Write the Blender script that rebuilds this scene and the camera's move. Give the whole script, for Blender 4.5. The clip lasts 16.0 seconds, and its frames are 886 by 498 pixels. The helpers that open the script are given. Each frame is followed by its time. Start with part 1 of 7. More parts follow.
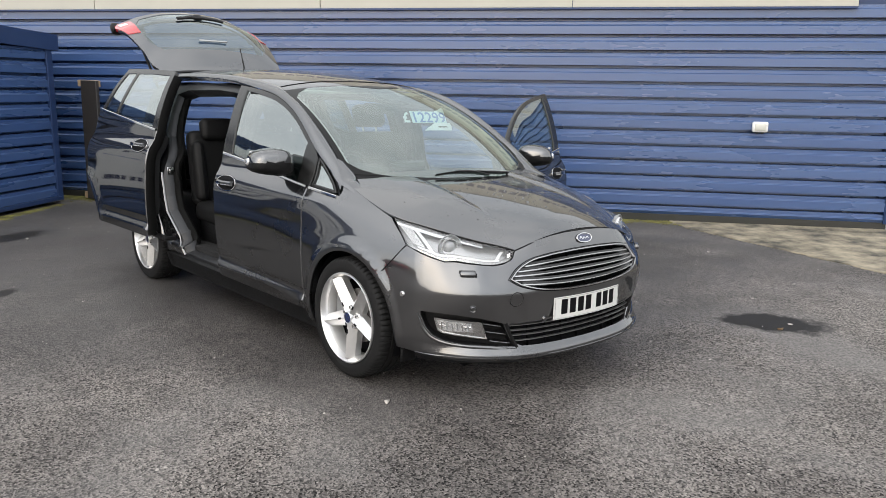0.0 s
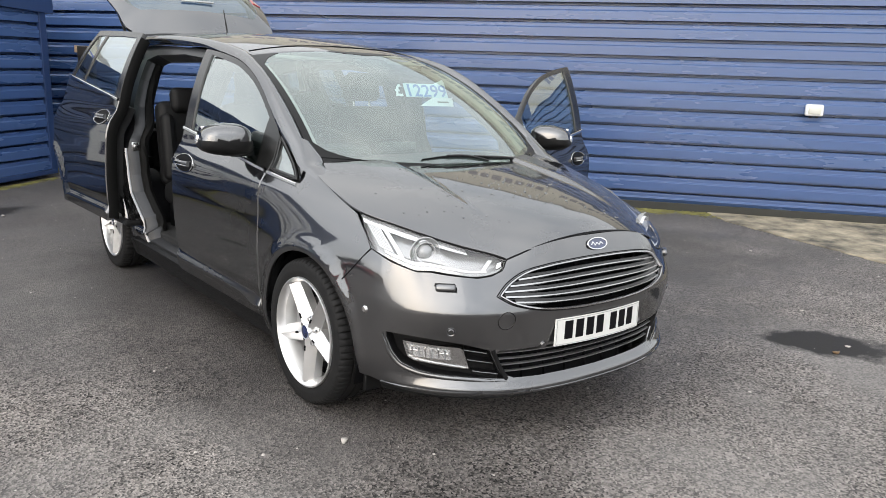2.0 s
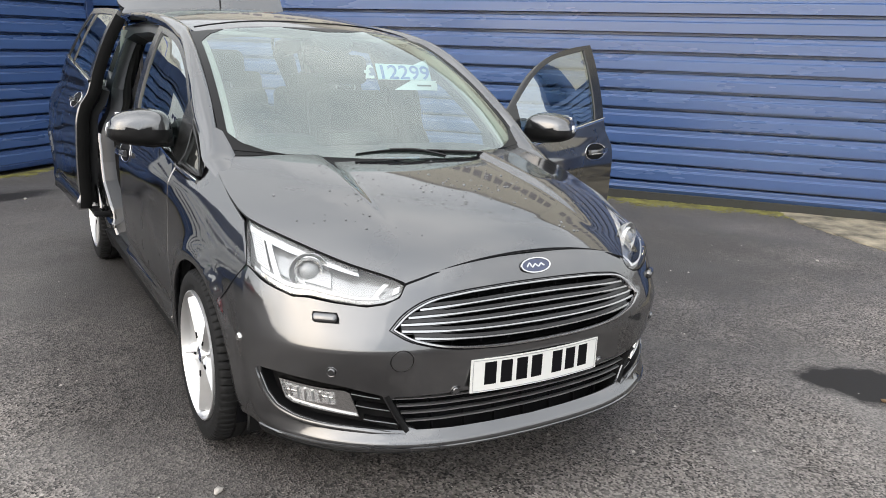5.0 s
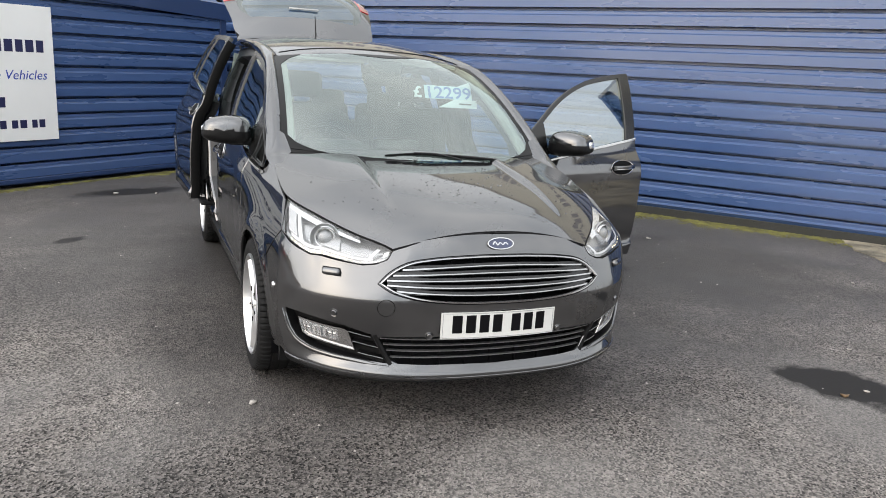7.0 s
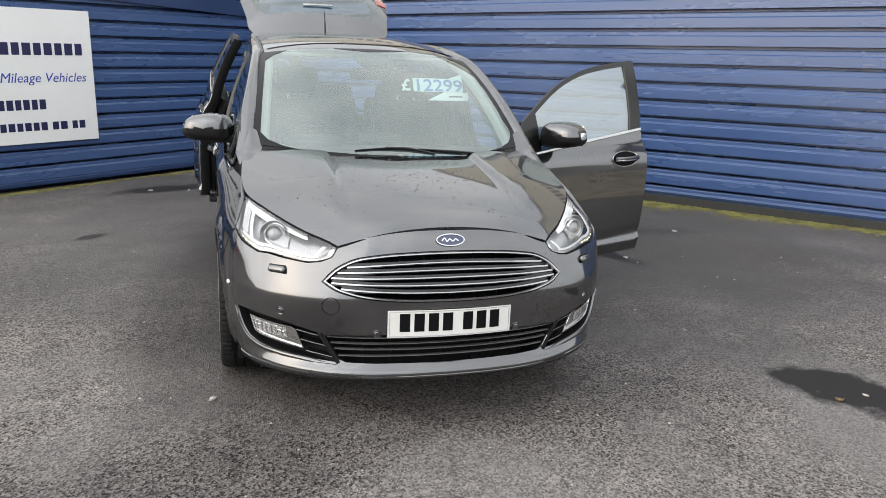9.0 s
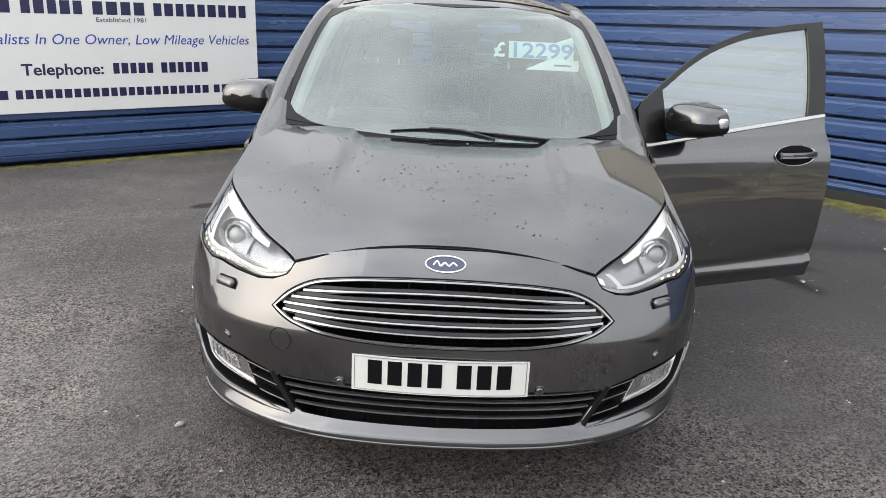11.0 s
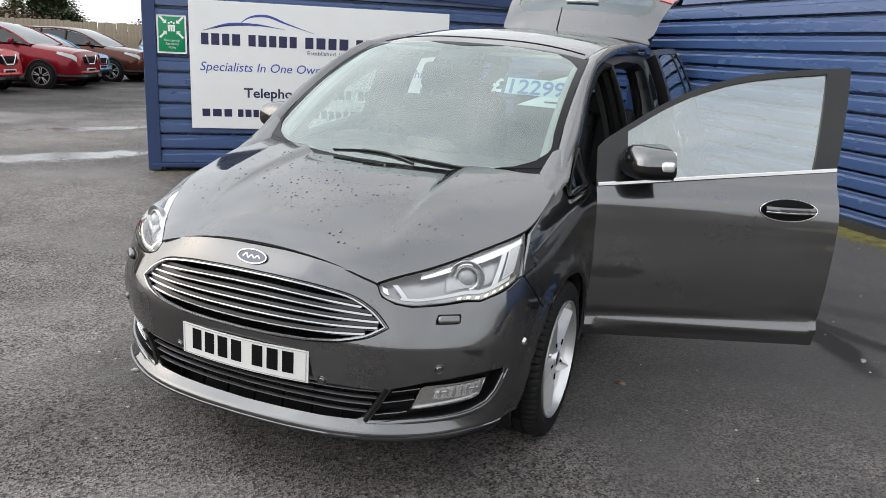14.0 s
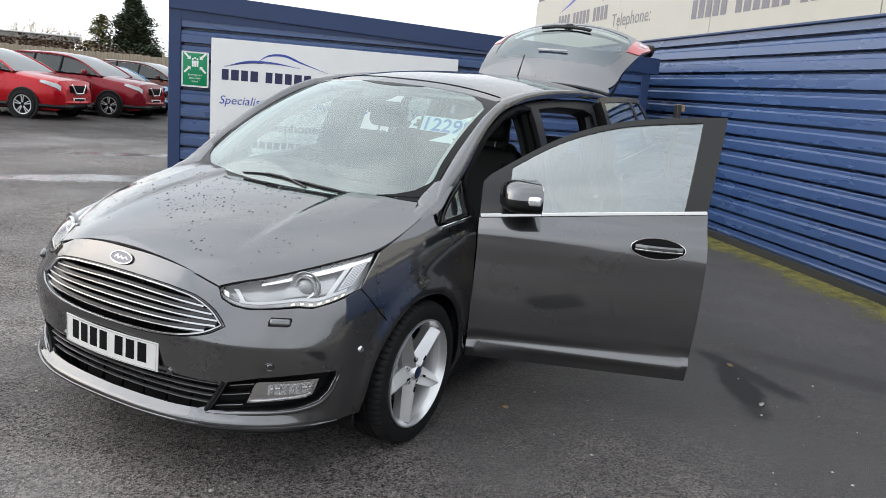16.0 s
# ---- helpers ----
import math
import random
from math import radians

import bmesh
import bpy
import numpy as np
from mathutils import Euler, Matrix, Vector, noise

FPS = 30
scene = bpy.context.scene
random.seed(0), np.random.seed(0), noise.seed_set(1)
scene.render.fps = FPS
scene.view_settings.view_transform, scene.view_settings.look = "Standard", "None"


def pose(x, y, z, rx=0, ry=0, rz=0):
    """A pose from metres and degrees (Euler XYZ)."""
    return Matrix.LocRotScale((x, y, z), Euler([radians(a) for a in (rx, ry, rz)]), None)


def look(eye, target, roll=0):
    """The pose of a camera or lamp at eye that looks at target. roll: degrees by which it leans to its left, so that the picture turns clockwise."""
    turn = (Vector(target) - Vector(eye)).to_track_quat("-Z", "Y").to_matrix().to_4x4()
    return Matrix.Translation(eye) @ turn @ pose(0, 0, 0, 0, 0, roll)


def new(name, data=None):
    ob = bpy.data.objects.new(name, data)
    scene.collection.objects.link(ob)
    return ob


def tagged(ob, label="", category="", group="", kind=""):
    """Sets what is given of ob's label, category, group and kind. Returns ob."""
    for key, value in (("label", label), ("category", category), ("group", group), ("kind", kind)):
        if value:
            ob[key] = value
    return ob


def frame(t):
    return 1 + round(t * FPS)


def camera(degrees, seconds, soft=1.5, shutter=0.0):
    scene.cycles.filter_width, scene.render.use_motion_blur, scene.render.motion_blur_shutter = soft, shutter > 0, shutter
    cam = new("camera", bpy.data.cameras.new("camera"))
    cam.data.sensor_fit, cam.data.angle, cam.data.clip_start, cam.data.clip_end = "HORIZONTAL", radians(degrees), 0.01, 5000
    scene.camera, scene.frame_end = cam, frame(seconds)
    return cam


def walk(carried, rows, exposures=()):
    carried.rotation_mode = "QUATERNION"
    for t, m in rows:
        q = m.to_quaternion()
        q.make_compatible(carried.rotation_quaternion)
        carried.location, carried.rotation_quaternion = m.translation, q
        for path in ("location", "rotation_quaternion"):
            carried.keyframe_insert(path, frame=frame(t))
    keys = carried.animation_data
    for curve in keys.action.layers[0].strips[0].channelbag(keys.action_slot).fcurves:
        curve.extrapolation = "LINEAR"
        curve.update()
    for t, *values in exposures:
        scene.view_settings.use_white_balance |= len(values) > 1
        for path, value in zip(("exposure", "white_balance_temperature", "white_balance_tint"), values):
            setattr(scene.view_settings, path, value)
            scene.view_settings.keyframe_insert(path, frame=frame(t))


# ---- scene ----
cam = camera(59.4, 16.0, soft=0.65)
METRES, EYE, TILT, LEAN, TURN = 7.212, 1.535, 0.0, 0.0, -41.45
ROWS = [
    (0.0, 0.0, 0.0, 0.0, 0.17, -11.64, -0.81),
    (0.5, 0.0149, 0.0274, -0.0008, 0.83, -12.03, -0.92),
    (1.0, 0.0215, 0.056, -0.0035, 1.46, -12.46, -1.2),
    (1.5, 0.0248, 0.0853, -0.0041, 2.15, -12.89, -1.59),
    (2.0, 0.0321, 0.1078, -0.0059, 2.99, -13.33, -1.78),
    (2.5, 0.0488, 0.1341, -0.0067, 3.85, -13.65, -1.73),
    (3.0, 0.0573, 0.158, -0.007, 4.82, -13.9, -1.55),
    (3.5, 0.0624, 0.1843, -0.0065, 5.9, -14.1, -1.28),
    (4.0, 0.0763, 0.2014, -0.008, 6.71, -14.54, -1.11),
    (6.5, 0.198, 0.1448, -0.0032, 18.64, -13.97, -2.76),
    (7.0, 0.2162, 0.1222, -0.0034, 20.25, -13.38, -2.69),
    (7.5, 0.2334, 0.1097, -0.0014, 21.58, -12.92, -2.43),
    (8.0, 0.254, 0.1105, 0.0002, 22.55, -12.85, -1.95),
    (10.5, 0.2918, 0.2809, -0.0065, 36.2, -16.37, -1.04),
    (11.0, 0.2977, 0.3232, -0.0081, 42.26, -16.52, -1.43),
    (11.5, 0.3209, 0.3566, -0.0083, 48.54, -16.45, -1.73),
    (12.0, 0.3513, 0.3697, -0.0084, 53.67, -16.39, -1.82),
    (12.5, 0.3743, 0.3921, -0.0072, 57.68, -16.25, -1.89),
    (13.0, 0.3971, 0.4258, -0.0062, 60.64, -15.9, -2.0),
    (13.5, 0.4279, 0.4441, -0.0053, 62.92, -15.31, -2.21),
    (14.0, 0.4572, 0.472, -0.0034, 64.8, -14.5, -2.62),
    (14.5, 0.485, 0.5047, -0.0012, 66.33, -13.46, -3.07),
    (15.0, 0.5123, 0.5182, 0.0004, 67.8, -12.61, -3.69),
    (15.5, 0.5293, 0.5409, 0.0005, 69.22, -11.99, -4.24),
    (16.0, 0.5394, 0.5628, -0.0004, 70.27, -11.64, -4.64),
]
walk(cam, [(t, pose(-3.13, -2.389, EYE, TILT, LEAN, TURN) @ pose(METRES * x, METRES * y, METRES * z, 90 + pitch, roll, yaw)) for t, x, y, z, yaw, pitch, roll in ROWS], exposures=((0.0, 1.10, 6380, 10), (1.5, 1.34, 6380, 10), (4.0, 1.38, 6380, 10), (8.0, 1.18, 6380, 10), (10.5, 1.22, 6380, 10), (12.0, 1.05, 6360, 10), (14.5, 1.07, 6250, 10), (16.0, 1.03, 6150, 10)))

# ---- world, sun and sky ----
SUN_AZ = 206.0             # a low winter sun, veiled by cloud
SUN_EL = 24.0
_sd = Vector((math.cos(radians(SUN_AZ)) * math.cos(radians(SUN_EL)), math.sin(radians(SUN_AZ)) * math.cos(radians(SUN_EL)), math.sin(radians(SUN_EL))))
world = bpy.data.worlds.new("sky")
scene.world = world
world.use_nodes = True
wt = world.node_tree
for n in list(wt.nodes):
    wt.nodes.remove(n)
w_out = wt.nodes.new("ShaderNodeOutputWorld")
w_bg = wt.nodes.new("ShaderNodeBackground")
w_sky = wt.nodes.new("ShaderNodeTexSky")
w_sky.sky_type = "NISHITA"
w_sky.sun_disc = False
w_sky.sun_elevation = radians(SUN_EL)
w_sky.sun_rotation = radians(90 - SUN_AZ)
w_sky.air_density, w_sky.dust_density = 1.0, 3.0
w_noise = wt.nodes.new("ShaderNodeTexNoise")
w_noise.inputs["Scale"].default_value = 2.2
w_noise.inputs["Detail"].default_value = 6
w_noise.inputs["Roughness"].default_value = 0.55
w_ramp = wt.nodes.new("ShaderNodeValToRGB")
w_ramp.color_ramp.elements[0].position, w_ramp.color_ramp.elements[0].color = 0.32, (5.5, 5.7, 5.85, 1)
w_ramp.color_ramp.elements[1].position, w_ramp.color_ramp.elements[1].color = 0.66, (8.6, 8.5, 8.25, 1)
w_mix = wt.nodes.new("ShaderNodeMix")
w_mix.data_type = "RGBA"
w_mix.inputs["Factor"].default_value = 0.86
wt.links.new(w_noise.outputs["Fac"], w_ramp.inputs["Fac"])
wt.links.new(w_sky.outputs["Color"], w_mix.inputs["A"])
wt.links.new(w_ramp.outputs["Color"], w_mix.inputs["B"])
# an overcast sky is brighter overhead than at the horizon
w_tc = wt.nodes.new("ShaderNodeTexCoord")
w_sep = wt.nodes.new("ShaderNodeSeparateXYZ")
w_dome = wt.nodes.new("ShaderNodeMapRange")
w_dome.inputs["From Min"].default_value, w_dome.inputs["From Max"].default_value = 0.0, 0.85
w_dome.inputs["To Min"].default_value, w_dome.inputs["To Max"].default_value = 0.86, 1.06
w_mul = wt.nodes.new("ShaderNodeMix")
w_mul.data_type, w_mul.blend_type = "RGBA", "MULTIPLY"
w_mul.inputs["Factor"].default_value = 1.0
wt.links.new(w_tc.outputs["Generated"], w_sep.inputs[0])
wt.links.new(w_sep.outputs["Z"], w_dome.inputs["Value"])
wt.links.new(w_mix.outputs["Result"], w_mul.inputs["A"])
wt.links.new(w_dome.outputs[0], w_mul.inputs["B"])
# and it brightens softly all round the veiled sun
w_dot = wt.nodes.new("ShaderNodeVectorMath")
w_dot.operation = "DOT_PRODUCT"
w_dot.inputs[1].default_value = _sd
w_near = wt.nodes.new("ShaderNodeMapRange")
w_near.interpolation_type = "SMOOTHSTEP"
w_near.inputs["From Min"].default_value, w_near.inputs["From Max"].default_value = 0.0, 1.0
w_near.inputs["To Min"].default_value, w_near.inputs["To Max"].default_value = 1.0, 1.5
w_glow = wt.nodes.new("ShaderNodeMix")
w_glow.data_type, w_glow.blend_type = "RGBA", "MULTIPLY"
w_glow.inputs["Factor"].default_value = 1.0
wt.links.new(w_tc.outputs["Generated"], w_dot.inputs[0])
wt.links.new(w_dot.outputs["Value"], w_near.inputs["Value"])
wt.links.new(w_mul.outputs["Result"], w_glow.inputs["A"])
wt.links.new(w_near.outputs[0], w_glow.inputs["B"])
wt.links.new(w_glow.outputs["Result"], w_bg.inputs["Color"])
w_bg.inputs["Strength"].default_value = 0.102
wt.links.new(w_bg.outputs[0], w_out.inputs[0])

sun = new("sun", bpy.data.lights.new("sun", "SUN"))
sun.data.energy, sun.data.angle, sun.data.color = 0.32, radians(75), (1.0, 0.93, 0.84)
sun.matrix_world = look(_sd * 60, (0, 0, 0))

# ---- materials ----


def material(name, colour, rough=0.5, metal=0.0, grain=0.0, scale=20.0, bump=0.0, bump_scale=60.0, coat=0.0, tint=None, spec=0.5, rough_var=0.0, island=0.0, detail=5.0, stretch=(1, 1, 1)):
    """A procedural surface: a base colour mottled towards tint at one scale, fine relief at another."""
    m = bpy.data.materials.new(name)
    m.use_nodes = True
    nt = m.node_tree
    b = nt.nodes["Principled BSDF"]
    b.inputs["Base Color"].default_value = (*colour, 1)
    b.inputs["Roughness"].default_value = rough
    b.inputs["Metallic"].default_value = metal
    b.inputs["Specular IOR Level"].default_value = spec
    b.inputs["Coat Weight"].default_value = coat
    b.inputs["Coat Roughness"].default_value = 0.02
    b.inputs["Coat IOR"].default_value = 1.6
    tc = nt.nodes.new("ShaderNodeTexCoord")
    mp = nt.nodes.new("ShaderNodeMapping")
    mp.inputs["Scale"].default_value = stretch
    nt.links.new(tc.outputs["Object"], mp.inputs["Vector"])
    if grain or rough_var:
        no = nt.nodes.new("ShaderNodeTexNoise")
        no.inputs["Scale"].default_value, no.inputs["Detail"].default_value = scale, detail
        no.inputs["Roughness"].default_value = 0.6
        nt.links.new(mp.outputs[0], no.inputs["Vector"])
        rp = nt.nodes.new("ShaderNodeValToRGB")
        rp.color_ramp.elements[0].position, rp.color_ramp.elements[1].position = 0.32, 0.68
        t = tint or tuple(c * 0.6 for c in colour)
        rp.color_ramp.elements[0].color = (*(c + (d - c) * grain for c, d in zip(colour, t)), 1)
        rp.color_ramp.elements[1].color = (*colour, 1)
        nt.links.new(no.outputs["Fac"], rp.inputs["Fac"])
        if grain:
            nt.links.new(rp.outputs[0], b.inputs["Base Color"])
        if rough_var:
            mr = nt.nodes.new("ShaderNodeMapRange")
            mr.inputs["From Min"].default_value, mr.inputs["From Max"].default_value = 0.3, 0.7
            mr.inputs["To Min"].default_value, mr.inputs["To Max"].default_value = rough - rough_var, rough + rough_var
            nt.links.new(no.outputs["Fac"], mr.inputs["Value"])
            nt.links.new(mr.outputs[0], b.inputs["Roughness"])
    if bump:
        nb = nt.nodes.new("ShaderNodeTexNoise")
        nb.inputs["Scale"].default_value, nb.inputs["Detail"].default_value = bump_scale, 4
        nt.links.new(mp.outputs[0], nb.inputs["Vector"])
        bp = nt.nodes.new("ShaderNodeBump")
        bp.inputs["Strength"].default_value, bp.inputs["Distance"].default_value = bump, 0.01
        nt.links.new(nb.outputs["Fac"], bp.inputs["Height"])
        nt.links.new(bp.outputs[0], b.inputs["Normal"])
    return m


def glass(name, tint, mirror_=0.05, sheen=(1, 1, 1)):
    """Thin sheet glass: clear or tinted straight through, mirrored more towards a glancing view."""
    m = bpy.data.materials.new(name)
    m.use_nodes = True
    nt = m.node_tree
    for n in list(nt.nodes):
        nt.nodes.remove(n)
    out = nt.nodes.new("ShaderNodeOutputMaterial")
    mix = nt.nodes.new("ShaderNodeMixShader")
    lw = nt.nodes.new("ShaderNodeLayerWeight")
    lw.inputs["Blend"].default_value = 0.5
    pw = nt.nodes.new("ShaderNodeMath")
    pw.operation = "POWER"
    pw.inputs[1].default_value = 5.0
    ma = nt.nodes.new("ShaderNodeMath")
    ma.operation = "MULTIPLY_ADD"
    ma.inputs[1].default_value, ma.inputs[2].default_value = 1.0 - mirror_, mirror_
    tr = nt.nodes.new("ShaderNodeBsdfTransparent")
    tr.inputs["Color"].default_value = (*tint, 1)
    gl = nt.nodes.new("ShaderNodeBsdfGlossy")
    gl.inputs["Color"].default_value = (*sheen, 1)
    gl.inputs["Roughness"].default_value = 0.02
    nt.links.new(lw.outputs["Facing"], pw.inputs[0])
    nt.links.new(pw.outputs[0], ma.inputs[0])
    nt.links.new(ma.outputs[0], mix.inputs[0])
    nt.links.new(tr.outputs[0], mix.inputs[1])
    nt.links.new(gl.outputs[0], mix.inputs[2])
    nt.links.new(mix.outputs[0], out.inputs[0])
    return m


def glow(name, colour, strength):
    m = bpy.data.materials.new(name)
    m.use_nodes = True
    b = m.node_tree.nodes["Principled BSDF"]
    b.inputs["Base Color"].default_value = (*colour, 1)
    b.inputs["Emission Color"].default_value = (*colour, 1)
    b.inputs["Emission Strength"].default_value = strength
    return m


def car_paint(name, colour, metal=0.75, coat_ior=1.95, gloss=1.0):
    """Metallic lacquer: fine flakes under a clear coat, with a film of road dust."""
    m = material(name, colour, 0.29, metal, 0.10, 3.0, 0.0, coat=1.0, rough_var=0.03)
    nt = m.node_tree
    b = nt.nodes["Principled BSDF"]
    fl = nt.nodes.new("ShaderNodeTexNoise")
    fl.inputs["Scale"].default_value = 900
    bp = nt.nodes.new("ShaderNodeBump")
    bp.inputs["Strength"].default_value, bp.inputs["Distance"].default_value = 0.03, 0.002
    b.inputs["Coat IOR"].default_value = coat_ior
    b.inputs["Coat Weight"].default_value = gloss
    b.inputs["Coat Roughness"].default_value = 0.045
    b.inputs["Specular Tint"].default_value = (0.15, 0.15, 0.15, 1)
    b.inputs["Specular IOR Level"].default_value = 0.5 * gloss
    tc = nt.nodes.new("ShaderNodeTexCoord")
    nt.links.new(tc.outputs["Object"], fl.inputs["Vector"])
    nt.links.new(fl.outputs["Fac"], bp.inputs["Height"])
    nt.links.new(bp.outputs[0], b.inputs["Normal"])
    return m


PAINT = car_paint("grey metallic paint", (0.060, 0.061, 0.066), 0.90, 2.15)
RED = car_paint("red paint", (0.42, 0.006, 0.012), 0.35, 1.5, 0.7)
DEEPRED = car_paint("dark red paint", (0.20, 0.005, 0.012), 0.4, 1.5, 0.7)
PALEBLUE = car_paint("pale blue paint", (0.13, 0.30, 0.50), 0.3, 1.5, 0.7)
COPPER = car_paint("copper paint", (0.09, 0.027, 0.014), 0.6, 1.5, 0.7)
FRIT = material("black ceramic edge", (0.004, 0.004, 0.0045), 0.4, spec=0.22)
GLOSSBLACK = material("gloss black trim", (0.004, 0.004, 0.0045), 0.12, coat=0.25)
FRAMEBLACK = material("satin black window frame", (0.008, 0.008, 0.008), 0.24, spec=0.5, grain=0.3, scale=30)
BLACK = material("black plastic", (0.005, 0.005, 0.0055), 0.5, spec=0.25, grain=0.4, scale=40, bump=0.15, bump_scale=400)
RUBBER = material("tyre rubber", (0.008, 0.008, 0.0085), 0.7, spec=0.2, grain=0.5, scale=14, tint=(0.018, 0.0175, 0.017), bump=0.1, bump_scale=120)
# body paint copied darker and duller to hold down the jamb's bright reflections
APERTURE = material("darkened door jamb paint", (0.032, 0.033, 0.036), 0.38, 0.55, 0.2, 8)
SEAL = material("rubber seal", (0.004, 0.004, 0.004), 0.65, spec=0.12)
CHROME = material("chrome", (0.66, 0.66, 0.66), 0.09, 1.0)
BARCHROME = material("satin grille chrome", (0.46, 0.46, 0.465), 0.2, 1.0)
GRILLECHROME = material("dulled chrome", (0.40, 0.40, 0.405), 0.13, 1.0)
SLATGREY = material("slat grey", (0.36, 0.36, 0.37), 0.28, 0.9)
BLADEGREY = material("grille blade grey", (0.045, 0.045, 0.047), 0.32, 0.5)
SATIN = material("satin chrome", (0.62, 0.62, 0.62), 0.24, 1.0)
ALLOY = material("silver alloy", (0.66, 0.66, 0.665), 0.30, 0.8, 0.1, 30, coat=0.5)
# alloy copied darker: the shade inside the barrel is put into its colour
ALLOY_SHADED = material("wheel barrel", (0.50, 0.50, 0.50), 0.42, 0.6)
BRAKE = material("brake steel", (0.20, 0.19, 0.18), 0.4, 0.9, 0.3, 50)
REFLECTOR = material("lamp reflector", (0.84, 0.85, 0.86), 0.20, 0.75)
LAMPGREY = material("lamp housing grey", (0.36, 0.365, 0.37), 0.3, 0.6)
LAMPBRIGHT = material("silvered lamp interior", (0.41, 0.415, 0.42), 0.26, 0.55)
LAMPDARK = material("dark lamp housing", (0.35, 0.355, 0.36), 0.24, 0.5)
LAMPWHITE = material("light guide white", (0.60, 0.61, 0.62), 0.22)
LAMPRED = material("red lamp lens", (0.42, 0.012, 0.018), 0.12, coat=1.0)
DAYLAMP = glow("daylight running lamp", (1.0, 0.86, 0.55), 1.1)
PLATE = material("number plate white", (0.66, 0.66, 0.64), 0.32, grain=0.12, scale=30)
INK = material("black ink", (0.004, 0.004, 0.005), 0.6, spec=0.10)
BADGE = material("badge blue", (0.008, 0.018, 0.075), 0.2, coat=1.0)
LEATHER = material("black seat leather", (0.006, 0.006, 0.0065), 0.6, grain=0.3, scale=18, bump=0.04, bump_scale=260, spec=0.22)
INTERIOR = material("dark cabin plastic", (0.005, 0.005, 0.0055), 0.7, grain=0.3, scale=30, bump=0.15, bump_scale=300)
HEADLINER = material("pale headlining", (0.34, 0.35, 0.33), 0.85, grain=0.15, scale=120)
CARPET = material("black carpet", (0.006, 0.006, 0.0065), 0.95, grain=0.5, scale=200, bump=0.4, bump_scale=400)
WINDSCREEN = glass("windscreen glass", (0.66, 0.76, 0.72), 0.225, (0.92, 1.0, 0.98))
SIDEGLASS = glass("side window glass", (0.44, 0.53, 0.51), 0.32, (0.94, 1.0, 0.99))
REARGLASS = glass("dark tailgate glass", (0.30, 0.37, 0.36), 0.17, (0.94, 1.0, 0.99))
LENS = glass("lamp lens", (0.97, 0.97, 0.97), 0.06)
BLUE = material("blue coated steel cladding", (0.046, 0.090, 0.218), 0.27, 0.0, 0.35, 1.3, 0.04, 7.0, tint=(0.031, 0.062, 0.156), rough_var=0.07, stretch=(0.35, 0.35, 2.0), spec=0.85)
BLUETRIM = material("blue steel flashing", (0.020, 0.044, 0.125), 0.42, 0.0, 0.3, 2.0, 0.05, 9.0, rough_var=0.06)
SIGNWHITE = material("white sign panel", (0.84, 0.84, 0.825), 0.4, grain=0.25, scale=1.6, tint=(0.70, 0.70, 0.68), rough_var=0.06)
CREAM = material("cream fascia panel", (0.47, 0.45, 0.385), 0.45, grain=0.35, scale=1.2, tint=(0.37, 0.355, 0.31), rough_var=0.05)
NAVY = material("navy sign lettering", (0.018, 0.020, 0.075), 0.4)
SIGNBLUE = material("blue sign lettering", (0.035, 0.07, 0.36), 0.4)
FADED = material("faded lettering", (0.20, 0.19, 0.21), 0.5, grain=0.4, scale=5)
GREEN = material("safety green", (0.0, 0.24, 0.095), 0.35, grain=0.15, scale=4)
PAPER = material("price sticker white", (0.78, 0.86, 0.90), 0.5)
PRICE = material("price sticker blue", (0.015, 0.14, 0.48), 0.4)
TIMBER = material("sawn timber", (0.42, 0.30, 0.18), 0.8, grain=0.5, scale=6, bump=0.3, bump_scale=40, stretch=(1, 1, 6))
DARKBOARD = material("dark brown board", (0.030, 0.026, 0.024), 0.6, grain=0.4, scale=5, bump=0.1)
LAMPCASE = material("white lamp casing", (0.72, 0.72, 0.70), 0.35)
FENCEWOOD = material("weathered fence boards", (0.30, 0.25, 0.18), 0.85, grain=0.6, scale=2.5, bump=0.3, bump_scale=20, tint=(0.18, 0.15, 0.11))
CONCRETE = material("stained concrete", (0.036, 0.035, 0.034), 0.85, grain=0.6, scale=5, bump=0.5, bump_scale=60, tint=(0.03, 0.03, 0.02))
SANDY = material("worn sandy concrete", (0.40, 0.345, 0.25), 0.85, grain=1.0, scale=3.4, bump=0.8, bump_scale=50, tint=(0.05, 0.047, 0.038))
MOSS = material("moss", (0.24, 0.225, 0.055), 0.95, grain=0.9, scale=7, bump=0.8, bump_scale=90, tint=(0.030, 0.026, 0.016))
LEAF = material("dry leaf", (0.20, 0.13, 0.07), 0.7, grain=0.5, scale=30)
SPECK = material("pale grit", (0.42, 0.39, 0.36), 0.8)
ROOFGREY = material("grey roofing", (0.30, 0.29, 0.27), 0.7, grain=0.4, scale=1.5)
BRICK = material("brown brickwork", (0.15, 0.085, 0.06), 0.85, grain=0.5, scale=4, bump=0.3)
BARK = material("bark", (0.075, 0.055, 0.04), 0.9, grain=0.5, scale=12, bump=0.5)
NEEDLE = material("conifer needles", (0.048, 0.068, 0.030), 0.75, grain=0.6, scale=3, tint=(0.026, 0.042, 0.020))
NEEDLE2 = material("yellowish conifer needles", (0.19, 0.185, 0.075), 0.75, grain=0.6, scale=3)
TWIG = material("bare twigs", (0.40, 0.32, 0.20), 0.9)
DROP = material("water drop", (0.03, 0.03, 0.03), 0.02, spec=0.9, coat=1.0)


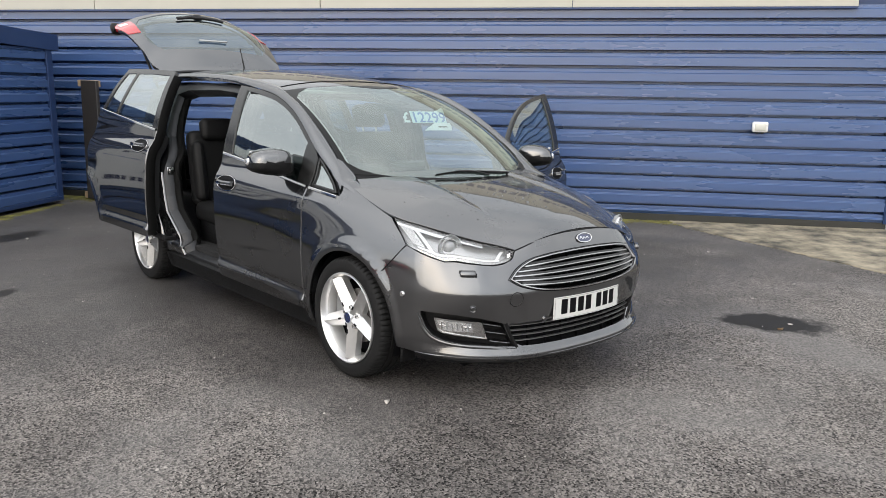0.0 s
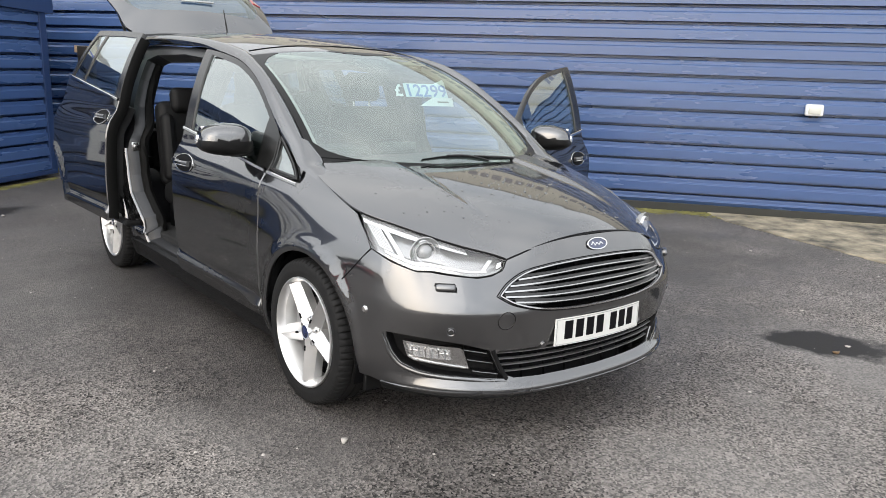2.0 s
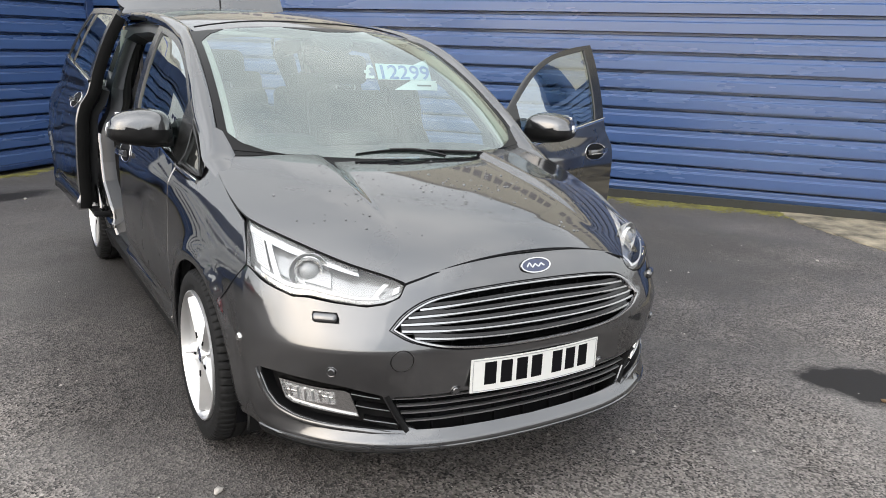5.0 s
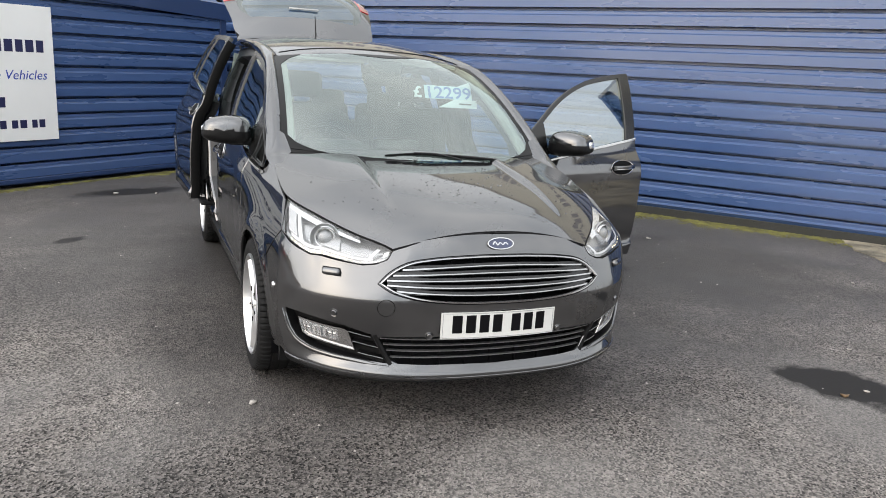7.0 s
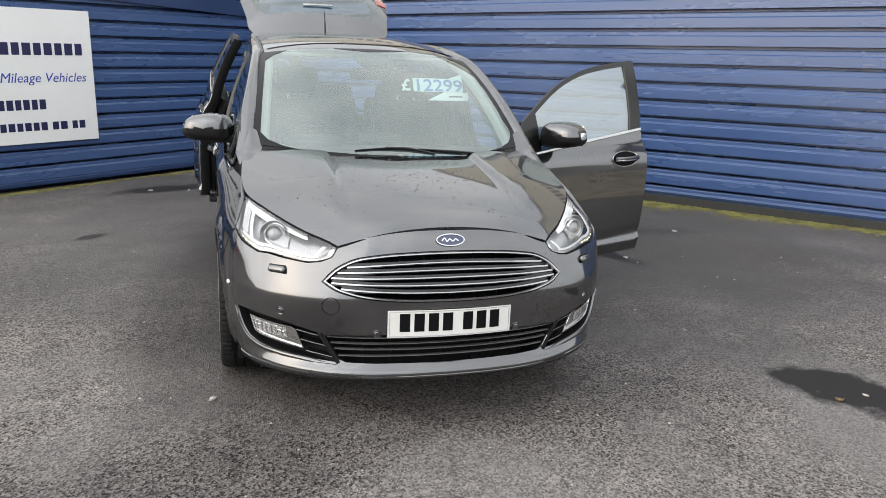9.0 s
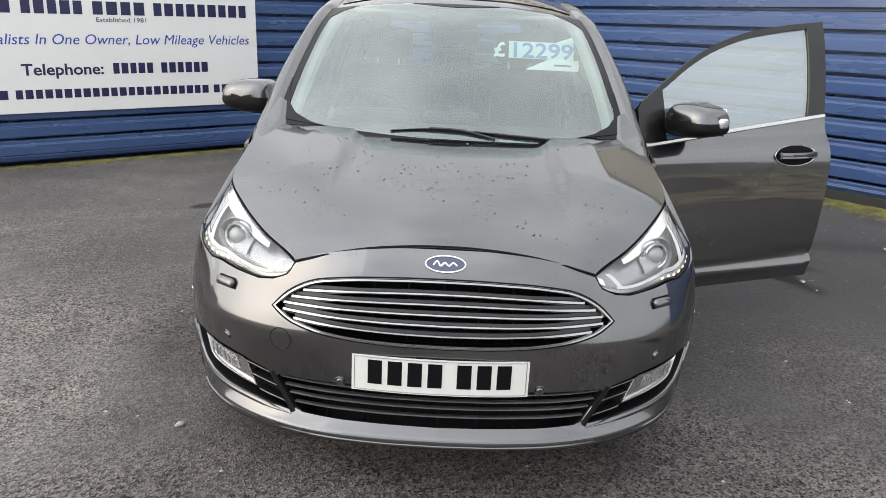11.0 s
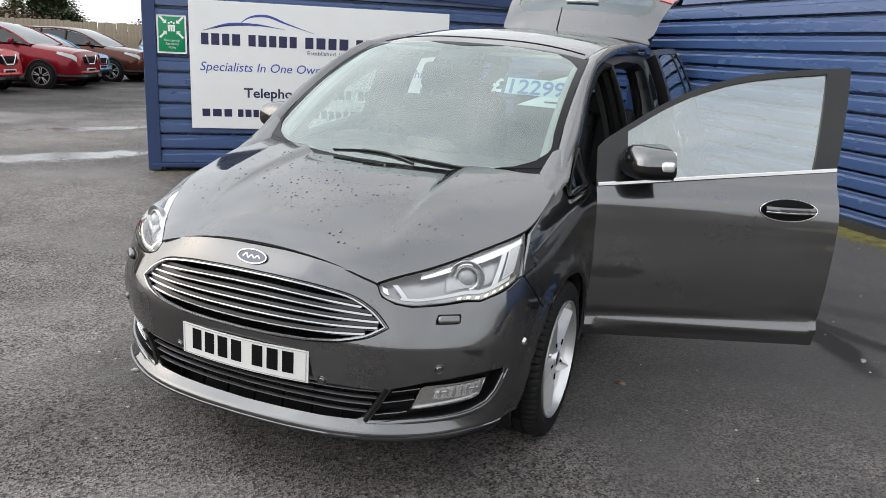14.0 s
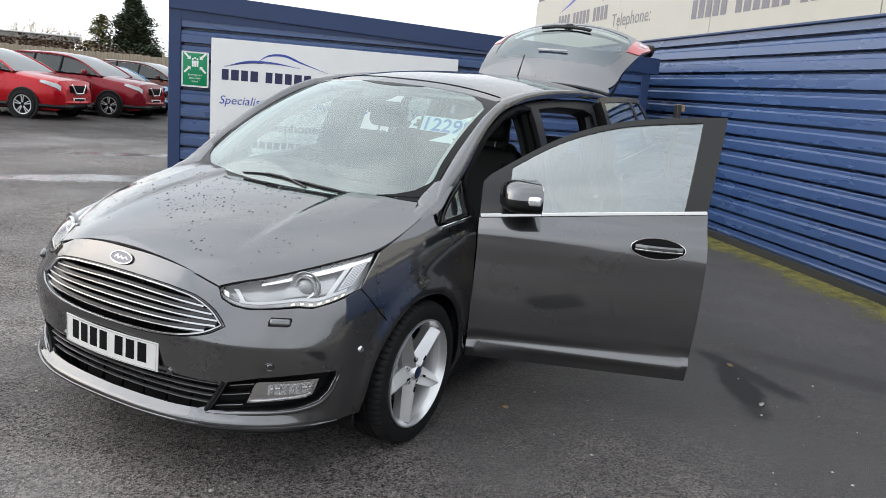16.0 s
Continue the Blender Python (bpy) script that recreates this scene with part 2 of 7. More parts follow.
def asphalt():
    """Worn asphalt: bright and dark chippings in bitumen, dusty and damp areas, shade painted beside the car, fine
    relief.
    """
    m = bpy.data.materials.new("worn asphalt")
    m.use_nodes = True
    nt = m.node_tree
    b = nt.nodes["Principled BSDF"]
    tc = nt.nodes.new("ShaderNodeTexCoord")

    def noise_node(scale, detail=4.0, rough=0.6):
        n = nt.nodes.new("ShaderNodeTexNoise")
        n.inputs["Scale"].default_value, n.inputs["Detail"].default_value, n.inputs["Roughness"].default_value = scale, detail, rough
        nt.links.new(tc.outputs["Object"], n.inputs["Vector"])
        return n

    def ramp(src, a, ca, z, cz):
        r = nt.nodes.new("ShaderNodeValToRGB")
        r.color_ramp.elements[0].position, r.color_ramp.elements[1].position = a, z
        r.color_ramp.elements[0].color, r.color_ramp.elements[1].color = (*ca, 1), (*cz, 1)
        nt.links.new(src, r.inputs["Fac"])
        return r

    def mix(kind, fac, a, c):
        x = nt.nodes.new("ShaderNodeMix")
        x.data_type, x.blend_type = "RGBA", kind
        if isinstance(fac, float):
            x.inputs["Factor"].default_value = fac
        else:
            nt.links.new(fac, x.inputs["Factor"])
        nt.links.new(a, x.inputs["A"])
        nt.links.new(c, x.inputs["B"])
        return x

    b.inputs["Specular IOR Level"].default_value = 0.2
    vor = nt.nodes.new("ShaderNodeTexVoronoi")
    vor.inputs["Scale"].default_value = 120
    nt.links.new(tc.outputs["Object"], vor.inputs["Vector"])
    chips = ramp(vor.outputs["Color"], 0.14, (0.010, 0.0098, 0.010), 0.97, (0.430, 0.412, 0.398))
    broad = noise_node(0.55, 5)
    dusty = ramp(broad.outputs["Fac"], 0.34, (0.62, 0.60, 0.60), 0.66, (1.25, 1.2, 1.16))
    fine = noise_node(6.0, 6, 0.7)
    worn = ramp(fine.outputs["Fac"], 0.3, (0.80, 0.79, 0.79), 0.72, (1.14, 1.12, 1.10))
    c1 = mix("MULTIPLY", 1.0, chips.outputs[0], dusty.outputs[0])
    c2 = mix("MULTIPLY", 1.0, c1.outputs["Result"], worn.outputs[0])
    # fine silt fills the surface in broad drifts
    drift = noise_node(0.8, 3, 0.55)
    silt = ramp(drift.outputs["Fac"], 0.47, (0, 0, 0), 0.66, (0.62, 0.62, 0.62))
    dust = nt.nodes.new("ShaderNodeRGB")
    dust.outputs[0].default_value = (0.148, 0.141, 0.136, 1)
    c2 = mix("MIX", silt.outputs[0], c2.outputs["Result"], dust.outputs[0])
    # damp hollows, each with a ragged edge of its own
    edge = noise_node(3.2, 5, 0.65)
    film, pool = None, None
    for cx, cy, rx, ry, turn, soft, much in ((-6.5, 4.9, 1.3, 0.40, 62, 0.35, 1.0), (-8.6, 7.2, 1.2, 0.30, 60, 0.26, 1.0), (1.97, -0.05, 0.40, 0.25, -62, 0.26, 1.0), (2.03, 2.74, 0.50, 0.10, -69, 0.45, 0.95), (2.02, 2.98, 0.40, 0.09, -40, 0.5, 0.8), (-1.45, 6.25, 0.60, 0.22, 20, 0.4, 0.9), (-1.9, 3.9, 0.16, 0.08, 40, 0.4, 0.9), (2.6, 3.3, 0.7, 0.12, -10, 0.6, 0.3)):
        mp = nt.nodes.new("ShaderNodeMapping")
        mp.vector_type = "TEXTURE"
        mp.inputs["Location"].default_value, mp.inputs["Rotation"].default_value, mp.inputs["Scale"].default_value = (cx, cy, 0), (0, 0, radians(turn)), (rx, ry, 1)
        nt.links.new(tc.outputs["Object"], mp.inputs["Vector"])
        ln = nt.nodes.new("ShaderNodeVectorMath")
        ln.operation = "LENGTH"
        nt.links.new(mp.outputs[0], ln.inputs[0])
        ad = nt.nodes.new("ShaderNodeMath")
        ad.operation = "MULTIPLY_ADD"
        nt.links.new(edge.outputs["Fac"], ad.inputs[0])
        ad.inputs[1].default_value = 1.5
        nt.links.new(ln.outputs["Value"], ad.inputs[2])
        rg = nt.nodes.new("ShaderNodeMapRange")
        rg.inputs["From Min"].default_value, rg.inputs["From Max"].default_value = 1.50, 1.50 + soft
        rg.inputs["To Min"].default_value, rg.inputs["To Max"].default_value = much, 0.0
        nt.links.new(ad.outputs[0], rg.inputs["Value"])
        if film is None:
            film = rg.outputs[0]
        else:
            mxm = nt.nodes.new("ShaderNodeMath")
            mxm.operation = "MAXIMUM"
            nt.links.new(film, mxm.inputs[0])
            nt.links.new(rg.outputs[0], mxm.inputs[1])
            film = mxm.outputs[0]
        if cy == 7.2:
            pool = film
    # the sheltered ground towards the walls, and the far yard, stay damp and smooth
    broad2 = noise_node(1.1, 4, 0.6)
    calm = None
    # the last patch paints contact shade along the car's left side
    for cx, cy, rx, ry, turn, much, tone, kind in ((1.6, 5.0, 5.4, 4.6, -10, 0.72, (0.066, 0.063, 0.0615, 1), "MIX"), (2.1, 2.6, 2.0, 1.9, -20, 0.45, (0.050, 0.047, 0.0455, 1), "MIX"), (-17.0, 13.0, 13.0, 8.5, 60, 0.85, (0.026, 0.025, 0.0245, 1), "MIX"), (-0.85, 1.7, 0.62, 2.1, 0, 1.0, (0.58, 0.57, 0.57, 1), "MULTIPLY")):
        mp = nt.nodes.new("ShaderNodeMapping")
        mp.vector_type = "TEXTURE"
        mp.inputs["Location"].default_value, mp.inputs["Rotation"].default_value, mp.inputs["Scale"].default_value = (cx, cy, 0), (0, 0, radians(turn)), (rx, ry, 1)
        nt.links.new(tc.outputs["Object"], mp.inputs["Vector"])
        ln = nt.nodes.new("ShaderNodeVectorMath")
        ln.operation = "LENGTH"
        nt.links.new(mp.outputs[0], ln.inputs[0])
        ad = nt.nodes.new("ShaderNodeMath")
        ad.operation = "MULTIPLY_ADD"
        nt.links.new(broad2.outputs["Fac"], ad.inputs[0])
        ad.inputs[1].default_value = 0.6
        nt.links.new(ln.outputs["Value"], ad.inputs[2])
        damp_shade = nt.nodes.new("ShaderNodeMapRange")
        damp_shade.inputs["From Min"].default_value, damp_shade.inputs["From Max"].default_value = 0.95, 1.45
        damp_shade.inputs["To Min"].default_value, damp_shade.inputs["To Max"].default_value = much, 0.0
        nt.links.new(ad.outputs[0], damp_shade.inputs["Value"])
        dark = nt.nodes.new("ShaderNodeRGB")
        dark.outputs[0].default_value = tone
        c2 = mix(kind, damp_shade.outputs[0], c2.outputs["Result"], dark.outputs[0])
        calm = calm or damp_shade.outputs[0]
    soaked = nt.nodes.new("ShaderNodeRGB")
    soaked.outputs[0].default_value = (0.016, 0.0145, 0.0135, 1)
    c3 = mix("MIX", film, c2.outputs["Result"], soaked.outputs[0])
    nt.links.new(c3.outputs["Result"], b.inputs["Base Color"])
    damp = noise_node(0.34, 3)
    wet = nt.nodes.new("ShaderNodeMapRange")
    wet.inputs["From Min"].default_value, wet.inputs["From Max"].default_value = 0.36, 0.60
    wet.inputs["To Min"].default_value, wet.inputs["To Max"].default_value = 0.42, 0.72
    nt.links.new(damp.outputs["Fac"], wet.inputs["Value"])
    slick = nt.nodes.new("ShaderNodeMix")
    nt.links.new(film, slick.inputs["Factor"])
    nt.links.new(wet.outputs[0], slick.inputs["A"])
    slick.inputs["B"].default_value = 0.55
    still = nt.nodes.new("ShaderNodeMix")
    nt.links.new(pool, still.inputs["Factor"])
    nt.links.new(slick.outputs["Result"], still.inputs["A"])
    still.inputs["B"].default_value = 0.09
    nt.links.new(still.outputs["Result"], b.inputs["Roughness"])
    grit = noise_node(160, 3, 0.7)
    bp = nt.nodes.new("ShaderNodeBump")
    bp.inputs["Strength"].default_value, bp.inputs["Distance"].default_value = 0.8, 0.008
    nt.links.new(grit.outputs["Fac"], bp.inputs["Height"])
    bp2 = nt.nodes.new("ShaderNodeBump")
    bp2.inputs["Strength"].default_value, bp2.inputs["Distance"].default_value = 0.8, 0.012
    nt.links.new(vor.outputs["Distance"], bp2.inputs["Height"])
    nt.links.new(bp.outputs[0], bp2.inputs["Normal"])
    flat = nt.nodes.new("ShaderNodeMapRange")
    flat.inputs["To Min"].default_value, flat.inputs["To Max"].default_value = 0.95, 0.03
    still2 = nt.nodes.new("ShaderNodeMath")
    still2.operation = "MAXIMUM"
    nt.links.new(pool, still2.inputs[0])
    nt.links.new(calm, still2.inputs[1])
    still3 = nt.nodes.new("ShaderNodeMath")
    still3.operation = "MAXIMUM"
    nt.links.new(still2.outputs[0], still3.inputs[0])
    nt.links.new(silt.outputs[0], still3.inputs[1])
    still4 = nt.nodes.new("ShaderNodeMath")
    still4.operation = "MAXIMUM"
    nt.links.new(still3.outputs[0], still4.inputs[0])
    nt.links.new(film, still4.inputs[1])
    nt.links.new(still4.outputs[0], flat.inputs["Value"])
    nt.links.new(flat.outputs[0], bp.inputs["Strength"])
    nt.links.new(flat.outputs[0], bp2.inputs["Strength"])
    sheen = nt.nodes.new("ShaderNodeMapRange")
    sheen.inputs["To Min"].default_value, sheen.inputs["To Max"].default_value = 0.2, 0.5
    nt.links.new(pool, sheen.inputs["Value"])
    nt.links.new(sheen.outputs[0], b.inputs["Specular IOR Level"])
    nt.links.new(bp2.outputs[0], b.inputs["Normal"])
    return m


ASPHALT = asphalt()

# ---- mesh tools ----


def mesh_data(name, verts, faces, mat, normals=None, smooth=True):
    me = bpy.data.meshes.new(name)
    me.from_pydata([tuple(map(float, v)) for v in verts], [], [tuple(int(i) for i in f) for f in faces])
    for m in mat if isinstance(mat, (list, tuple)) else [mat]:
        me.materials.append(m)
    if smooth:
        me.polygons.foreach_set("use_smooth", [True] * len(me.polygons))
    if normals is not None:
        me.normals_split_custom_set_from_vertices([tuple(map(float, n)) for n in normals])
    me.update()
    return me


def part(name, data, mat, parent, label=""):
    """One mesh object under a thing or a part. data: a bmesh, or (verts, faces) or (verts, faces, normals)."""
    if isinstance(data, bmesh.types.BMesh):
        me = bpy.data.meshes.new(name)
        data.to_mesh(me)
        data.free()
        me.materials.append(mat)
        me.polygons.foreach_set("use_smooth", [True] * len(me.polygons))
        me.set_sharp_from_angle(angle=radians(38))
    else:
        verts, faces, normals = (*data, None)[:3]
        me = mesh_data(name, verts, faces, mat, normals)
        if normals is None:
            me.set_sharp_from_angle(angle=radians(38))
    ob = new(name, me)
    ob.parent = parent
    if label:
        ob["label"] = label
    return ob


def thing(name, label, category, m=None, group="", kind=""):
    ob = new(name)
    ob.empty_display_size = 0.2
    if m is not None:
        ob.matrix_world = m
    return tagged(ob, label, category, group, kind)


def join(*datas):
    """One (verts, faces) out of several."""
    V, F, k = [], [], 0
    for d in datas:
        v, f = d[0], d[1]
        V.extend([tuple(p) for p in v])
        F.extend([tuple(i + k for i in q) for q in f])
        k += len(v)
    return V, F


def trimmed(V, F):
    """Drops the places that no face uses."""
    used = sorted({i for f in F for i in f})
    at = {i: k for k, i in enumerate(used)}
    return np.asarray(V)[used], [tuple(at[i] for i in f) for f in F]


def moved(data, m):
    return [tuple(m @ Vector(v)) for v in data[0]], data[1]


def rbox(sx, sy, sz, bevel=0.01, seg=2, centre=(0, 0, 0), m=None):
    """A box with rounded edges, as (verts, faces)."""
    bm = bmesh.new()
    bmesh.ops.create_cube(bm, size=1)
    bmesh.ops.scale(bm, vec=(sx, sy, sz), verts=bm.verts)
    if bevel:
        bmesh.ops.bevel(bm, geom=list(bm.edges), offset=bevel, segments=seg, profile=0.5, affect="EDGES")
    bmesh.ops.translate(bm, vec=centre, verts=bm.verts)
    if m is not None:
        bmesh.ops.transform(bm, matrix=m, verts=bm.verts)
    bm.verts.index_update()
    out = [v.co.copy() for v in bm.verts], [[v.index for v in f.verts] for f in bm.faces]
    bm.free()
    return out


def curve1(xs, ys):
    """A smooth function through (xs, ys)."""
    xs, ys = np.asarray(xs, float), np.asarray(ys, float)
    d = np.gradient(ys, xs)

    def f(x):
        x = np.clip(np.asarray(x, float), xs[0], xs[-1])
        i = np.clip(np.searchsorted(xs, x) - 1, 0, len(xs) - 2)
        h = xs[i + 1] - xs[i]
        t = (x - xs[i]) / h
        return (2 * t**3 - 3 * t**2 + 1) * ys[i] + (t**3 - 2 * t**2 + t) * h * d[i] + (3 * t**2 - 2 * t**3) * ys[i + 1] + (t**3 - t**2) * h * d[i + 1]

    return f


def cr(points, n=8):
    """A smooth open polyline through points (2D or 3D), n steps a span."""
    p = np.asarray(points, float)
    s = np.r_[0, np.cumsum(np.linalg.norm(np.diff(p, axis=0), axis=1))]
    t = np.concatenate([np.linspace(s[i], s[i + 1], n, endpoint=False) for i in range(len(s) - 1)] + [[s[-1]]])
    return np.stack([curve1(s, p[:, k])(t) for k in range(p.shape[1])], 1)


def densify(poly, step):
    p = np.asarray(poly, float)
    out = []
    for a, b in zip(p, np.roll(p, -1, 0)):
        k = max(1, int(round(np.linalg.norm(b - a) / step)))
        out += [a + (b - a) * i / k for i in range(k)]
    return np.array(out)


def inside(poly, pts):
    poly = np.asarray(poly)
    x, y = pts[:, 0], pts[:, 1]
    c = np.zeros(len(pts), bool)
    for (x1, y1), (x2, y2) in zip(poly, np.roll(poly, -1, 0)):
        hit = ((y1 > y) != (y2 > y)) & (x < (x2 - x1) * (y - y1) / (y2 - y1 + 1e-15) + x1)
        c ^= hit
    return c


def normals_of(f, u, v, out):
    e = 1e-4
    n = np.cross(f(u + e, v) - f(u - e, v), f(u, v + e) - f(u, v - e))
    n /= np.linalg.norm(n, axis=1)[:, None] + 1e-12
    o = out(f(u, v)) if callable(out) else np.broadcast_to(np.asarray(out, float), n.shape)
    return n * np.where((n * o).sum(1) < 0, -1, 1)[:, None]


def offset(f, d, out):
    return lambda u, v: f(u, v) + d * normals_of(f, u, v, out)


def panel(f, outline, holes=(), step=0.04, out=(1, 0, 0), rim=0.014, side=1, edge=0.02):
    """A sheet on the surface f(u, v), cut to an outline with holes, its edges turned inwards by rim. Returns verts, faces, normals."""
    from mathutils import geometry
    loops = [densify(o, edge) for o in (outline, *holes)]
    pts = np.concatenate(loops)
    edges, k = [], 0
    for lo in loops:
        edges += [(k + i, k + (i + 1) % len(lo)) for i in range(len(lo))]
        k += len(lo)
    lo, hi = loops[0].min(0), loops[0].max(0)
    g = np.stack(np.meshgrid(np.arange(lo[0] + step / 2, hi[0], step), np.arange(lo[1] + step / 2, hi[1], step), indexing="ij"), -1).reshape(-1, 2)
    ok = inside(loops[0], g)
    for h in loops[1:]:
        ok &= ~inside(h, g)
    g = g[ok]
    if len(g):
        near = np.array([np.min((pts[:, 0] - a) ** 2 + (pts[:, 1] - b) ** 2) for a, b in g])
        g = g[near > (0.5 * step) ** 2]
    allp = np.concatenate([pts, g])
    r = geometry.delaunay_2d_cdt([Vector(p) for p in allp], edges, [], 0, 1e-6)
    uv = np.array([tuple(p) for p in r[0]])
    tri = np.array([t for t in r[2] if len(t) == 3])
    c = uv[tri].mean(1)
    keep = inside(loops[0], c)
    for h in loops[1:]:
        keep &= ~inside(h, c)
    tri = tri[keep]
    P, N = f(uv[:, 0], uv[:, 1]), normals_of(f, uv[:, 0], uv[:, 1], out)
    fn = np.cross(P[tri[:, 1]] - P[tri[:, 0]], P[tri[:, 2]] - P[tri[:, 0]])
    bad = (fn * N[tri].mean(1)).sum(1) < 0
    tri[bad] = tri[bad][:, ::-1]
    faces = [tuple(t) for t in tri]
    verts, norms = [P], [N]
    if rim:
        count = {}
        for t in faces:
            for i in range(3):
                count[(t[i], t[(i + 1) % 3])] = 1
        border = [e for e in count if (e[1], e[0]) not in count]
        base = len(P)
        for i, (a, b) in enumerate(border):
            w = np.cross(P[b] - P[a], N[a])
            w /= np.linalg.norm(w) + 1e-12
            verts.append(np.array([P[a], P[b], P[b] - N[b] * rim, P[a] - N[a] * rim]))
            norms.append(np.array([w * 0.8 + N[a] * 0.6, w * 0.8 + N[b] * 0.6, w, w]))
            k = base + 4 * i
            faces.append((k + 1, k, k + 3, k + 2))
    V, NN = np.concatenate(verts), np.concatenate(norms)
    if side < 0:
        V, NN = V * (-1, 1, 1), NN * (-1, 1, 1)
        faces = [t[::-1] for t in faces]
    return V, faces, NN


def grid_sheet(P, flip=False):
    """Quads over an (n, m, 3) array of places."""
    n, m = P.shape[:2]
    F = [(i * m + j, (i + 1) * m + j, (i + 1) * m + j + 1, i * m + j + 1) for i in range(n - 1) for j in range(m - 1)]
    return P.reshape(-1, 3), [f[::-1] for f in F] if flip else F


def mirror(data, side):
    if side > 0:
        return data
    V = np.asarray(data[0]) * (-1, 1, 1)
    out = [V, [tuple(f)[::-1] for f in data[1]]]
    if len(data) > 2:
        out.append(np.asarray(data[2]) * (-1, 1, 1))
    return tuple(out)


def bar(path, normal, width, height, closed=False, round_=0.35, sink=0.0, taper=0.0, flare=0.0):
    """A moulding swept along path: width across the surface, height along its normal, with rounded shoulders."""
    P = np.asarray(path, float)
    N = np.broadcast_to(np.asarray(normal, float), P.shape)
    T = np.roll(P, -1, 0) - np.roll(P, 1, 0) if closed else np.gradient(P, axis=0)
    T /= np.linalg.norm(T, axis=1)[:, None] + 1e-12
    B = np.cross(T, N)
    B /= np.linalg.norm(B, axis=1)[:, None] + 1e-12
    w, k = width / 2, round_
    prof = [(-w, -sink), (-w, height * (1 - k)), (-w * (1 - k), height), (w * (1 - k), height), (w, height * (1 - k)), (w, -sink)]
    n, q = len(P), len(prof)
    size = np.ones(n)
    if taper and not closed:
        t = np.linspace(0, 1, n)
        size = np.clip(np.minimum(t, 1 - t) / taper, 0.15, 1)
    if flare:
        size = 1 + flare * np.clip((np.abs(np.linspace(-1, 1, n)) - 0.62) / 0.2, 0, 1)
    V = np.concatenate([[P[i] + B[i] * a * size[i] + N[i] * b for a, b in prof] for i in range(n)])
    F = []
    for i in range(n if closed else n - 1):
        j = (i + 1) % n
        for a in range(q):
            c = (a + 1) % q
            F.append((i * q + a, j * q + a, j * q + c, i * q + c))
    if not closed:
        F += [tuple(range(q)), tuple((n - 1) * q + a for a in range(q))[::-1]]
    return V, F


def tube(path, radius, seg=8, closed=False):
    P = np.asarray(path, float)
    T = np.roll(P, -1, 0) - np.roll(P, 1, 0) if closed else np.gradient(P, axis=0)
    T /= np.linalg.norm(T, axis=1)[:, None] + 1e-12
    up = np.array([0, 0, 1.0]) if abs(T[:, 2]).mean() < 0.8 else np.array([1.0, 0, 0])
    A = np.cross(T, up)
    A /= np.linalg.norm(A, axis=1)[:, None] + 1e-12
    B = np.cross(T, A)
    R = np.broadcast_to(np.asarray(radius, float), (len(P),))
    V = np.concatenate([[P[i] + R[i] * (math.cos(t) * A[i] + math.sin(t) * B[i]) for t in np.linspace(0, 2 * math.pi, seg, endpoint=False)] for i in range(len(P))])
    n, F = len(P), []
    for i in range(n if closed else n - 1):
        j = (i + 1) % n
        F += [(i * seg + a, i * seg + (a + 1) % seg, j * seg + (a + 1) % seg, j * seg + a) for a in range(seg)]
    if not closed:
        F += [tuple(range(seg))[::-1], tuple((n - 1) * seg + a for a in range(seg))]
    return V, F


def revolve(profile, seg=48, axis="x"):
    """Turns a profile of (radius, along) about an axis."""
    V, F, n = [], [], len(profile)
    for i in range(seg):
        t = 2 * math.pi * i / seg
        for r, a in profile:
            V.append((a, r * math.cos(t), r * math.sin(t)) if axis == "x" else (r * math.cos(t), a, r * math.sin(t)) if axis == "y" else (r * math.cos(t), r * math.sin(t), a))
    for i in range(seg):
        j = (i + 1) % seg
        F += [(i * n + k, i * n + k + 1, j * n + k + 1, j * n + k) for k in range(n - 1)]
    return V, F


def lettering(name, text, size, m, mat, parent, width=None, shear=0.0, align="LEFT", bold=0.0):
    """A line of built-in-font lettering as a mesh, in the local x-y plane of m."""
    cu = bpy.data.curves.new(name, "FONT")
    cu.body, cu.size, cu.align_x, cu.offset, cu.extrude = text, size, align, bold, 0.0006
    cu.resolution_u = 3
    tmp = bpy.data.objects.new(name, cu)
    scene.collection.objects.link(tmp)
    bpy.context.view_layer.update()
    me = bpy.data.meshes.new_from_object(tmp)
    bpy.data.objects.remove(tmp)
    me.materials.clear()
    me.materials.append(mat)
    for v in me.vertices:
        v.co.x += shear * v.co.y
    xs = [v.co.x for v in me.vertices]
    if width and xs:
        k = width / (max(xs) - min(xs))
        for v in me.vertices:
            v.co.x *= k
    ob = new(name, me)
    ob.parent = parent
    ob.matrix_local = m
    return ob


def glyph_bars(word_widths, height, gap, stroke=0.7):
    """Lettering as plain bars: one for each letter of each word, along x from 0."""
    parts, x = [], 0.0
    for letters, width in word_widths:
        w = width / letters
        for i in range(letters):
            parts.append(rbox(w * stroke + (0.08 * w if i % 2 else 0), height, 0.0012, 0, 1, (x + w * (i + 0.5), height / 2, 0)))
        x += width + gap
    return parts

# ---- ground and buildings ----
WALLS = pose(0, 0, 0, 0, 0, 38.3)     # x runs along the shed, y along the main wall


def ground_z(x, y):
    """The yard is flat but for a slight crossfall, shaped to meet the car's fitted lean."""
    return -0.0262 * x * math.exp(-((x / 1.7) ** 2)) * math.exp(-(((y - 2.3) / 3.0) ** 4))


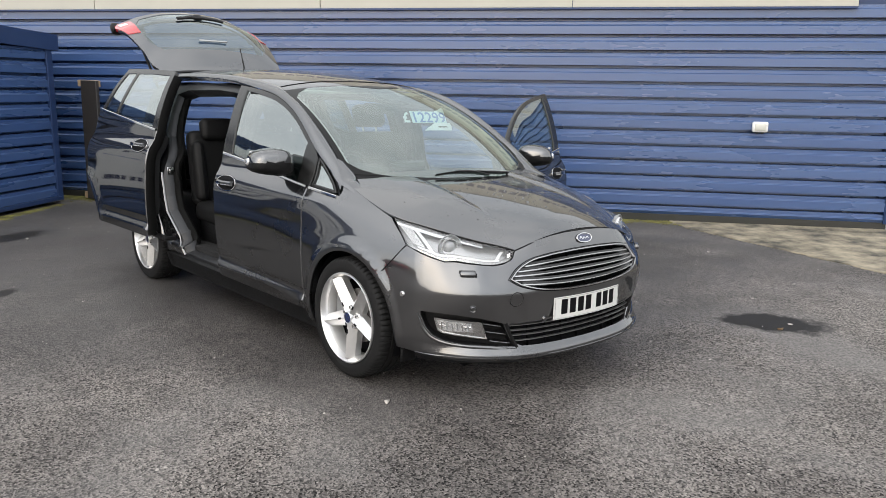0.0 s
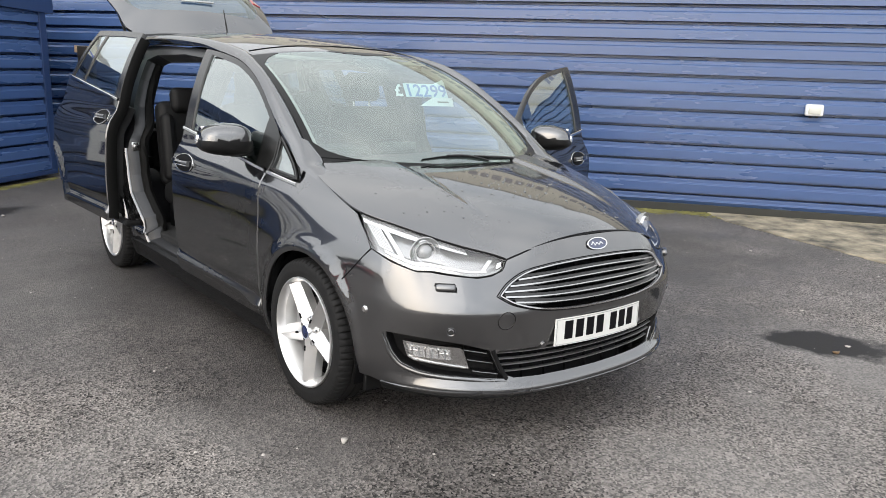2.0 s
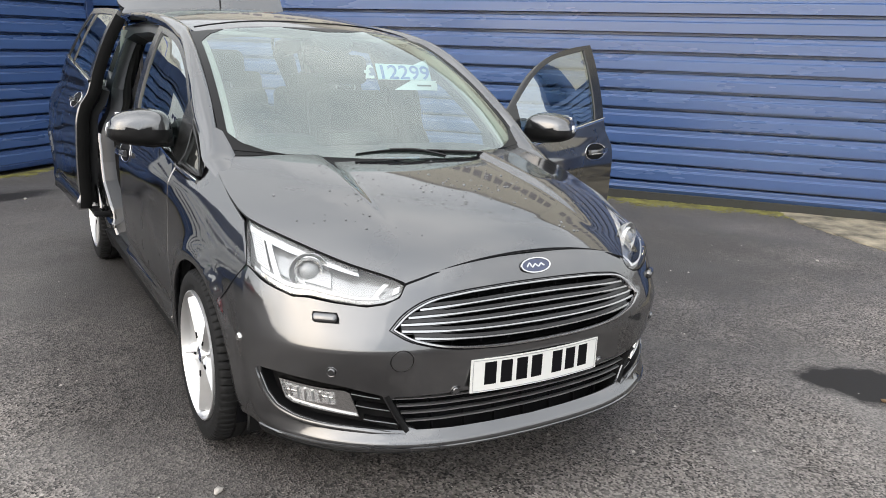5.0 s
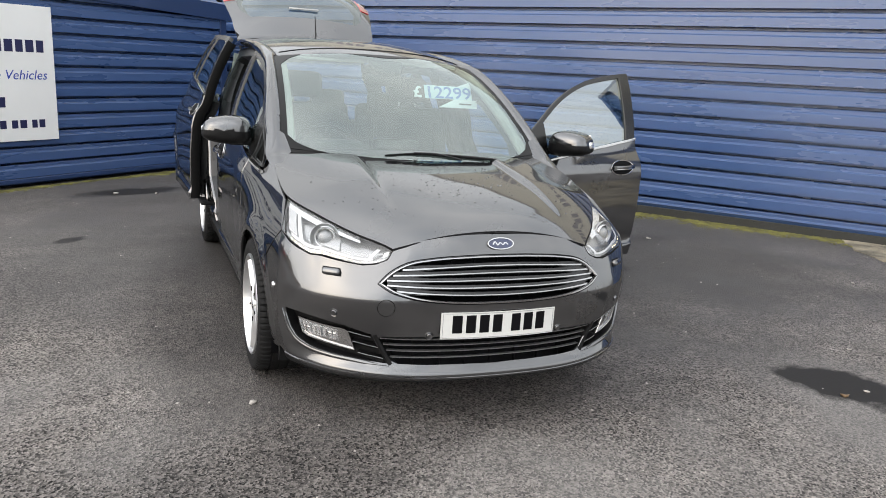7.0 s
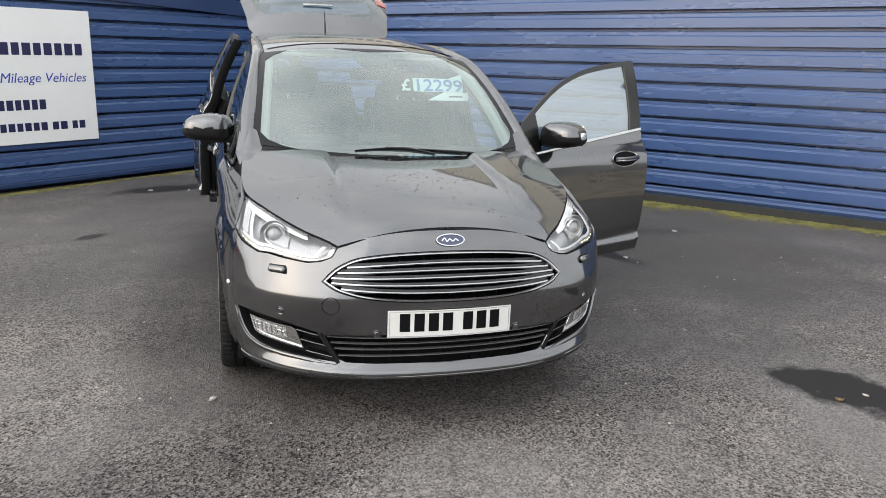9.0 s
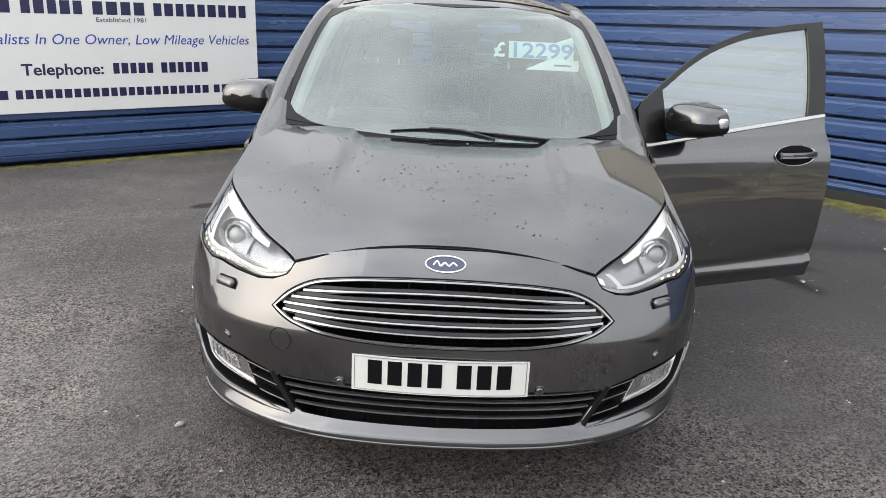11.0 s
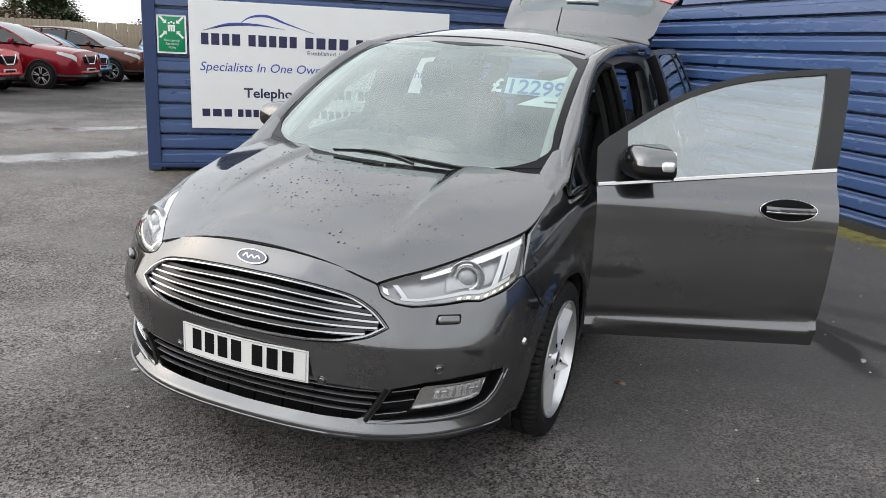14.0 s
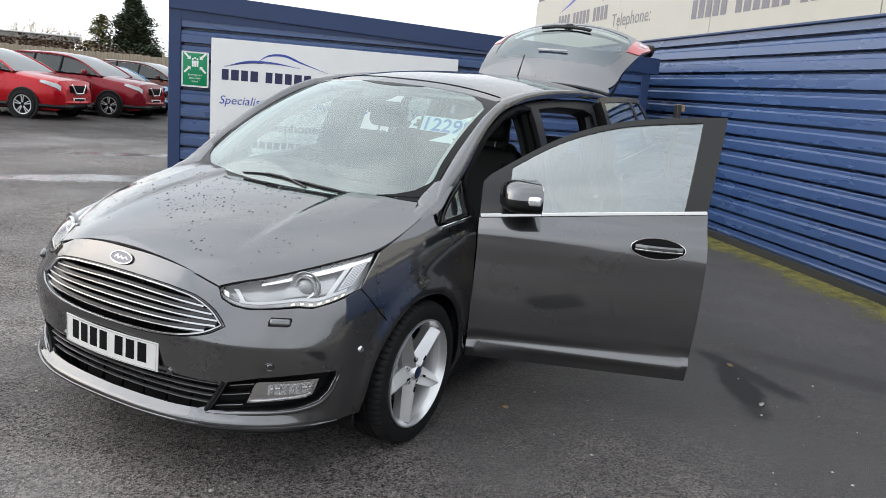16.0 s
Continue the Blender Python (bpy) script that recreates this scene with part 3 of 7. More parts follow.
def ground_mesh():
    wide = (-900, -400, -150, -80, -50, -36, -30, -24, -18, -14, -10, -8)
    xs = np.unique(np.r_[wide, np.linspace(-6, 6, 49), [-w for w in wide]])
    ys = np.unique(np.r_[wide, -6, -4, np.linspace(-3, 8, 45), [-w for w in wide[:-1]]])
    return grid_sheet(np.array([[(x, y, ground_z(x, y)) for y in ys] for x in xs]))


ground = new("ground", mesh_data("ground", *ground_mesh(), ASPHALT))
tagged(ground, "dark worn asphalt yard with damp patches and painted shade by the car", "ground", kind="structure")


def cladding(length, z0, z1, pitch, first, top=None, cols=2, depth=0.030):
    """Horizontally ribbed sheet: local x along, -y out of the wall. Dark undersides at first + k * pitch."""
    prof = [(0.0, z0)]
    z = first - pitch
    while z < z1:
        for d, h in ((-depth, 0.0), (-depth, pitch * 0.50), (-depth + 0.004, pitch * 0.53), (-0.012, pitch * 0.575), (-0.009, pitch * 0.60), (-0.009, pitch * 0.760), (-0.005, pitch * 0.795), (0.006, pitch * 0.828), (0.026, pitch * 0.835), (0.100, pitch * 0.840), (0.100, pitch - 0.003)):
            if z0 - 1e-6 <= z + h <= z1:
                prof.append((d, z + h))
        z += pitch
    prof.append((prof[-1][0], z1))
    P = []
    for i in range(cols + 1):
        x = length * i / cols
        lim = top(x) if top else z1
        P.append([(x, d, min(h, lim)) for d, h in prof])
    return grid_sheet(np.array(P))


def structure(name, data, mat, label, m=WALLS, category=""):
    me = mesh_data(name, *data[:2], mat)
    me.set_sharp_from_angle(angle=radians(25))
    ob = new(name, me)
    ob.matrix_world = m
    return tagged(ob, label, category or "wall", kind="structure")


BACK, B0, B1 = 5.75, -3.4, 14.6
wall = structure("wall_main", cladding(B1 - B0, 0.075, 2.52, 0.1805, 0.213), BLUE, "blue horizontally ribbed steel wall of the workshop", WALLS @ pose(BACK, B1, 0, 0, 0, -90))
structure("wall_main_core", rbox(0.3, B1 - B0 - 0.02, 3.6, 0, 1, (BACK + 0.27, (B0 + B1) / 2, 1.80)), BLUETRIM, "inner face of the workshop wall")
structure("wall_plinth", rbox(0.05, B1 - B0, 0.10, 0.006, 1, (BACK + 0.005, (B0 + B1) / 2, 0.035)), CONCRETE, "low stained concrete plinth under the cladding")
structure("wall_side", moved(cladding(9.0, 0.075, 3.6, 0.1805, 0.213), pose(BACK + 0.02, B0, 0)), BLUE, "blue ribbed side wall of the workshop")
structure("trim", rbox(0.09, 0.09, 3.5, 0.008, 2, (BACK + 0.005, B0 - 0.005, 1.82)), BLUETRIM, "blue folded steel corner trim", category="trim")
structure("roof", rbox(9.4, B1 - B0 + 0.3, 0.12, 0.02, 1, (BACK + 4.7, (B0 + B1) / 2, 3.68)), ROOFGREY, "grey flat workshop roof", category="roof")
structure("wall_far_end", rbox(9.0, 0.2, 3.6, 0, 1, (BACK + 4.6, B1 - 0.1, 1.8)), BLUETRIM, "plain far end wall of the workshop")

# the long cream fascia sign over the cladding
fascia = thing("fascia_sign", "long cream fascia sign with faded lettering above blue cladding", "sign", WALLS @ pose(BACK - 0.045, 0, 0))
for i, (b0, b1) in enumerate(((-2.82, 0.3), (0.306, 3.4), (3.406, 6.5), (6.506, 9.6), (9.606, 12.7), (12.706, 14.6))):
    part("panel", rbox(0.03, b1 - b0, 1.10, 0.004, 1, (0, (b0 + b1) / 2, 3.045)), CREAM, fascia)
part("drip_rail", rbox(0.06, 17.4, 0.025, 0.004, 1, (-0.005, 5.89, 2.482)), BLUETRIM, fascia, "thin blue drip rail")
def fascia_text(b, z):
    return Matrix.Translation((-0.018, b, z)) @ pose(0, 0, 0, 90, 0, -90)
for b, words, h, z, mt in ((12.9, ((4, 0.75), (5, 0.95), (4, 0.75)), 0.24, 2.93, FADED), (7.05, ((5, 0.95), (6, 1.15)), 0.24, 2.70, FADED), (4.65, ((3, 0.55), (22, 3.6)), 0.22, 2.70, FADED), (0.1, ((11, 2.2),), 0.22, 2.70, FADED)):
    for g in glyph_bars(words, h, 0.16):
        part("letter_bar", g, mt, fascia).matrix_local = fascia_text(b, z)
lettering("lettering", "Telephone:", 0.30, fascia_text(9.9, 2.78), FADED, fascia, width=1.55)
sw = cr([(12.9, 3.22), (12.3, 3.34), (11.7, 3.46), (11.0, 3.40), (10.4, 3.25)], 8)
part("logo_line", bar(np.stack([np.full(len(sw), -0.016), sw[:, 0], sw[:, 1]], 1), (-1, 0, 0), 0.05, 0.002, taper=0.3), SIGNBLUE, fascia, "faded blue sweeping line")

# shed with the dealer's sign
SH, S0, S1 = 6.80, -0.87, 5.06
def shed_top(x):
    return 2.40 - 0.043 * x
structure("shed_wall_front", moved(cladding(S1 - S0, 0.06, 2.40, 0.1722, 0.106, lambda x: shed_top(x) - 0.05, 40), pose(S0, SH, 0)), BLUE, "blue ribbed steel shed wall")
structure("shed_core", rbox(S1 - S0 - 0.26, 2.4, 2.08, 0, 1, ((S0 + S1) / 2, SH + 1.36, 1.04)), BLUETRIM, "plain inner face of the shed")
structure("shed_wall_side", moved(cladding(2.7, 0.06, 2.12, 0.1722, 0.106), WALLS.inverted() @ WALLS @ pose(S1, SH + 0.0, 0, 0, 0, 90)), BLUE, "blue ribbed end wall of the shed")
structure("shed_wall_left", moved(cladding(2.7, 0.06, 2.3, 0.1722, 0.106), pose(S0, SH + 2.7, 0, 0, 0, -90)), BLUE, "blue ribbed end wall of the shed")
def sloped_cap(x0, x1, y0, y1, zt, zb):
    V = []
    for x in (x0, x1):
        for y, z in ((y0, zb(x)), (y0, zt(x)), (y1, zt(x) + 0.02), (y1, zb(x))):
            V.append((x, y, z))
    return V, [(0, 4, 5, 1), (1, 5, 6, 2), (2, 6, 7, 3), (3, 7, 4, 0), (0, 1, 2, 3), (7, 6, 5, 4)]
structure("shed_roof", sloped_cap(S0 - 0.03, S1 + 0.14, SH - 0.075, SH + 2.8, lambda x: shed_top(x - S0), lambda x: shed_top(x - S0) - 0.20), BLUETRIM, "blue folded steel capping and roof of the shed", category="roof")
structure("trim", sloped_cap(S0, S1, SH - 0.045, SH - 0.001, lambda x: shed_top(x - S0) - 0.204, lambda x: 2.08 - 0.012 * (x - S0)), BLUETRIM, "blue wedge flashing under the capping", category="trim")
structure("trim", rbox(0.14, 0.16, 2.2, 0.006, 1, (S0 + 0.035, SH + 0.03, 1.12)), BLUETRIM, "blue folded steel corner trim of the shed", category="trim")
structure("trim", rbox(0.11, 0.12, 1.95, 0.006, 1, (S1 - 0.01, SH + 0.015, 1.02)), BLUETRIM, "blue folded steel corner trim of the shed", category="trim")
structure("trim", rbox(S1 - S0, 0.05, 0.05, 0.006, 1, ((S0 + S1) / 2, SH - 0.03, 0.075)), BLUETRIM, "blue steel drip flashing at the foot of the shed", category="trim")
# plain sheet added to close the gap between shed and workshop
structure("wall_gap", rbox(0.7, 0.1, 2.1, 0, 1, ((S1 + BACK) / 2, SH + 2.4, 1.05)), BLUETRIM, "plain blue sheet closing the gap behind the shed")

SIGN_B = SH - 0.052
sign = thing("dealer_sign", "large white dealer sign with blue lettering on the shed", "sign", WALLS @ pose(0, SIGN_B, 0))
part("panel", rbox(2.969, 0.02, 1.40, 0.003, 1, (1.0655, 0, 1.205)), SIGNWHITE, sign)
def sign_text(a, z, y=-0.0115):
    return Matrix.Translation((a, y, z)) @ pose(0, 0, 0, 90, 0, 0)
for a, words, h, z, gap, mt in (
    (-0.31, ((4, 0.45), (5, 0.57), (4, 0.53), (9, 1.03)), 0.125, 1.43, 0.06, NAVY),
    (0.98, ((5, 0.42), (6, 0.52)), 0.105, 0.862, 0.06, NAVY),
    (-0.32, ((3, 0.36), (22, 1.90), (2, 0.19), (2, 0.17)), 0.085, 0.640, 0.035, NAVY),
):
    for g in glyph_bars(words, h, gap):
        part("letter_bar", g, mt, sign).matrix_local = sign_text(a, z)
lettering("lettering", "Specialists In One Owner, Low Mileage Vehicles", 0.14, sign_text(-0.32, 1.148), SIGNBLUE, sign, width=2.77, shear=0.22)
lettering("lettering", "Telephone:", 0.15, sign_text(0.16, 0.862), NAVY, sign, width=0.74, bold=0.003)
lettering("lettering", "Established 1981", 0.062, sign_text(0.87, 1.362), NAVY, sign, width=0.48)
for pts, w, mt in (([(-0.27, 1.585), (0.0, 1.66), (0.32, 1.665), (0.62, 1.63)], 0.022, SIGNBLUE), ([(0.10, 1.655), (0.24, 1.745), (0.42, 1.765), (0.62, 1.70), (0.95, 1.60)], 0.026, SIGNBLUE), ([(-0.27, 1.58), (0.0, 1.645), (0.32, 1.655)], 0.012, NAVY)):
    c = cr(pts, 10)
    part("logo_line", bar(np.stack([c[:, 0], np.full(len(c), -0.0105), c[:, 1]], 1), (0, -1, 0), w, 0.0015, taper=0.35), mt, sign, "sweeping blue line")

# green safety sign
safety = thing("safety_sign", "green and white emergency assembly point sign on the shed", "sign", WALLS @ pose(-0.60, SIGN_B, 1.522))
part("panel", rbox(0.31, 0.006, 0.41, 0.012, 2), SIGNWHITE, safety)
part("field", rbox(0.285, 0.008, 0.385, 0.008, 2), GREEN, safety)
def disc(cx, cz, r, y=-0.0046, n=16, sq=1.0):
    return [(cx + r * math.cos(2 * math.pi * i / n), y, cz + sq * r * math.sin(2 * math.pi * i / n)) for i in range(n)], [tuple(range(n))]
def flat(points, y=-0.0046):
    return [(x, y, z) for x, z in points], [tuple(range(len(points)))]
for sx in (-1, 1):
    for sz in (-1, 1):
        cx, cz = sx * 0.085, 0.075 + sz * 0.075
        ax = [(cx - sx * 0.034, cz - sz * 0.034), (cx - sx * 0.034, cz + sz * 0.008), (cx - sx * 0.022, cz - sz * 0.006), (cx + sx * 0.030, cz + sz * 0.046), (cx + sx * 0.046, cz + sz * 0.030), (cx - sx * 0.006, cz - sz * 0.022), (cx + sx * 0.008, cz - sz * 0.034)]
        part("arrow", flat(ax if sx * sz > 0 else ax[::-1]), SIGNWHITE, safety)
for k, dx in enumerate((-0.026, 0.0, 0.026)):
    part("pictogram", join(disc(dx, 0.118 + 0.012 * (k == 1), 0.011), flat([(dx - 0.013, 0.10), (dx - 0.009, 0.03), (dx + 0.009, 0.03), (dx + 0.013, 0.10)])), SIGNWHITE, safety)
for i, word in enumerate(("Emergency", "Assembly", "Point")):
    lettering("lettering", word, 0.036, Matrix.Translation((0, -0.0046, -0.075 - 0.038 * i)) @ pose(0, 0, 0, 90), SIGNWHITE, safety, align="CENTER")

# small bulkhead lamp on the main wall
lamp = thing("bulkhead_lamp", "small white rectangular bulkhead lamp on the blue wall", "wall lamp", WALLS @ pose(BACK - 0.06, -1.91, 1.155))
part("casing", rbox(0.07, 0.175, 0.12, 0.022, 3), LAMPCASE, lamp)
part("diffuser", rbox(0.03, 0.125, 0.078, 0.012, 2, (-0.032, 0, 0.0)), material("lamp diffuser", (0.55, 0.55, 0.50), 0.25), lamp, "yellowed ribbed diffuser")
part("bracket", join(rbox(0.03, 0.03, 0.02, 0.004, 1, (0, 0.03, -0.068)), rbox(0.03, 0.03, 0.02, 0.004, 1, (0, -0.03, -0.068))), BLACK, lamp)

# dark board with timber battens behind the shed's end
board = thing("timber_panel", "tall dark brown board on timber battens standing by the shed", "panel", WALLS @ pose(5.42, SH - 0.30, 0, 0, -1.2, 72))
part("board", rbox(0.30, 0.05, 1.56, 0.006, 1, (0, 0, 0.80)), DARKBOARD, board)
for z in (0.06, 1.54):
    part("batten", rbox(0.36, 0.075, 0.085, 0.006, 1, (0.05, -0.03, z)), TIMBER, board, "pale sawn timber batten")

# moss and grit along the foot of the walls
def moss_strip(points, width, seed, n=1500, z=0.0):
    rnd = random.Random(seed)
    V, F = [], []
    for _ in range(n):
        i = rnd.randrange(len(points) - 1)
        t = rnd.random()
        x = points[i][0] + (points[i + 1][0] - points[i][0]) * t
        y = points[i][1] + (points[i + 1][1] - points[i][1]) * t
        lush = 0.55 + 0.5 * noise.noise((x * 0.9, y * 0.9, seed)) + 0.35 * noise.noise((x * 4.1, y * 4.1, seed + 3))
        if rnd.random() > lush:
            continue
        d = abs(rnd.gauss(0, 1)) * width * (0.35 + lush)
        x, y = x - d * 1.0, y
        r, h = rnd.uniform(0.006, 0.022), rnd.uniform(0.003, 0.014)
        k = len(V)
        a = rnd.uniform(0, 6.28)
        V.append((x, y, h))
        for j in range(5):
            q = a + j * 1.2566
            rr = r * rnd.uniform(0.6, 1.3)
            V.append((x + rr * math.cos(q), y + rr * math.sin(q), 0.0005))
        F += [(k, k + 1 + j, k + 1 + (j + 1) % 5) for j in range(5)]
    return V, F
ms = new("moss", mesh_data("moss", *moss_strip([(BACK - 0.03, b) for b in np.linspace(-3.2, 7.5, 40)], 0.15, 4, 24000), MOSS))
ms.matrix_world = WALLS
tagged(ms, "green moss and dirt along the foot of the blue wall", "moss", kind="stuff")
ms2 = new("moss", mesh_data("moss", *moss_strip([(0, -b) for b in np.linspace(-0.85, 5.0, 30)], 0.07, 6, 6000), MOSS))
ms2.matrix_world = WALLS @ pose(0, SH - 0.06, 0, 0, 0, 90)
tagged(ms2, "green moss along the foot of the shed", "moss", kind="stuff")
def apron_edge(seed):
    """Outline of the concrete apron in the walls' frame: straight along the wall, broken away towards the yard."""
    rnd = random.Random(seed)
    corner = [(BACK - 0.03, -0.95), (5.25, -1.12), (4.84, -1.42), (4.2, -1.90), (3.8, -2.20), (3.2, -2.62), (2.7, -3.3)]
    edge = []
    for (x0, y0), (x1, y1) in zip(corner, corner[1:]):
        for i in range(22):
            f = i / 22
            q = noise.noise((f * 4 + x0 * 3, seed, 0.5)) * 0.07 + rnd.uniform(-0.014, 0.014)
            edge.append((x0 + (x1 - x0) * f + q * 0.6, y0 + (y1 - y0) * f + q))
    return edge + [(2.9, -4.2), (BACK - 0.03, -4.2)]


def apron_skin(u, v):
    z = [0.012 + 0.004 * noise.noise((a * 3.0, b * 3.0, 0.0)) + 0.002 * noise.noise((a * 14.0, b * 14.0, 2.0)) for a, b in zip(np.ravel(u), np.ravel(v))]
    return np.stack([u, v, np.reshape(z, np.shape(u))], -1)


AV, AF, AN = panel(apron_skin, apron_edge(5), (), 0.07, (0, 0, 1), 0.014, 1, 0.03)
ap = tagged(new("concrete_patch", mesh_data("concrete_patch", AV, AF, SANDY, AN)), "worn sandy concrete apron at the foot of the blue wall", "concrete", kind="structure")
ap.matrix_world = WALLS


def litter(name, spots, size, mat, label, seed):
    rnd = random.Random(seed)
    for x, y in spots:
        n = 7
        a = rnd.uniform(0, 6.28)
        top = [(size * rnd.uniform(0.6, 1.2) * math.cos(a + i * 6.28 / n), 0.6 * size * rnd.uniform(0.6, 1.2) * math.sin(a + i * 6.28 / n), 0.004 + rnd.uniform(0, 0.35) * size) for i in range(n)]
        low = [(p[0] * 0.8, p[1] * 0.8, 0.0) for p in top]
        ob = new(name, mesh_data(name, top + low, [tuple(range(n)), tuple(range(n, 2 * n))[::-1]] + [(i, n + i, n + (i + 1) % n, (i + 1) % n) for i in range(n)], mat))
        ob.matrix_world = pose(x, y, ground_z(x, y), 0, 0, math.degrees(a))
        tagged(ob, label, name.replace("_", " "), "litter on the asphalt")
litter("pebble", [(-0.945, 0.487)], 0.026, SPECK, "small pale pebble on the asphalt", 1)
litter("leaf", [(1.07, 1.53), (1.87, -0.15), (1.94, 3.04)], 0.028, LEAF, "small brown fallen leaf on the asphalt", 2)
litter("chip", [(2.19, 2.46), (-1.2, 6.1), (-1.6, 6.15), (3.1, 3.2)], 0.03, SPECK, "pale chip of plastic on the asphalt", 3)
litter("chip", [(2.03, -0.14), (2.47, 0.36), (3.78, 1.49)], 0.018, SPECK, "pale chip of plastic on the asphalt", 7)
def grit(n, seed):
    rnd = random.Random(seed)
    V, F = [], []
    for _ in range(n):
        x, y, r = rnd.uniform(-5, 5), rnd.uniform(-2.5, 6.5), rnd.uniform(0.002, 0.006) * rnd.choice((1, 1, 1, 1.7))
        k = len(V)
        g = ground_z(x, y)
        V += [(x + r * math.cos(a), y + r * math.sin(a), g + 0.0004) for a in (0.3, 1.7, 3.5, 5.0)] + [(x, y, g + r * 0.8)]
        F += [(k + i, k + (i + 1) % 4, k + 4) for i in range(4)]
    return V, F
tagged(new("grit", mesh_data("grit", *grit(900, 5), SPECK)), "scattered pale grit on the asphalt", "grit", kind="stuff")

# ---- the grey people carrier: surfaces (x across, y from nose to tail, z up) ----
SY = np.array([0.45, 0.9, 1.3, 2.0, 3.0, 3.8, 4.4])
SZ = np.array([0.18, 0.30, 0.45, 0.60, 0.75, 0.90, 1.00, 1.15, 1.30, 1.45, 1.58])
ST = np.array([
    [0.800, 0.840, 0.850, 0.855, 0.855, 0.840, 0.74],
    [0.845, 0.885, 0.888, 0.890, 0.892, 0.885, 0.79],
    [0.862, 0.905, 0.898, 0.897, 0.900, 0.900, 0.81],
    [0.862, 0.910, 0.904, 0.906, 0.912, 0.908, 0.82],
    [0.838, 0.890, 0.896, 0.908, 0.914, 0.905, 0.82],
    [0.752, 0.828, 0.880, 0.900, 0.906, 0.898, 0.81],
    [0.680, 0.752, 0.824, 0.852, 0.858, 0.846, 0.78],
    [0.600, 0.670, 0.770, 0.816, 0.824, 0.806, 0.74],
    [0.540, 0.610, 0.705, 0.766, 0.776, 0.756, 0.69],
    [0.480, 0.550, 0.640, 0.702, 0.716, 0.696, 0.63],
    [0.430, 0.490, 0.575, 0.632, 0.650, 0.630, 0.57],
])
_cols = [curve1(SZ, ST[:, j]) for j in range(len(SY))]


def half_width(y, z):
    y, z = np.broadcast_arrays(np.asarray(y, float), np.asarray(z, float))
    c = np.stack([g(z) for g in _cols])
    d = np.gradient(c, SY, axis=0)
    yy = np.clip(y, SY[0], SY[-1])
    i = np.clip(np.searchsorted(SY, yy) - 1, 0, len(SY) - 2)
    take = lambda a, k: np.take_along_axis(a, k[None], 0)[0]
    h = SY[i + 1] - SY[i]
    t = (yy - SY[i]) / h
    return (2 * t**3 - 3 * t**2 + 1) * take(c, i) + (t**3 - 2 * t**2 + t) * h * take(d, i) + (3 * t**2 - 2 * t**3) * take(c, i + 1) + (t**3 - t**2) * h * take(d, i + 1)


def side_skin(y, z):
    """The flank, with its low crease and flared arches."""
    y, z = np.asarray(y, float), np.asarray(z, float)
    x = half_width(y, z)
    for yc in (0.91, 3.70):
        r = np.hypot(y - yc, z - 0.32)
        x = x + 0.014 * np.exp(-((r - 0.385) / 0.035) ** 2)
    run = np.clip((y - 1.30) / 0.05, 0, 1) * np.clip((3.3 - y) / 0.05, 0, 1)
    zc = 0.350 - 0.030 * np.clip(2.4 - y, 0, 1.05)
    x = x + 0.010 * run * (np.exp(-((z - zc) / 0.018) ** 2) - np.exp(-((z - zc - 0.046) / 0.028) ** 2))
    x = x + 0.007 / (1 + np.exp(-(z - 0.885 - 0.02 * (y - 1.3)) / 0.008)) * np.clip((y - 0.9) / 0.5, 0, 1) * np.clip((1.02 - z) / 0.05, 0, 1)
    return np.stack([x, y, z], -1)


def side_pt(y, z, d=0.0):
    p = side_skin(np.asarray(y, float), np.asarray(z, float))
    p[..., 0] += d
    return p


_pl = np.array([(0, 0), (0.2, 0.008), (0.38, 0.034), (0.52, 0.080), (0.64, 0.146), (0.74, 0.230), (0.81, 0.325), (0.85, 0.43), (0.873, 0.54), (0.886, 0.66), (0.892, 0.80), (0.895, 0.95)])
_ul = np.r_[0, np.cumsum(np.linalg.norm(np.diff(_pl, axis=0), axis=1))]
_px, _py = curve1(_ul, _pl[:, 0]), curve1(_ul, _pl[:, 1])
_setback = curve1([0.19, 0.215, 0.235, 0.250, 0.264, 0.292, 0.32, 0.37, 0.46, 0.53, 0.57, 0.60, 0.65, 0.72, 0.78, 0.84, 0.90], [0.10, 0.050, 0.010, 0.002, 0.008, 0.044, 0.050, 0.046, 0.030, 0.018, 0.015, 0.020, 0.034, 0.052, 0.074, 0.108, 0.165])


def nose(u, z):
    """The front skin: u runs round the plan from the middle to the wheel arch."""
    u, z = np.asarray(u, float), np.asarray(z, float)
    s = np.where(u < 0, -1.0, 1.0)
    a = np.abs(u)
    y = _py(a) + _setback(z) * np.clip(1.15 - a * 0.55, 0.3, 1)
    c = np.clip((a - 0.22) / 0.4, 0, 1)
    y = y + 0.22 * np.clip(z - 0.57, 0, 0.22) * c * c * (3 - 2 * c) * np.clip((1.0 - a) / 0.2, 0, 1)
    k = half_width(np.full_like(y, 0.5), z) / 0.866
    x = _px(a) * (1 + (k - 1) * np.clip(a / 0.6, 0, 1))
    t = np.clip((y - 0.34) / 0.22, 0, 1)
    t = t * t * (3 - 2 * t)
    x = x * (1 - t) + side_skin(y, z)[..., 0] * t
    return np.stack([x * s, y, z], -1)


def NOSE_OUT(p):
    return p - np.array([0.0, 1.3, 0.5])


_uu = np.linspace(0, _ul[-1], 600)


def nose_u(x, z):
    p = nose(_uu, np.full_like(_uu, z))
    return float(np.interp(x, p[:, 0], _uu)) if x < 0.80 else float(_uu[np.argmin(np.abs(p[:, 0] - x))])


def nose_uy(y, z):
    p = nose(_uu, np.full_like(_uu, z))
    return float(np.interp(y, p[:, 1], _uu))


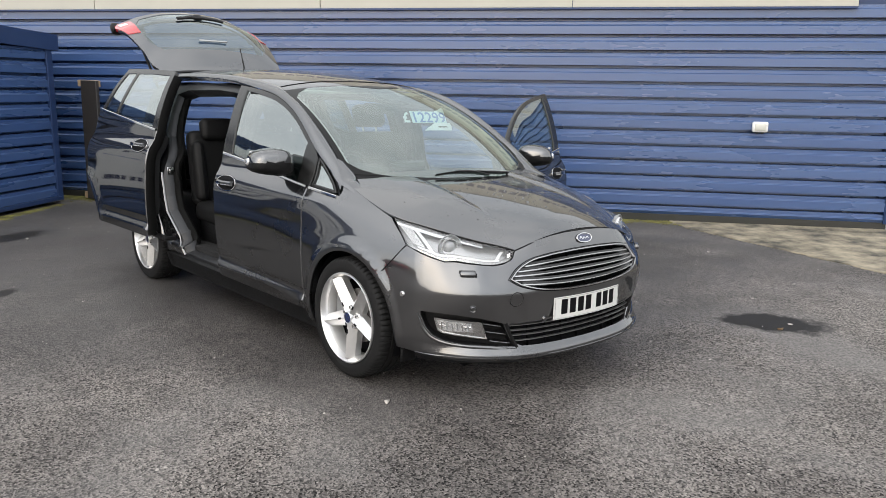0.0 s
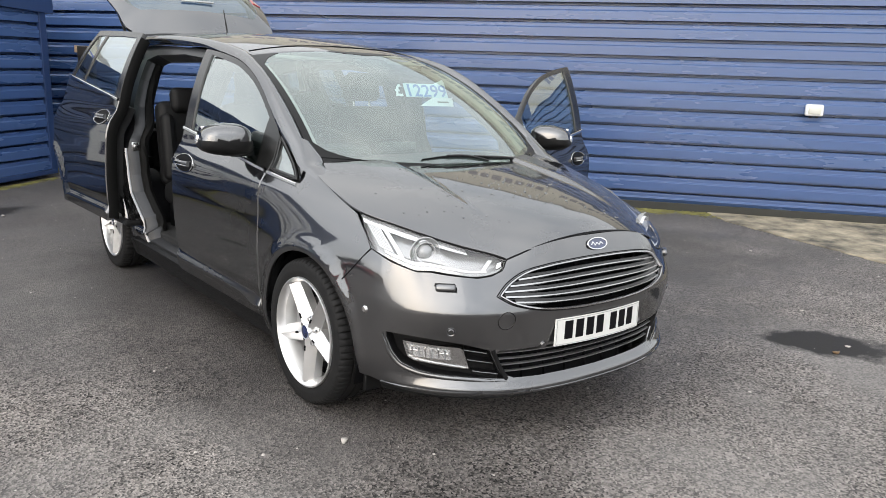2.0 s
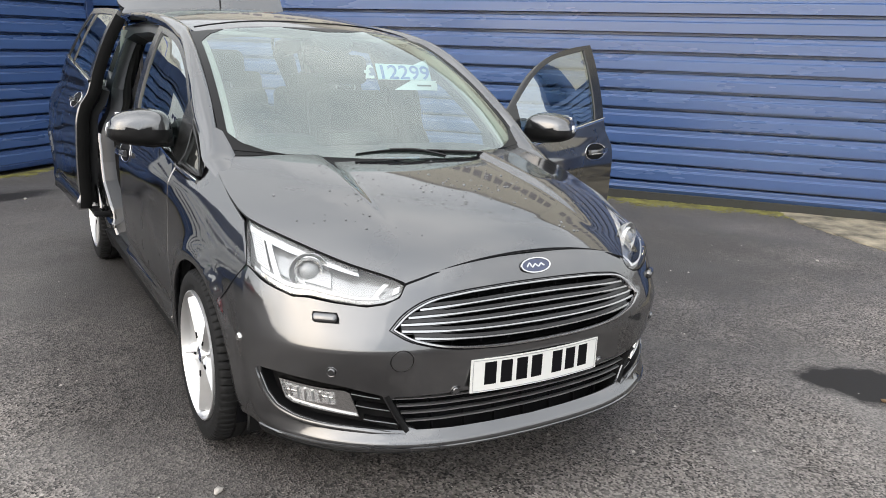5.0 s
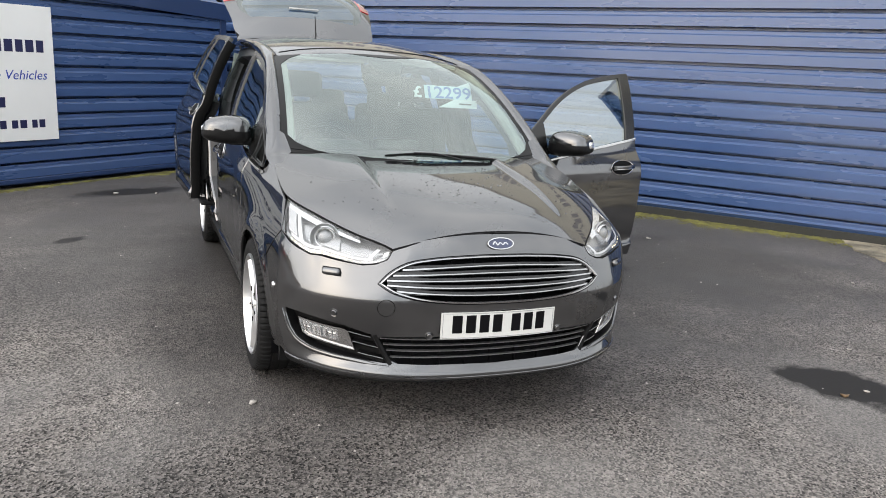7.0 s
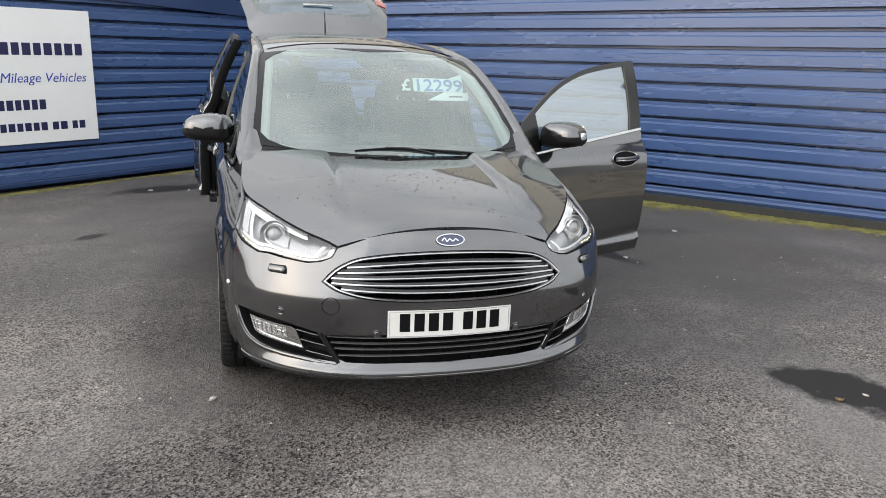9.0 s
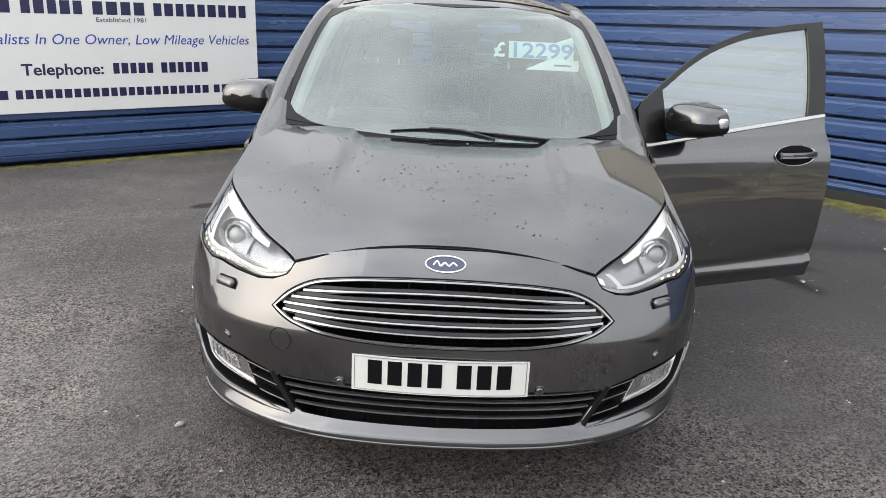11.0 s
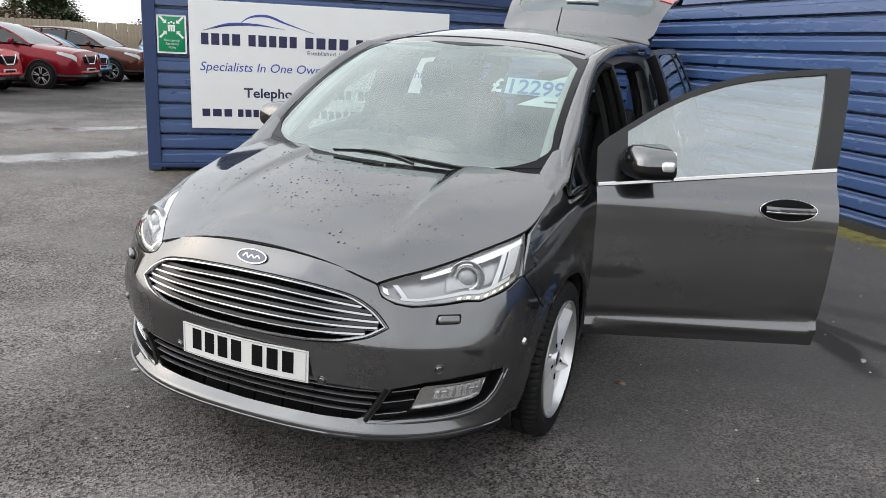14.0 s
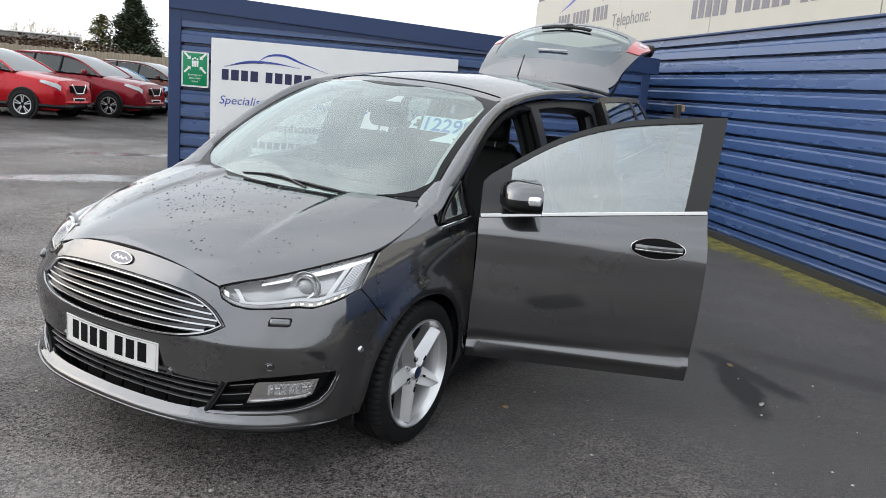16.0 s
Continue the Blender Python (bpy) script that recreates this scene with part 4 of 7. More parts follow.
_hc = curve1([0.0, 0.10, 0.14, 0.2, 0.3, 0.5, 0.7, 0.9, 1.15, 1.4], [0.75, 0.838, 0.860, 0.886, 0.916, 0.960, 0.993, 1.020, 1.046, 1.06])
HY = [0.0, 0.14, 0.3, 0.5, 0.67, 0.85, 1.0, 1.17, 1.4]
_he = curve1(HY, [0.70, 0.765, 0.802, 0.850, 0.888, 0.940, 0.985, 1.036, 1.09])
_hw = curve1(HY, [0.36, 0.450, 0.575, 0.700, 0.779, 0.794, 0.785, 0.748, 0.70])


def hood_skin(x, y):
    x, y = np.asarray(x, float), np.asarray(y, float)
    w = np.abs(x) / _hw(y)
    z = _hc(y) - (_hc(y) - _he(y)) * w**2.3
    ridge = 0.40 - 0.05 * (y - 0.3)
    z = z + 0.018 / (1 + np.exp(-(np.abs(x) - ridge) / 0.008)) * np.clip((y - 0.25) / 0.4, 0, 1) * np.clip((1 - w) / 0.3, 0, 1)
    return np.stack([x, y, z], -1)


def windscreen_skin(u, v):
    u, v = np.asarray(u, float), np.asarray(v, float)
    a = np.abs(u)
    x = u * (0.722 + (0.626 - 0.722) * v)
    y0, z0 = 0.955 + 0.225 * a**2.2, 1.030 + 0.022 * a**2
    y1, z1 = 1.90 + 0.13 * a**2, 1.545 - 0.048 * a**2.2
    b = 0.05 * 4 * v * (1 - v)
    return np.stack([x, y0 + (y1 - y0) * v - 0.48 * b, z0 + (z1 - z0) * v + 0.85 * b], -1)


_rc = curve1([1.85, 2.03, 2.3, 2.7, 3.2, 3.7, 4.15, 4.3], [1.532, 1.573, 1.612, 1.645, 1.665, 1.660, 1.635, 1.62])
_re = curve1([1.85, 2.03, 2.4, 3.0, 3.6, 4.15, 4.3], [1.46, 1.498, 1.556, 1.600, 1.602, 1.575, 1.56])
_rw = curve1([1.85, 2.03, 2.4, 3.0, 3.6, 4.15, 4.3], [0.618, 0.612, 0.606, 0.604, 0.592, 0.560, 0.54])


def roof_skin(x, y):
    x, y = np.asarray(x, float), np.asarray(y, float)
    w = np.clip(np.abs(x) / _rw(y), 0, 1.02)
    return np.stack([x, y, _rc(y) - (_rc(y) - _re(y)) * w**2.6], -1)


def belt(y):
    return 0.962 + 0.108 * (np.asarray(y, float) - 1.30)


_dlo = curve1([1.08, 1.25, 1.37, 1.48, 1.72, 1.965, 2.20, 2.45, 3.0, 3.5, 4.0, 4.2], [0.940, 1.075, 1.150, 1.225, 1.372, 1.463, 1.505, 1.530, 1.556, 1.562, 1.545, 1.53])
ARCH_Z, ARCH_R = 0.32, 0.362


def arch(yc, a0, a1, n=24, r=ARCH_R):
    return [(yc + r * math.cos(radians(a)), ARCH_Z + r * math.sin(radians(a))) for a in np.linspace(a0, a1, n)]


CAR_LEAN = pose(0, 0, 0, 0, 1.2, 0)       # lean fitted to the camera's view; the ground is shaped to match
car = thing("people_carrier", "dark grey metallic people carrier with doors and tailgate open", "car", CAR_LEAN)

# lamp corner points, shared by bonnet, bumper and lamps
LB = [(0.449, 0.760), (0.470, 0.728), (0.515, 0.708), (0.565, 0.700), (0.650, 0.708), (0.710, 0.717), (0.748, 0.715), (0.788, 0.732)]
lamp_low = np.array([nose(np.array([nose_u(x, z)]), np.array([z]))[0] for x, z in LB])
lamp_low_u = [(nose_u(x, z), z) for x, z in LB]
REAR_LOW = (nose_uy(0.50, 0.772), 0.772)
lamp_low = np.vstack([lamp_low, nose(np.array([REAR_LOW[0]]), np.array([REAR_LOW[1]]))])
lamp_low_u.append(REAR_LOW)

# front bumper
GRILLE = np.array([(0.509, 0.633), (0.462, 0.676), (0.395, 0.712), (0.29, 0.733), (0.15, 0.743), (0.0, 0.746)])
GRILLE_LOW = np.array([(0.0, 0.563), (0.15, 0.565), (0.29, 0.573), (0.40, 0.589), (0.462, 0.607), (0.494, 0.624)])


def both(half):
    """A closed outline from its right half, given from one end on the middle line to the other."""
    h = np.asarray(half, float)
    return np.vstack([h, (h * (-1, 1))[::-1]])


grille_half = np.vstack([cr(GRILLE_LOW, 4), cr(GRILLE, 4)])
grille_loop = both(grille_half)
INTAKE = [(0.0, 0.287), (0.30, 0.289), (0.430, 0.293), (0.458, 0.305), (0.512, 0.400), (0.500, 0.411), (0.30, 0.413), (0.0, 0.414)]
intake_loop = both(INTAKE)
FOG = [(0.474, 0.293), (0.62, 0.304), (0.74, 0.313), (0.83, 0.327), (0.892, 0.351), (0.926, 0.388), (0.956, 0.446), (0.958, 0.470), (0.87, 0.470), (0.78, 0.464), (0.655, 0.447), (0.541, 0.418)]
top_edge = cr([(0.0, 0.832), (0.15, 0.829), (0.30, 0.812), (0.40, 0.789), (0.452, 0.768)], 6)
shut = [REAR_LOW, (nose_uy(0.55, 0.71), 0.71), (nose_uy(0.60, 0.655), 0.655)]
front_arch = [(nose_uy(y, z), z) for y, z in arch(0.91, 133, 188, 14)]
outline = both(np.vstack([[(0.0, 0.214), (0.30, 0.216), (0.55, 0.222), (0.80, 0.236), (nose_uy(0.55, 0.255), 0.255)], np.array(front_arch)[::-1], np.array(shut)[::-1], np.array(lamp_low_u)[::-1][1:] - (0, 0.005), top_edge[::-1]]))
fog_r, fog_l = np.array(FOG), (np.array(FOG) * (-1, 1))[::-1]
bumper = part("front_bumper", panel(nose, outline, (grille_loop, intake_loop, fog_r, fog_l), 0.022, NOSE_OUT, 0.008, 1, 0.014), PAINT, car)
nose_back = offset(nose, -0.110, NOSE_OUT)
nose_deep = offset(nose, -0.046, NOSE_OUT)


def on_nose(pts, d=0.0, dense=0.02):
    p = np.asarray(pts, float)
    q = nose(p[:, 0], p[:, 1])
    n = normals_of(nose, p[:, 0], p[:, 1], NOSE_OUT)
    return q + n * d, n


for loop in (intake_loop, fog_r, fog_l):
    rp, rn = on_nose(densify(loop, 0.02), -0.008)
    part("recess_edge", bar(rp, rn, 0.004, 0.002, closed=True, sink=0.105), BLACK, bumper, "black recess edge")
# upper grille
grille = part("grille", panel(nose_back, grille_loop, (), 0.03, NOSE_OUT, 0), INK, car, "black mesh grille with chrome bars")
gp, gn = on_nose(densify(grille_loop, 0.02))
part("recess_wall", bar(gp, gn, 0.004, 0.0, closed=True, sink=0.11), INK, grille)
part("surround", bar(gp, gn, 0.010, 0.010, closed=True, sink=0.012, round_=0.5), GRILLECHROME, grille, "chrome surround")
gc = densify(grille_loop, 0.02)
gq, gm = on_nose(gc + (gc - gc.mean(0)) * (0.026, 0.085))
part("surround_gap", bar(gq, gm, 0.0045, 0.0012, closed=True), INK, grille, "dark joint round the surround")
for k in range(5):
    f = (k + 0.92) / 5.9
    pts = []
    for u in np.linspace(0, 0.485, 40):
        top = np.interp(u, GRILLE[::-1, 0], GRILLE[::-1, 1])
        low = np.interp(u, GRILLE_LOW[:, 0], GRILLE_LOW[:, 1])
        zc = 0.566 + (0.740 - 0.566) * f - 0.066 * (f - 0.42) * (u / 0.48) ** 2
        if low + 0.004 < zc < top - 0.004:
            pts.append((u, zc))
    pts = np.array(pts)
    full = np.vstack([(pts * (-1, 1))[::-1][:-1], pts])
    bp_, bn_ = on_nose(full, -0.012)
    blade = part("bar", bar(bp_ + (0, 0, 0.0035), bn_, 0.0175, 0.0, round_=0.4, sink=0.030, flare=0.35), BLADEGREY, grille, "grey bar with a chrome edge")
    part("bar_edge", bar(bp_, bn_, 0.0080, 0.010, round_=0.45, sink=0.012, flare=0.5), BARCHROME, blade, "chrome edge")
for u in np.linspace(-0.42, 0.42, 9):
    top = np.interp(abs(u), GRILLE[::-1, 0], GRILLE[::-1, 1])
    low = np.interp(abs(u), GRILLE_LOW[:, 0], GRILLE_LOW[:, 1])
    q, qn = on_nose([(u, low), (u, (low + top) / 2), (u, top)], -0.050)
    part("mesh_rib", bar(q, qn, 0.006, 0.012), INK, grille)
# lower intake
intake = part("lower_grille", panel(nose_back, intake_loop, (), 0.03, NOSE_OUT, 0), INK, car, "black lower grille with grey slats")
for k in range(4):
    z = 0.313 + 0.0262 * k
    w = np.interp(z, [0.305, 0.400], [0.455, 0.510])
    u = np.linspace(-w, w, 40)
    q, qn = on_nose(np.stack([u, z + 0.006 * (u / 0.5) ** 2], 1), -0.014)
    part("slat", bar(q, qn, 0.0052, 0.004, sink=0.010), SLATGREY, intake, "thin grey slat")
for u in np.linspace(-0.36, 0.36, 7):
    q, qn = on_nose([(u, 0.292), (u, 0.35), (u, 0.41)], -0.060)
    part("mesh_rib", bar(q, qn, 0.008, 0.014), INK, intake)
for s in (-1, 1):
    q, qn = on_nose(np.array([(0.461, 0.289), (0.493, 0.350), (0.527, 0.416)]) * (s, 1), -0.004)
    part("divider", bar(q, qn, 0.017, 0.006, sink=0.02), BLACK, intake, "black divider beside the fog lamp")
# lip
u = np.linspace(-1.02, 1.02, 80)
lz = 0.240 + 0.012 * np.abs(u) ** 2
lp, ln = on_nose(np.stack([u, lz], 1))
part("lip", bar(lp, ln, 0.014, 0.004, round_=0.5, sink=0.02, taper=0.08), PAINT, bumper, "protruding lower lip")
lp2, ln2 = on_nose(np.stack([u, lz - 0.020], 1))
part("spoiler", bar(lp2 - (0, 0, 0.0), ln2, 0.030, 0.004, sink=0.03), BLACK, bumper, "black lower spoiler")
for s in (-1, 1):
    uu_ = np.linspace(0.36, 0.62, 10)
    dp, dn = on_nose(np.stack([uu_ * s, np.full(10, 0.204)], 1), -0.006)
    part("air_deflector", bar(dp, dn, 0.066, 0.006, sink=0.02, taper=0.3), BLACK, bumper, "black air deflector")
    part("air_deflector", rbox(0.09, 0.02, 0.07, 0.004, 1, (s * 0.785, 0.53, 0.205), None), BLACK, bumper, "black air deflector")
# fog lamps, sensors, washer covers, towing cover
for s in (-1, 1):
    loop = np.array(FOG) * (s, 1)
    loop = loop if s > 0 else loop[::-1]
    fog = part("fog_lamp", panel(nose_deep, loop, (), 0.03, NOSE_OUT, 0), BLACK, car, "recessed fog lamp in a black bezel")
    c = cr([(0.47, 0.284), (0.62, 0.296), (0.74, 0.304), (0.835, 0.317), (0.903, 0.343), (0.940, 0.384), (0.972, 0.462)], 8) * (s, 1)
    q, qn = on_nose(c)
    part("trim_line", bar(q, qn, 0.015, 0.005, sink=0.02, taper=0.1, round_=0.5), PAINT, fog, "raised body-coloured edge")
    rim_ = np.array([(0.614, 0.333), (0.840, 0.361), (0.866, 0.373), (0.890, 0.436), (0.660, 0.420), (0.645, 0.412)]) * (s, 1)
    rim_ = rim_ if s > 0 else rim_[::-1]
    part("flange", panel(offset(nose, -0.024, NOSE_OUT), rim_, (), 0.02, NOSE_OUT, 0.016), SATIN, fog, "satin silver lamp surround")
    q, qn = on_nose(densify(rim_, 0.02), -0.022)
    part("bezel", bar(q, qn, 0.006, 0.006, closed=True, sink=0.012), SATIN, fog, "thin bright bezel")
    lens = np.array([(0.690, 0.366), (0.848, 0.374), (0.876, 0.424), (0.694, 0.410)]) * (s, 1)
    lens = lens if s > 0 else lens[::-1]
    part("bowl", panel(offset(nose, -0.0225, NOSE_OUT), lens, (), 0.02, NOSE_OUT, 0.0), REFLECTOR, fog, "bright reflector bowl")
    for k in range(6):
        u0 = 0.712 + 0.027 * k
        q, qn = on_nose(np.array([(u0, 0.373 + 0.0011 * k), (u0 + 0.004, 0.407 + 0.0021 * k)]) * (s, 1), -0.0215)
        part("fluting", bar(q, qn, 0.007, 0.004, round_=0.5), CHROME if k % 2 else LAMPDARK, fog)
    q, qn = on_nose(np.array([(0.700, 0.390), (0.860, 0.399)]) * (s, 1), -0.0205)
    part("bulb_shield", bar(q, qn, 0.009, 0.003, round_=0.5), CHROME, fog, "chrome bulb shield")
    part("lens", panel(offset(nose, -0.015, NOSE_OUT), lens, (), 0.02, NOSE_OUT, 0.0), LENS, fog, "clear lens")
    for z0, z1, u0, u1 in ((0.396, 0.413, 0.545, 0.640), (0.352, 0.372, 0.512, 0.622), (0.307, 0.325, 0.490, 0.600)):
        c = np.linspace(u0, u1, 8)
        q, qn = on_nose(np.stack([c * s, np.linspace(z0, z1, 8)], 1), -0.030)
        part("louvre", bar(q, qn, 0.012, 0.014, sink=0.012, round_=0.45), BLACK, fog, "black louvre")
        part("louvre_edge", bar(q + qn * 0.014, qn, 0.003, 0.001), SLATGREY, fog)
    for u, z in ((0.300, 0.418), (0.702, 0.497)):
        (q,), (qn,) = on_nose([(s * u, z)])
        m = Vector(qn).to_track_quat("Z", "Y").to_matrix().to_4x4()
        m.translation = q
        part("parking_sensor", moved(revolve([(0.0, 0.006), (0.010, 0.006), (0.012, 0.004), (0.013, 0.0), (0.017, 0.0015), (0.018, 0.0)], 20, "z"), m), PAINT, bumper, "round parking sensor")
    (q,), (qn,) = on_nose([(s * 1.070, 0.538)])
    m = Vector(qn).to_track_quat("Z", "Y").to_matrix().to_4x4()
    m.translation = q
    part("parking_sensor", moved(revolve([(0.0, 0.009), (0.010, 0.008), (0.014, 0.004), (0.016, -0.004)], 20, "z"), m), SATIN, bumper, "round side parking sensor")
    wz, wu = 0.660, 0.716
    washer = np.array([(wu - 0.040, wz - 0.014), (wu + 0.030, wz - 0.014), (wu + 0.040, wz + 0.006), (wu + 0.036, wz + 0.016), (wu - 0.036, wz + 0.016), (wu - 0.042, wz)]) * (s, 1)
    washer = washer if s > 0 else washer[::-1]
    wc = washer.mean(0)
    part("washer_gap", panel(offset(nose, 0.002, NOSE_OUT), wc + (washer - wc) * 1.05, (), 0.02, NOSE_OUT, 0.0), INK, bumper)
    (q,), (qn,) = on_nose([(s * wu, wz)])
    wm = Vector(qn).to_track_quat("Z", "Y").to_matrix().to_4x4()
    wm.translation = q
    part("headlamp_washer", moved(rbox(0.078, 0.030, 0.034, 0.011, 3), wm), PAINT, bumper, "raised headlamp washer cover")
ring = np.array([(-0.488 + 0.035 * math.cos(a), 0.538 + 0.035 * math.sin(a)) for a in np.linspace(0, 2 * math.pi, 28, endpoint=False)])
q, qn = on_nose(ring, -0.002)
part("tow_cover", bar(q, qn, 0.004, 0.0024, closed=True), GLOSSBLACK, bumper, "round towing eye cover")

# badge and number plate
(q,), (qn,) = on_nose([(0.0, 0.795)])
m = Vector(qn).to_track_quat("Z", "Y").to_matrix().to_4x4()
m.translation = q
ell = [(0.058 * math.cos(a), 0.024 * math.sin(a)) for a in np.linspace(0, 2 * math.pi, 40, endpoint=False)]
def on_plate(pts, h):
    return np.array([tuple(m @ Vector((x, y, h))) for x, y in pts])
badge = part("badge", (np.vstack([on_plate(ell, 0.004), on_plate(ell, -0.004)]), [tuple(range(40))] + [(i, 40 + i, 40 + (i + 1) % 40, (i + 1) % 40) for i in range(40)]), BADGE, car, "blue oval badge with a chrome rim")
part("rim", bar(on_plate(ell, 0.002), tuple(qn), 0.006, 0.005, closed=True), CHROME, badge, "chrome rim")
squig = cr([(-0.036, -0.004), (-0.024, 0.008), (-0.014, -0.006), (-0.002, 0.004), (0.010, -0.005), (0.022, 0.004), (0.034, -0.004)], 5)
part("emblem", bar(on_plate(squig, 0.004), tuple(qn), 0.005, 0.001), CHROME, badge, "plain silver line")
def plate_skin(u, z, d=0.0):
    return np.stack([u, 0.0105 + 0.30 * np.asarray(u) ** 2 - d + 0 * z, z], -1)
def plate_box(x0, x1, z0, z1, d, step=0.06):
    return panel(lambda u, z: plate_skin(u, z, d), [(x0, z0), (x1, z0), (x1, z1), (x0, z1)], (), step, (0, -1, 0), 0.004)
plate = part("number_plate", plate_box(-0.262, 0.262, 0.4095, 0.5225, 0.0, 0.03), PLATE, car, "white number plate with black bars")
part("plate_holder", rbox(0.22, 0.024, 0.07, 0.004, 1, (0.0, 0.034, 0.466)), BLACK, plate)
for x0, n in ((-0.214, 4), (0.049, 3)):
    for i in range(n):
        part("character_bar", plate_box(x0 + 0.059 * i, x0 + 0.059 * i + 0.042, 0.434, 0.510, 0.0012), INK, plate)
edge_ = densify(np.array([(0.254, 0.518), (-0.254, 0.518), (-0.254, 0.414), (0.254, 0.414)]), 0.04)
part("border", bar(plate_skin(edge_[:, 0], edge_[:, 1], 0.0004), (0, -1, 0), 0.0022, 0.0008, closed=True), LAMPGREY, plate)

# bonnet
hood_edge = [(float(_hw(y)) - 0.004, y) for y in np.linspace(0.146, 1.12, 30)]
front_edge = cr([(0.0, 0.106), (0.15, 0.108), (0.30, 0.119), (0.40, 0.131), (0.450, 0.141)], 6)
rear_edge = [(0.735, 1.165), (0.70, 1.160), (0.55, 1.100), (0.38, 1.036), (0.2, 0.994), (0.0, 0.982)]
bonnet = part("bonnet", panel(hood_skin, both(np.vstack([front_edge, hood_edge, cr(rear_edge, 4)])), (), 0.026, (0, 0, 1), 0.02, 1, 0.015), PAINT, car, "long creased bonnet with water drops")
fe = both(front_edge)
fe = fe[np.argsort(fe[:, 0])]
fp = hood_skin(fe[:, 0], fe[:, 1])
part("shut_line", bar(fp + np.array([0, -0.002, -0.001]), (0, -0.7, 0.7), 0.006, 0.0015), INK, bonnet)
# scuttle under the screen
sc = [[(x, 0.90 + 0.24 * (x / 0.72) ** 2 + 0.16 * v, 0.980 + 0.022 * (x / 0.72) ** 2 + 0.010 * v) for v in (0, 1)] for x in np.linspace(-0.76, 0.76, 30)]
part("scuttle", grid_sheet(np.array(sc)), BLACK, car, "black plastic scuttle panel")

# windscreen, border and sensors
ws_out = [(-1, -0.04), (1, -0.04), (1, 1), (-1, 1)]
def rounded(w0, w1, v0, v1, r=0.10):
    return np.vstack([cr([(-w0 + r, v0 + 0.012), (0, v0 - 0.03 + 0.03), (w0 - r, v0 + 0.012), (w0, v0 + r), (w0, v0 + 0.25)], 5), cr([(w1, v1 - r), (w1 - r * 0.8, v1 - 0.01), (0, v1), (-w1 + r * 0.8, v1 - 0.01), (-w1, v1 - r)], 5), [(-w0, v0 + 0.25), (-w0, v0 + r)]])
part("windscreen", panel(windscreen_skin, ws_out, (), 0.08, (0, -1, 1), 0.0, 1, 0.05), WINDSCREEN, car, "large windscreen reflecting a pale sky")
part("screen_border", panel(offset(windscreen_skin, 0.0015, (0, -1, 1)), ws_out, (rounded(0.957, 0.957, -0.006, 0.955),), 0.08, (0, -1, 1), 0.004, 1, 0.04), FRIT, car, "black ceramic screen border")
part("camera_pod", panel(offset(windscreen_skin, -0.006, (0, -1, 1)), cr([(-0.16, 0.93), (-0.13, 0.84), (-0.08, 0.80), (0.08, 0.80), (0.13, 0.84), (0.16, 0.93)], 4), (), 0.04, (0, -1, 1), 0.03), BLACK, car, "black sensor pod behind the screen")
# price card hanging behind the screen
CARD = material("pale blue card", (0.58, 0.78, 0.86), 0.5, grain=0.15, scale=20)
CARD_AT = CAR_LEAN @ pose(0.42, 1.838, 1.348, 59.5, 0, 0)
card = thing("price_card", "pale blue price card hanging behind the windscreen", "price tag", CARD_AT)
part("card", rbox(0.315, 0.090, 0.0016, 0, 1), CARD, card, "pale blue card")
part("tag", ([(x, y, z) for z in (-0.0008, 0.0008) for x, y in ((-0.075, -0.103), (0.180, -0.103), (0.192, -0.046), (0.035, -0.046))], [(0, 3, 2, 1), (4, 5, 6, 7), (0, 1, 5, 4), (1, 2, 6, 5), (2, 3, 7, 6), (3, 0, 4, 7)]), PAPER, card, "white printed tag")
part("corner_flash", ([(x, y, z) for z in (-0.0008, 0.0008) for x, y in ((0.07, 0.046), (0.155, 0.046), (0.165, 0.085), (0.135, 0.072))], [(0, 3, 2, 1), (4, 5, 6, 7), (0, 1, 5, 4), (1, 2, 6, 5), (2, 3, 7, 6), (3, 0, 4, 7)]), PAPER, card, "white corner of the card")
part("print_bar", rbox(0.085, 0.009, 0.0006, 0, 1, (0.105, -0.076, 0.0015)), INK, card)
lettering("price", "12299", 0.112, Matrix.Translation((0, -0.040, 0.0018)), PRICE, card, width=0.288, bold=0.0015, align="CENTER")
lettering("price", "£", 0.105, Matrix.Translation((-0.232, -0.038, 0.0)), PAPER, card, bold=0.003)
# wipers
for pts in ([(0.24, 0.006), (0.06, 0.030), (-0.12, 0.034), (-0.33, 0.014)], [(0.66, -0.016), (0.42, 0.002), (0.12, 0.026)]):
    p = np.array(pts)
    w = cr(windscreen_skin(p[:, 0], p[:, 1]) + np.array([0, -0.002, 0.004]), 8)
    wiper = part("wiper", bar(w, (0, -0.5, 0.85), 0.007, 0.005, sink=0.004, taper=0.3), BLACK, car, "black wiper")
    q = windscreen_skin(p[1:3, 0], p[1:3, 1]) + np.array([0, -0.004, 0.010])
    part("wiper_arm", tube(cr(np.vstack([w[0] + (0, -0.006, -0.004), q]), 8), 0.0045), GLOSSBLACK, wiper)

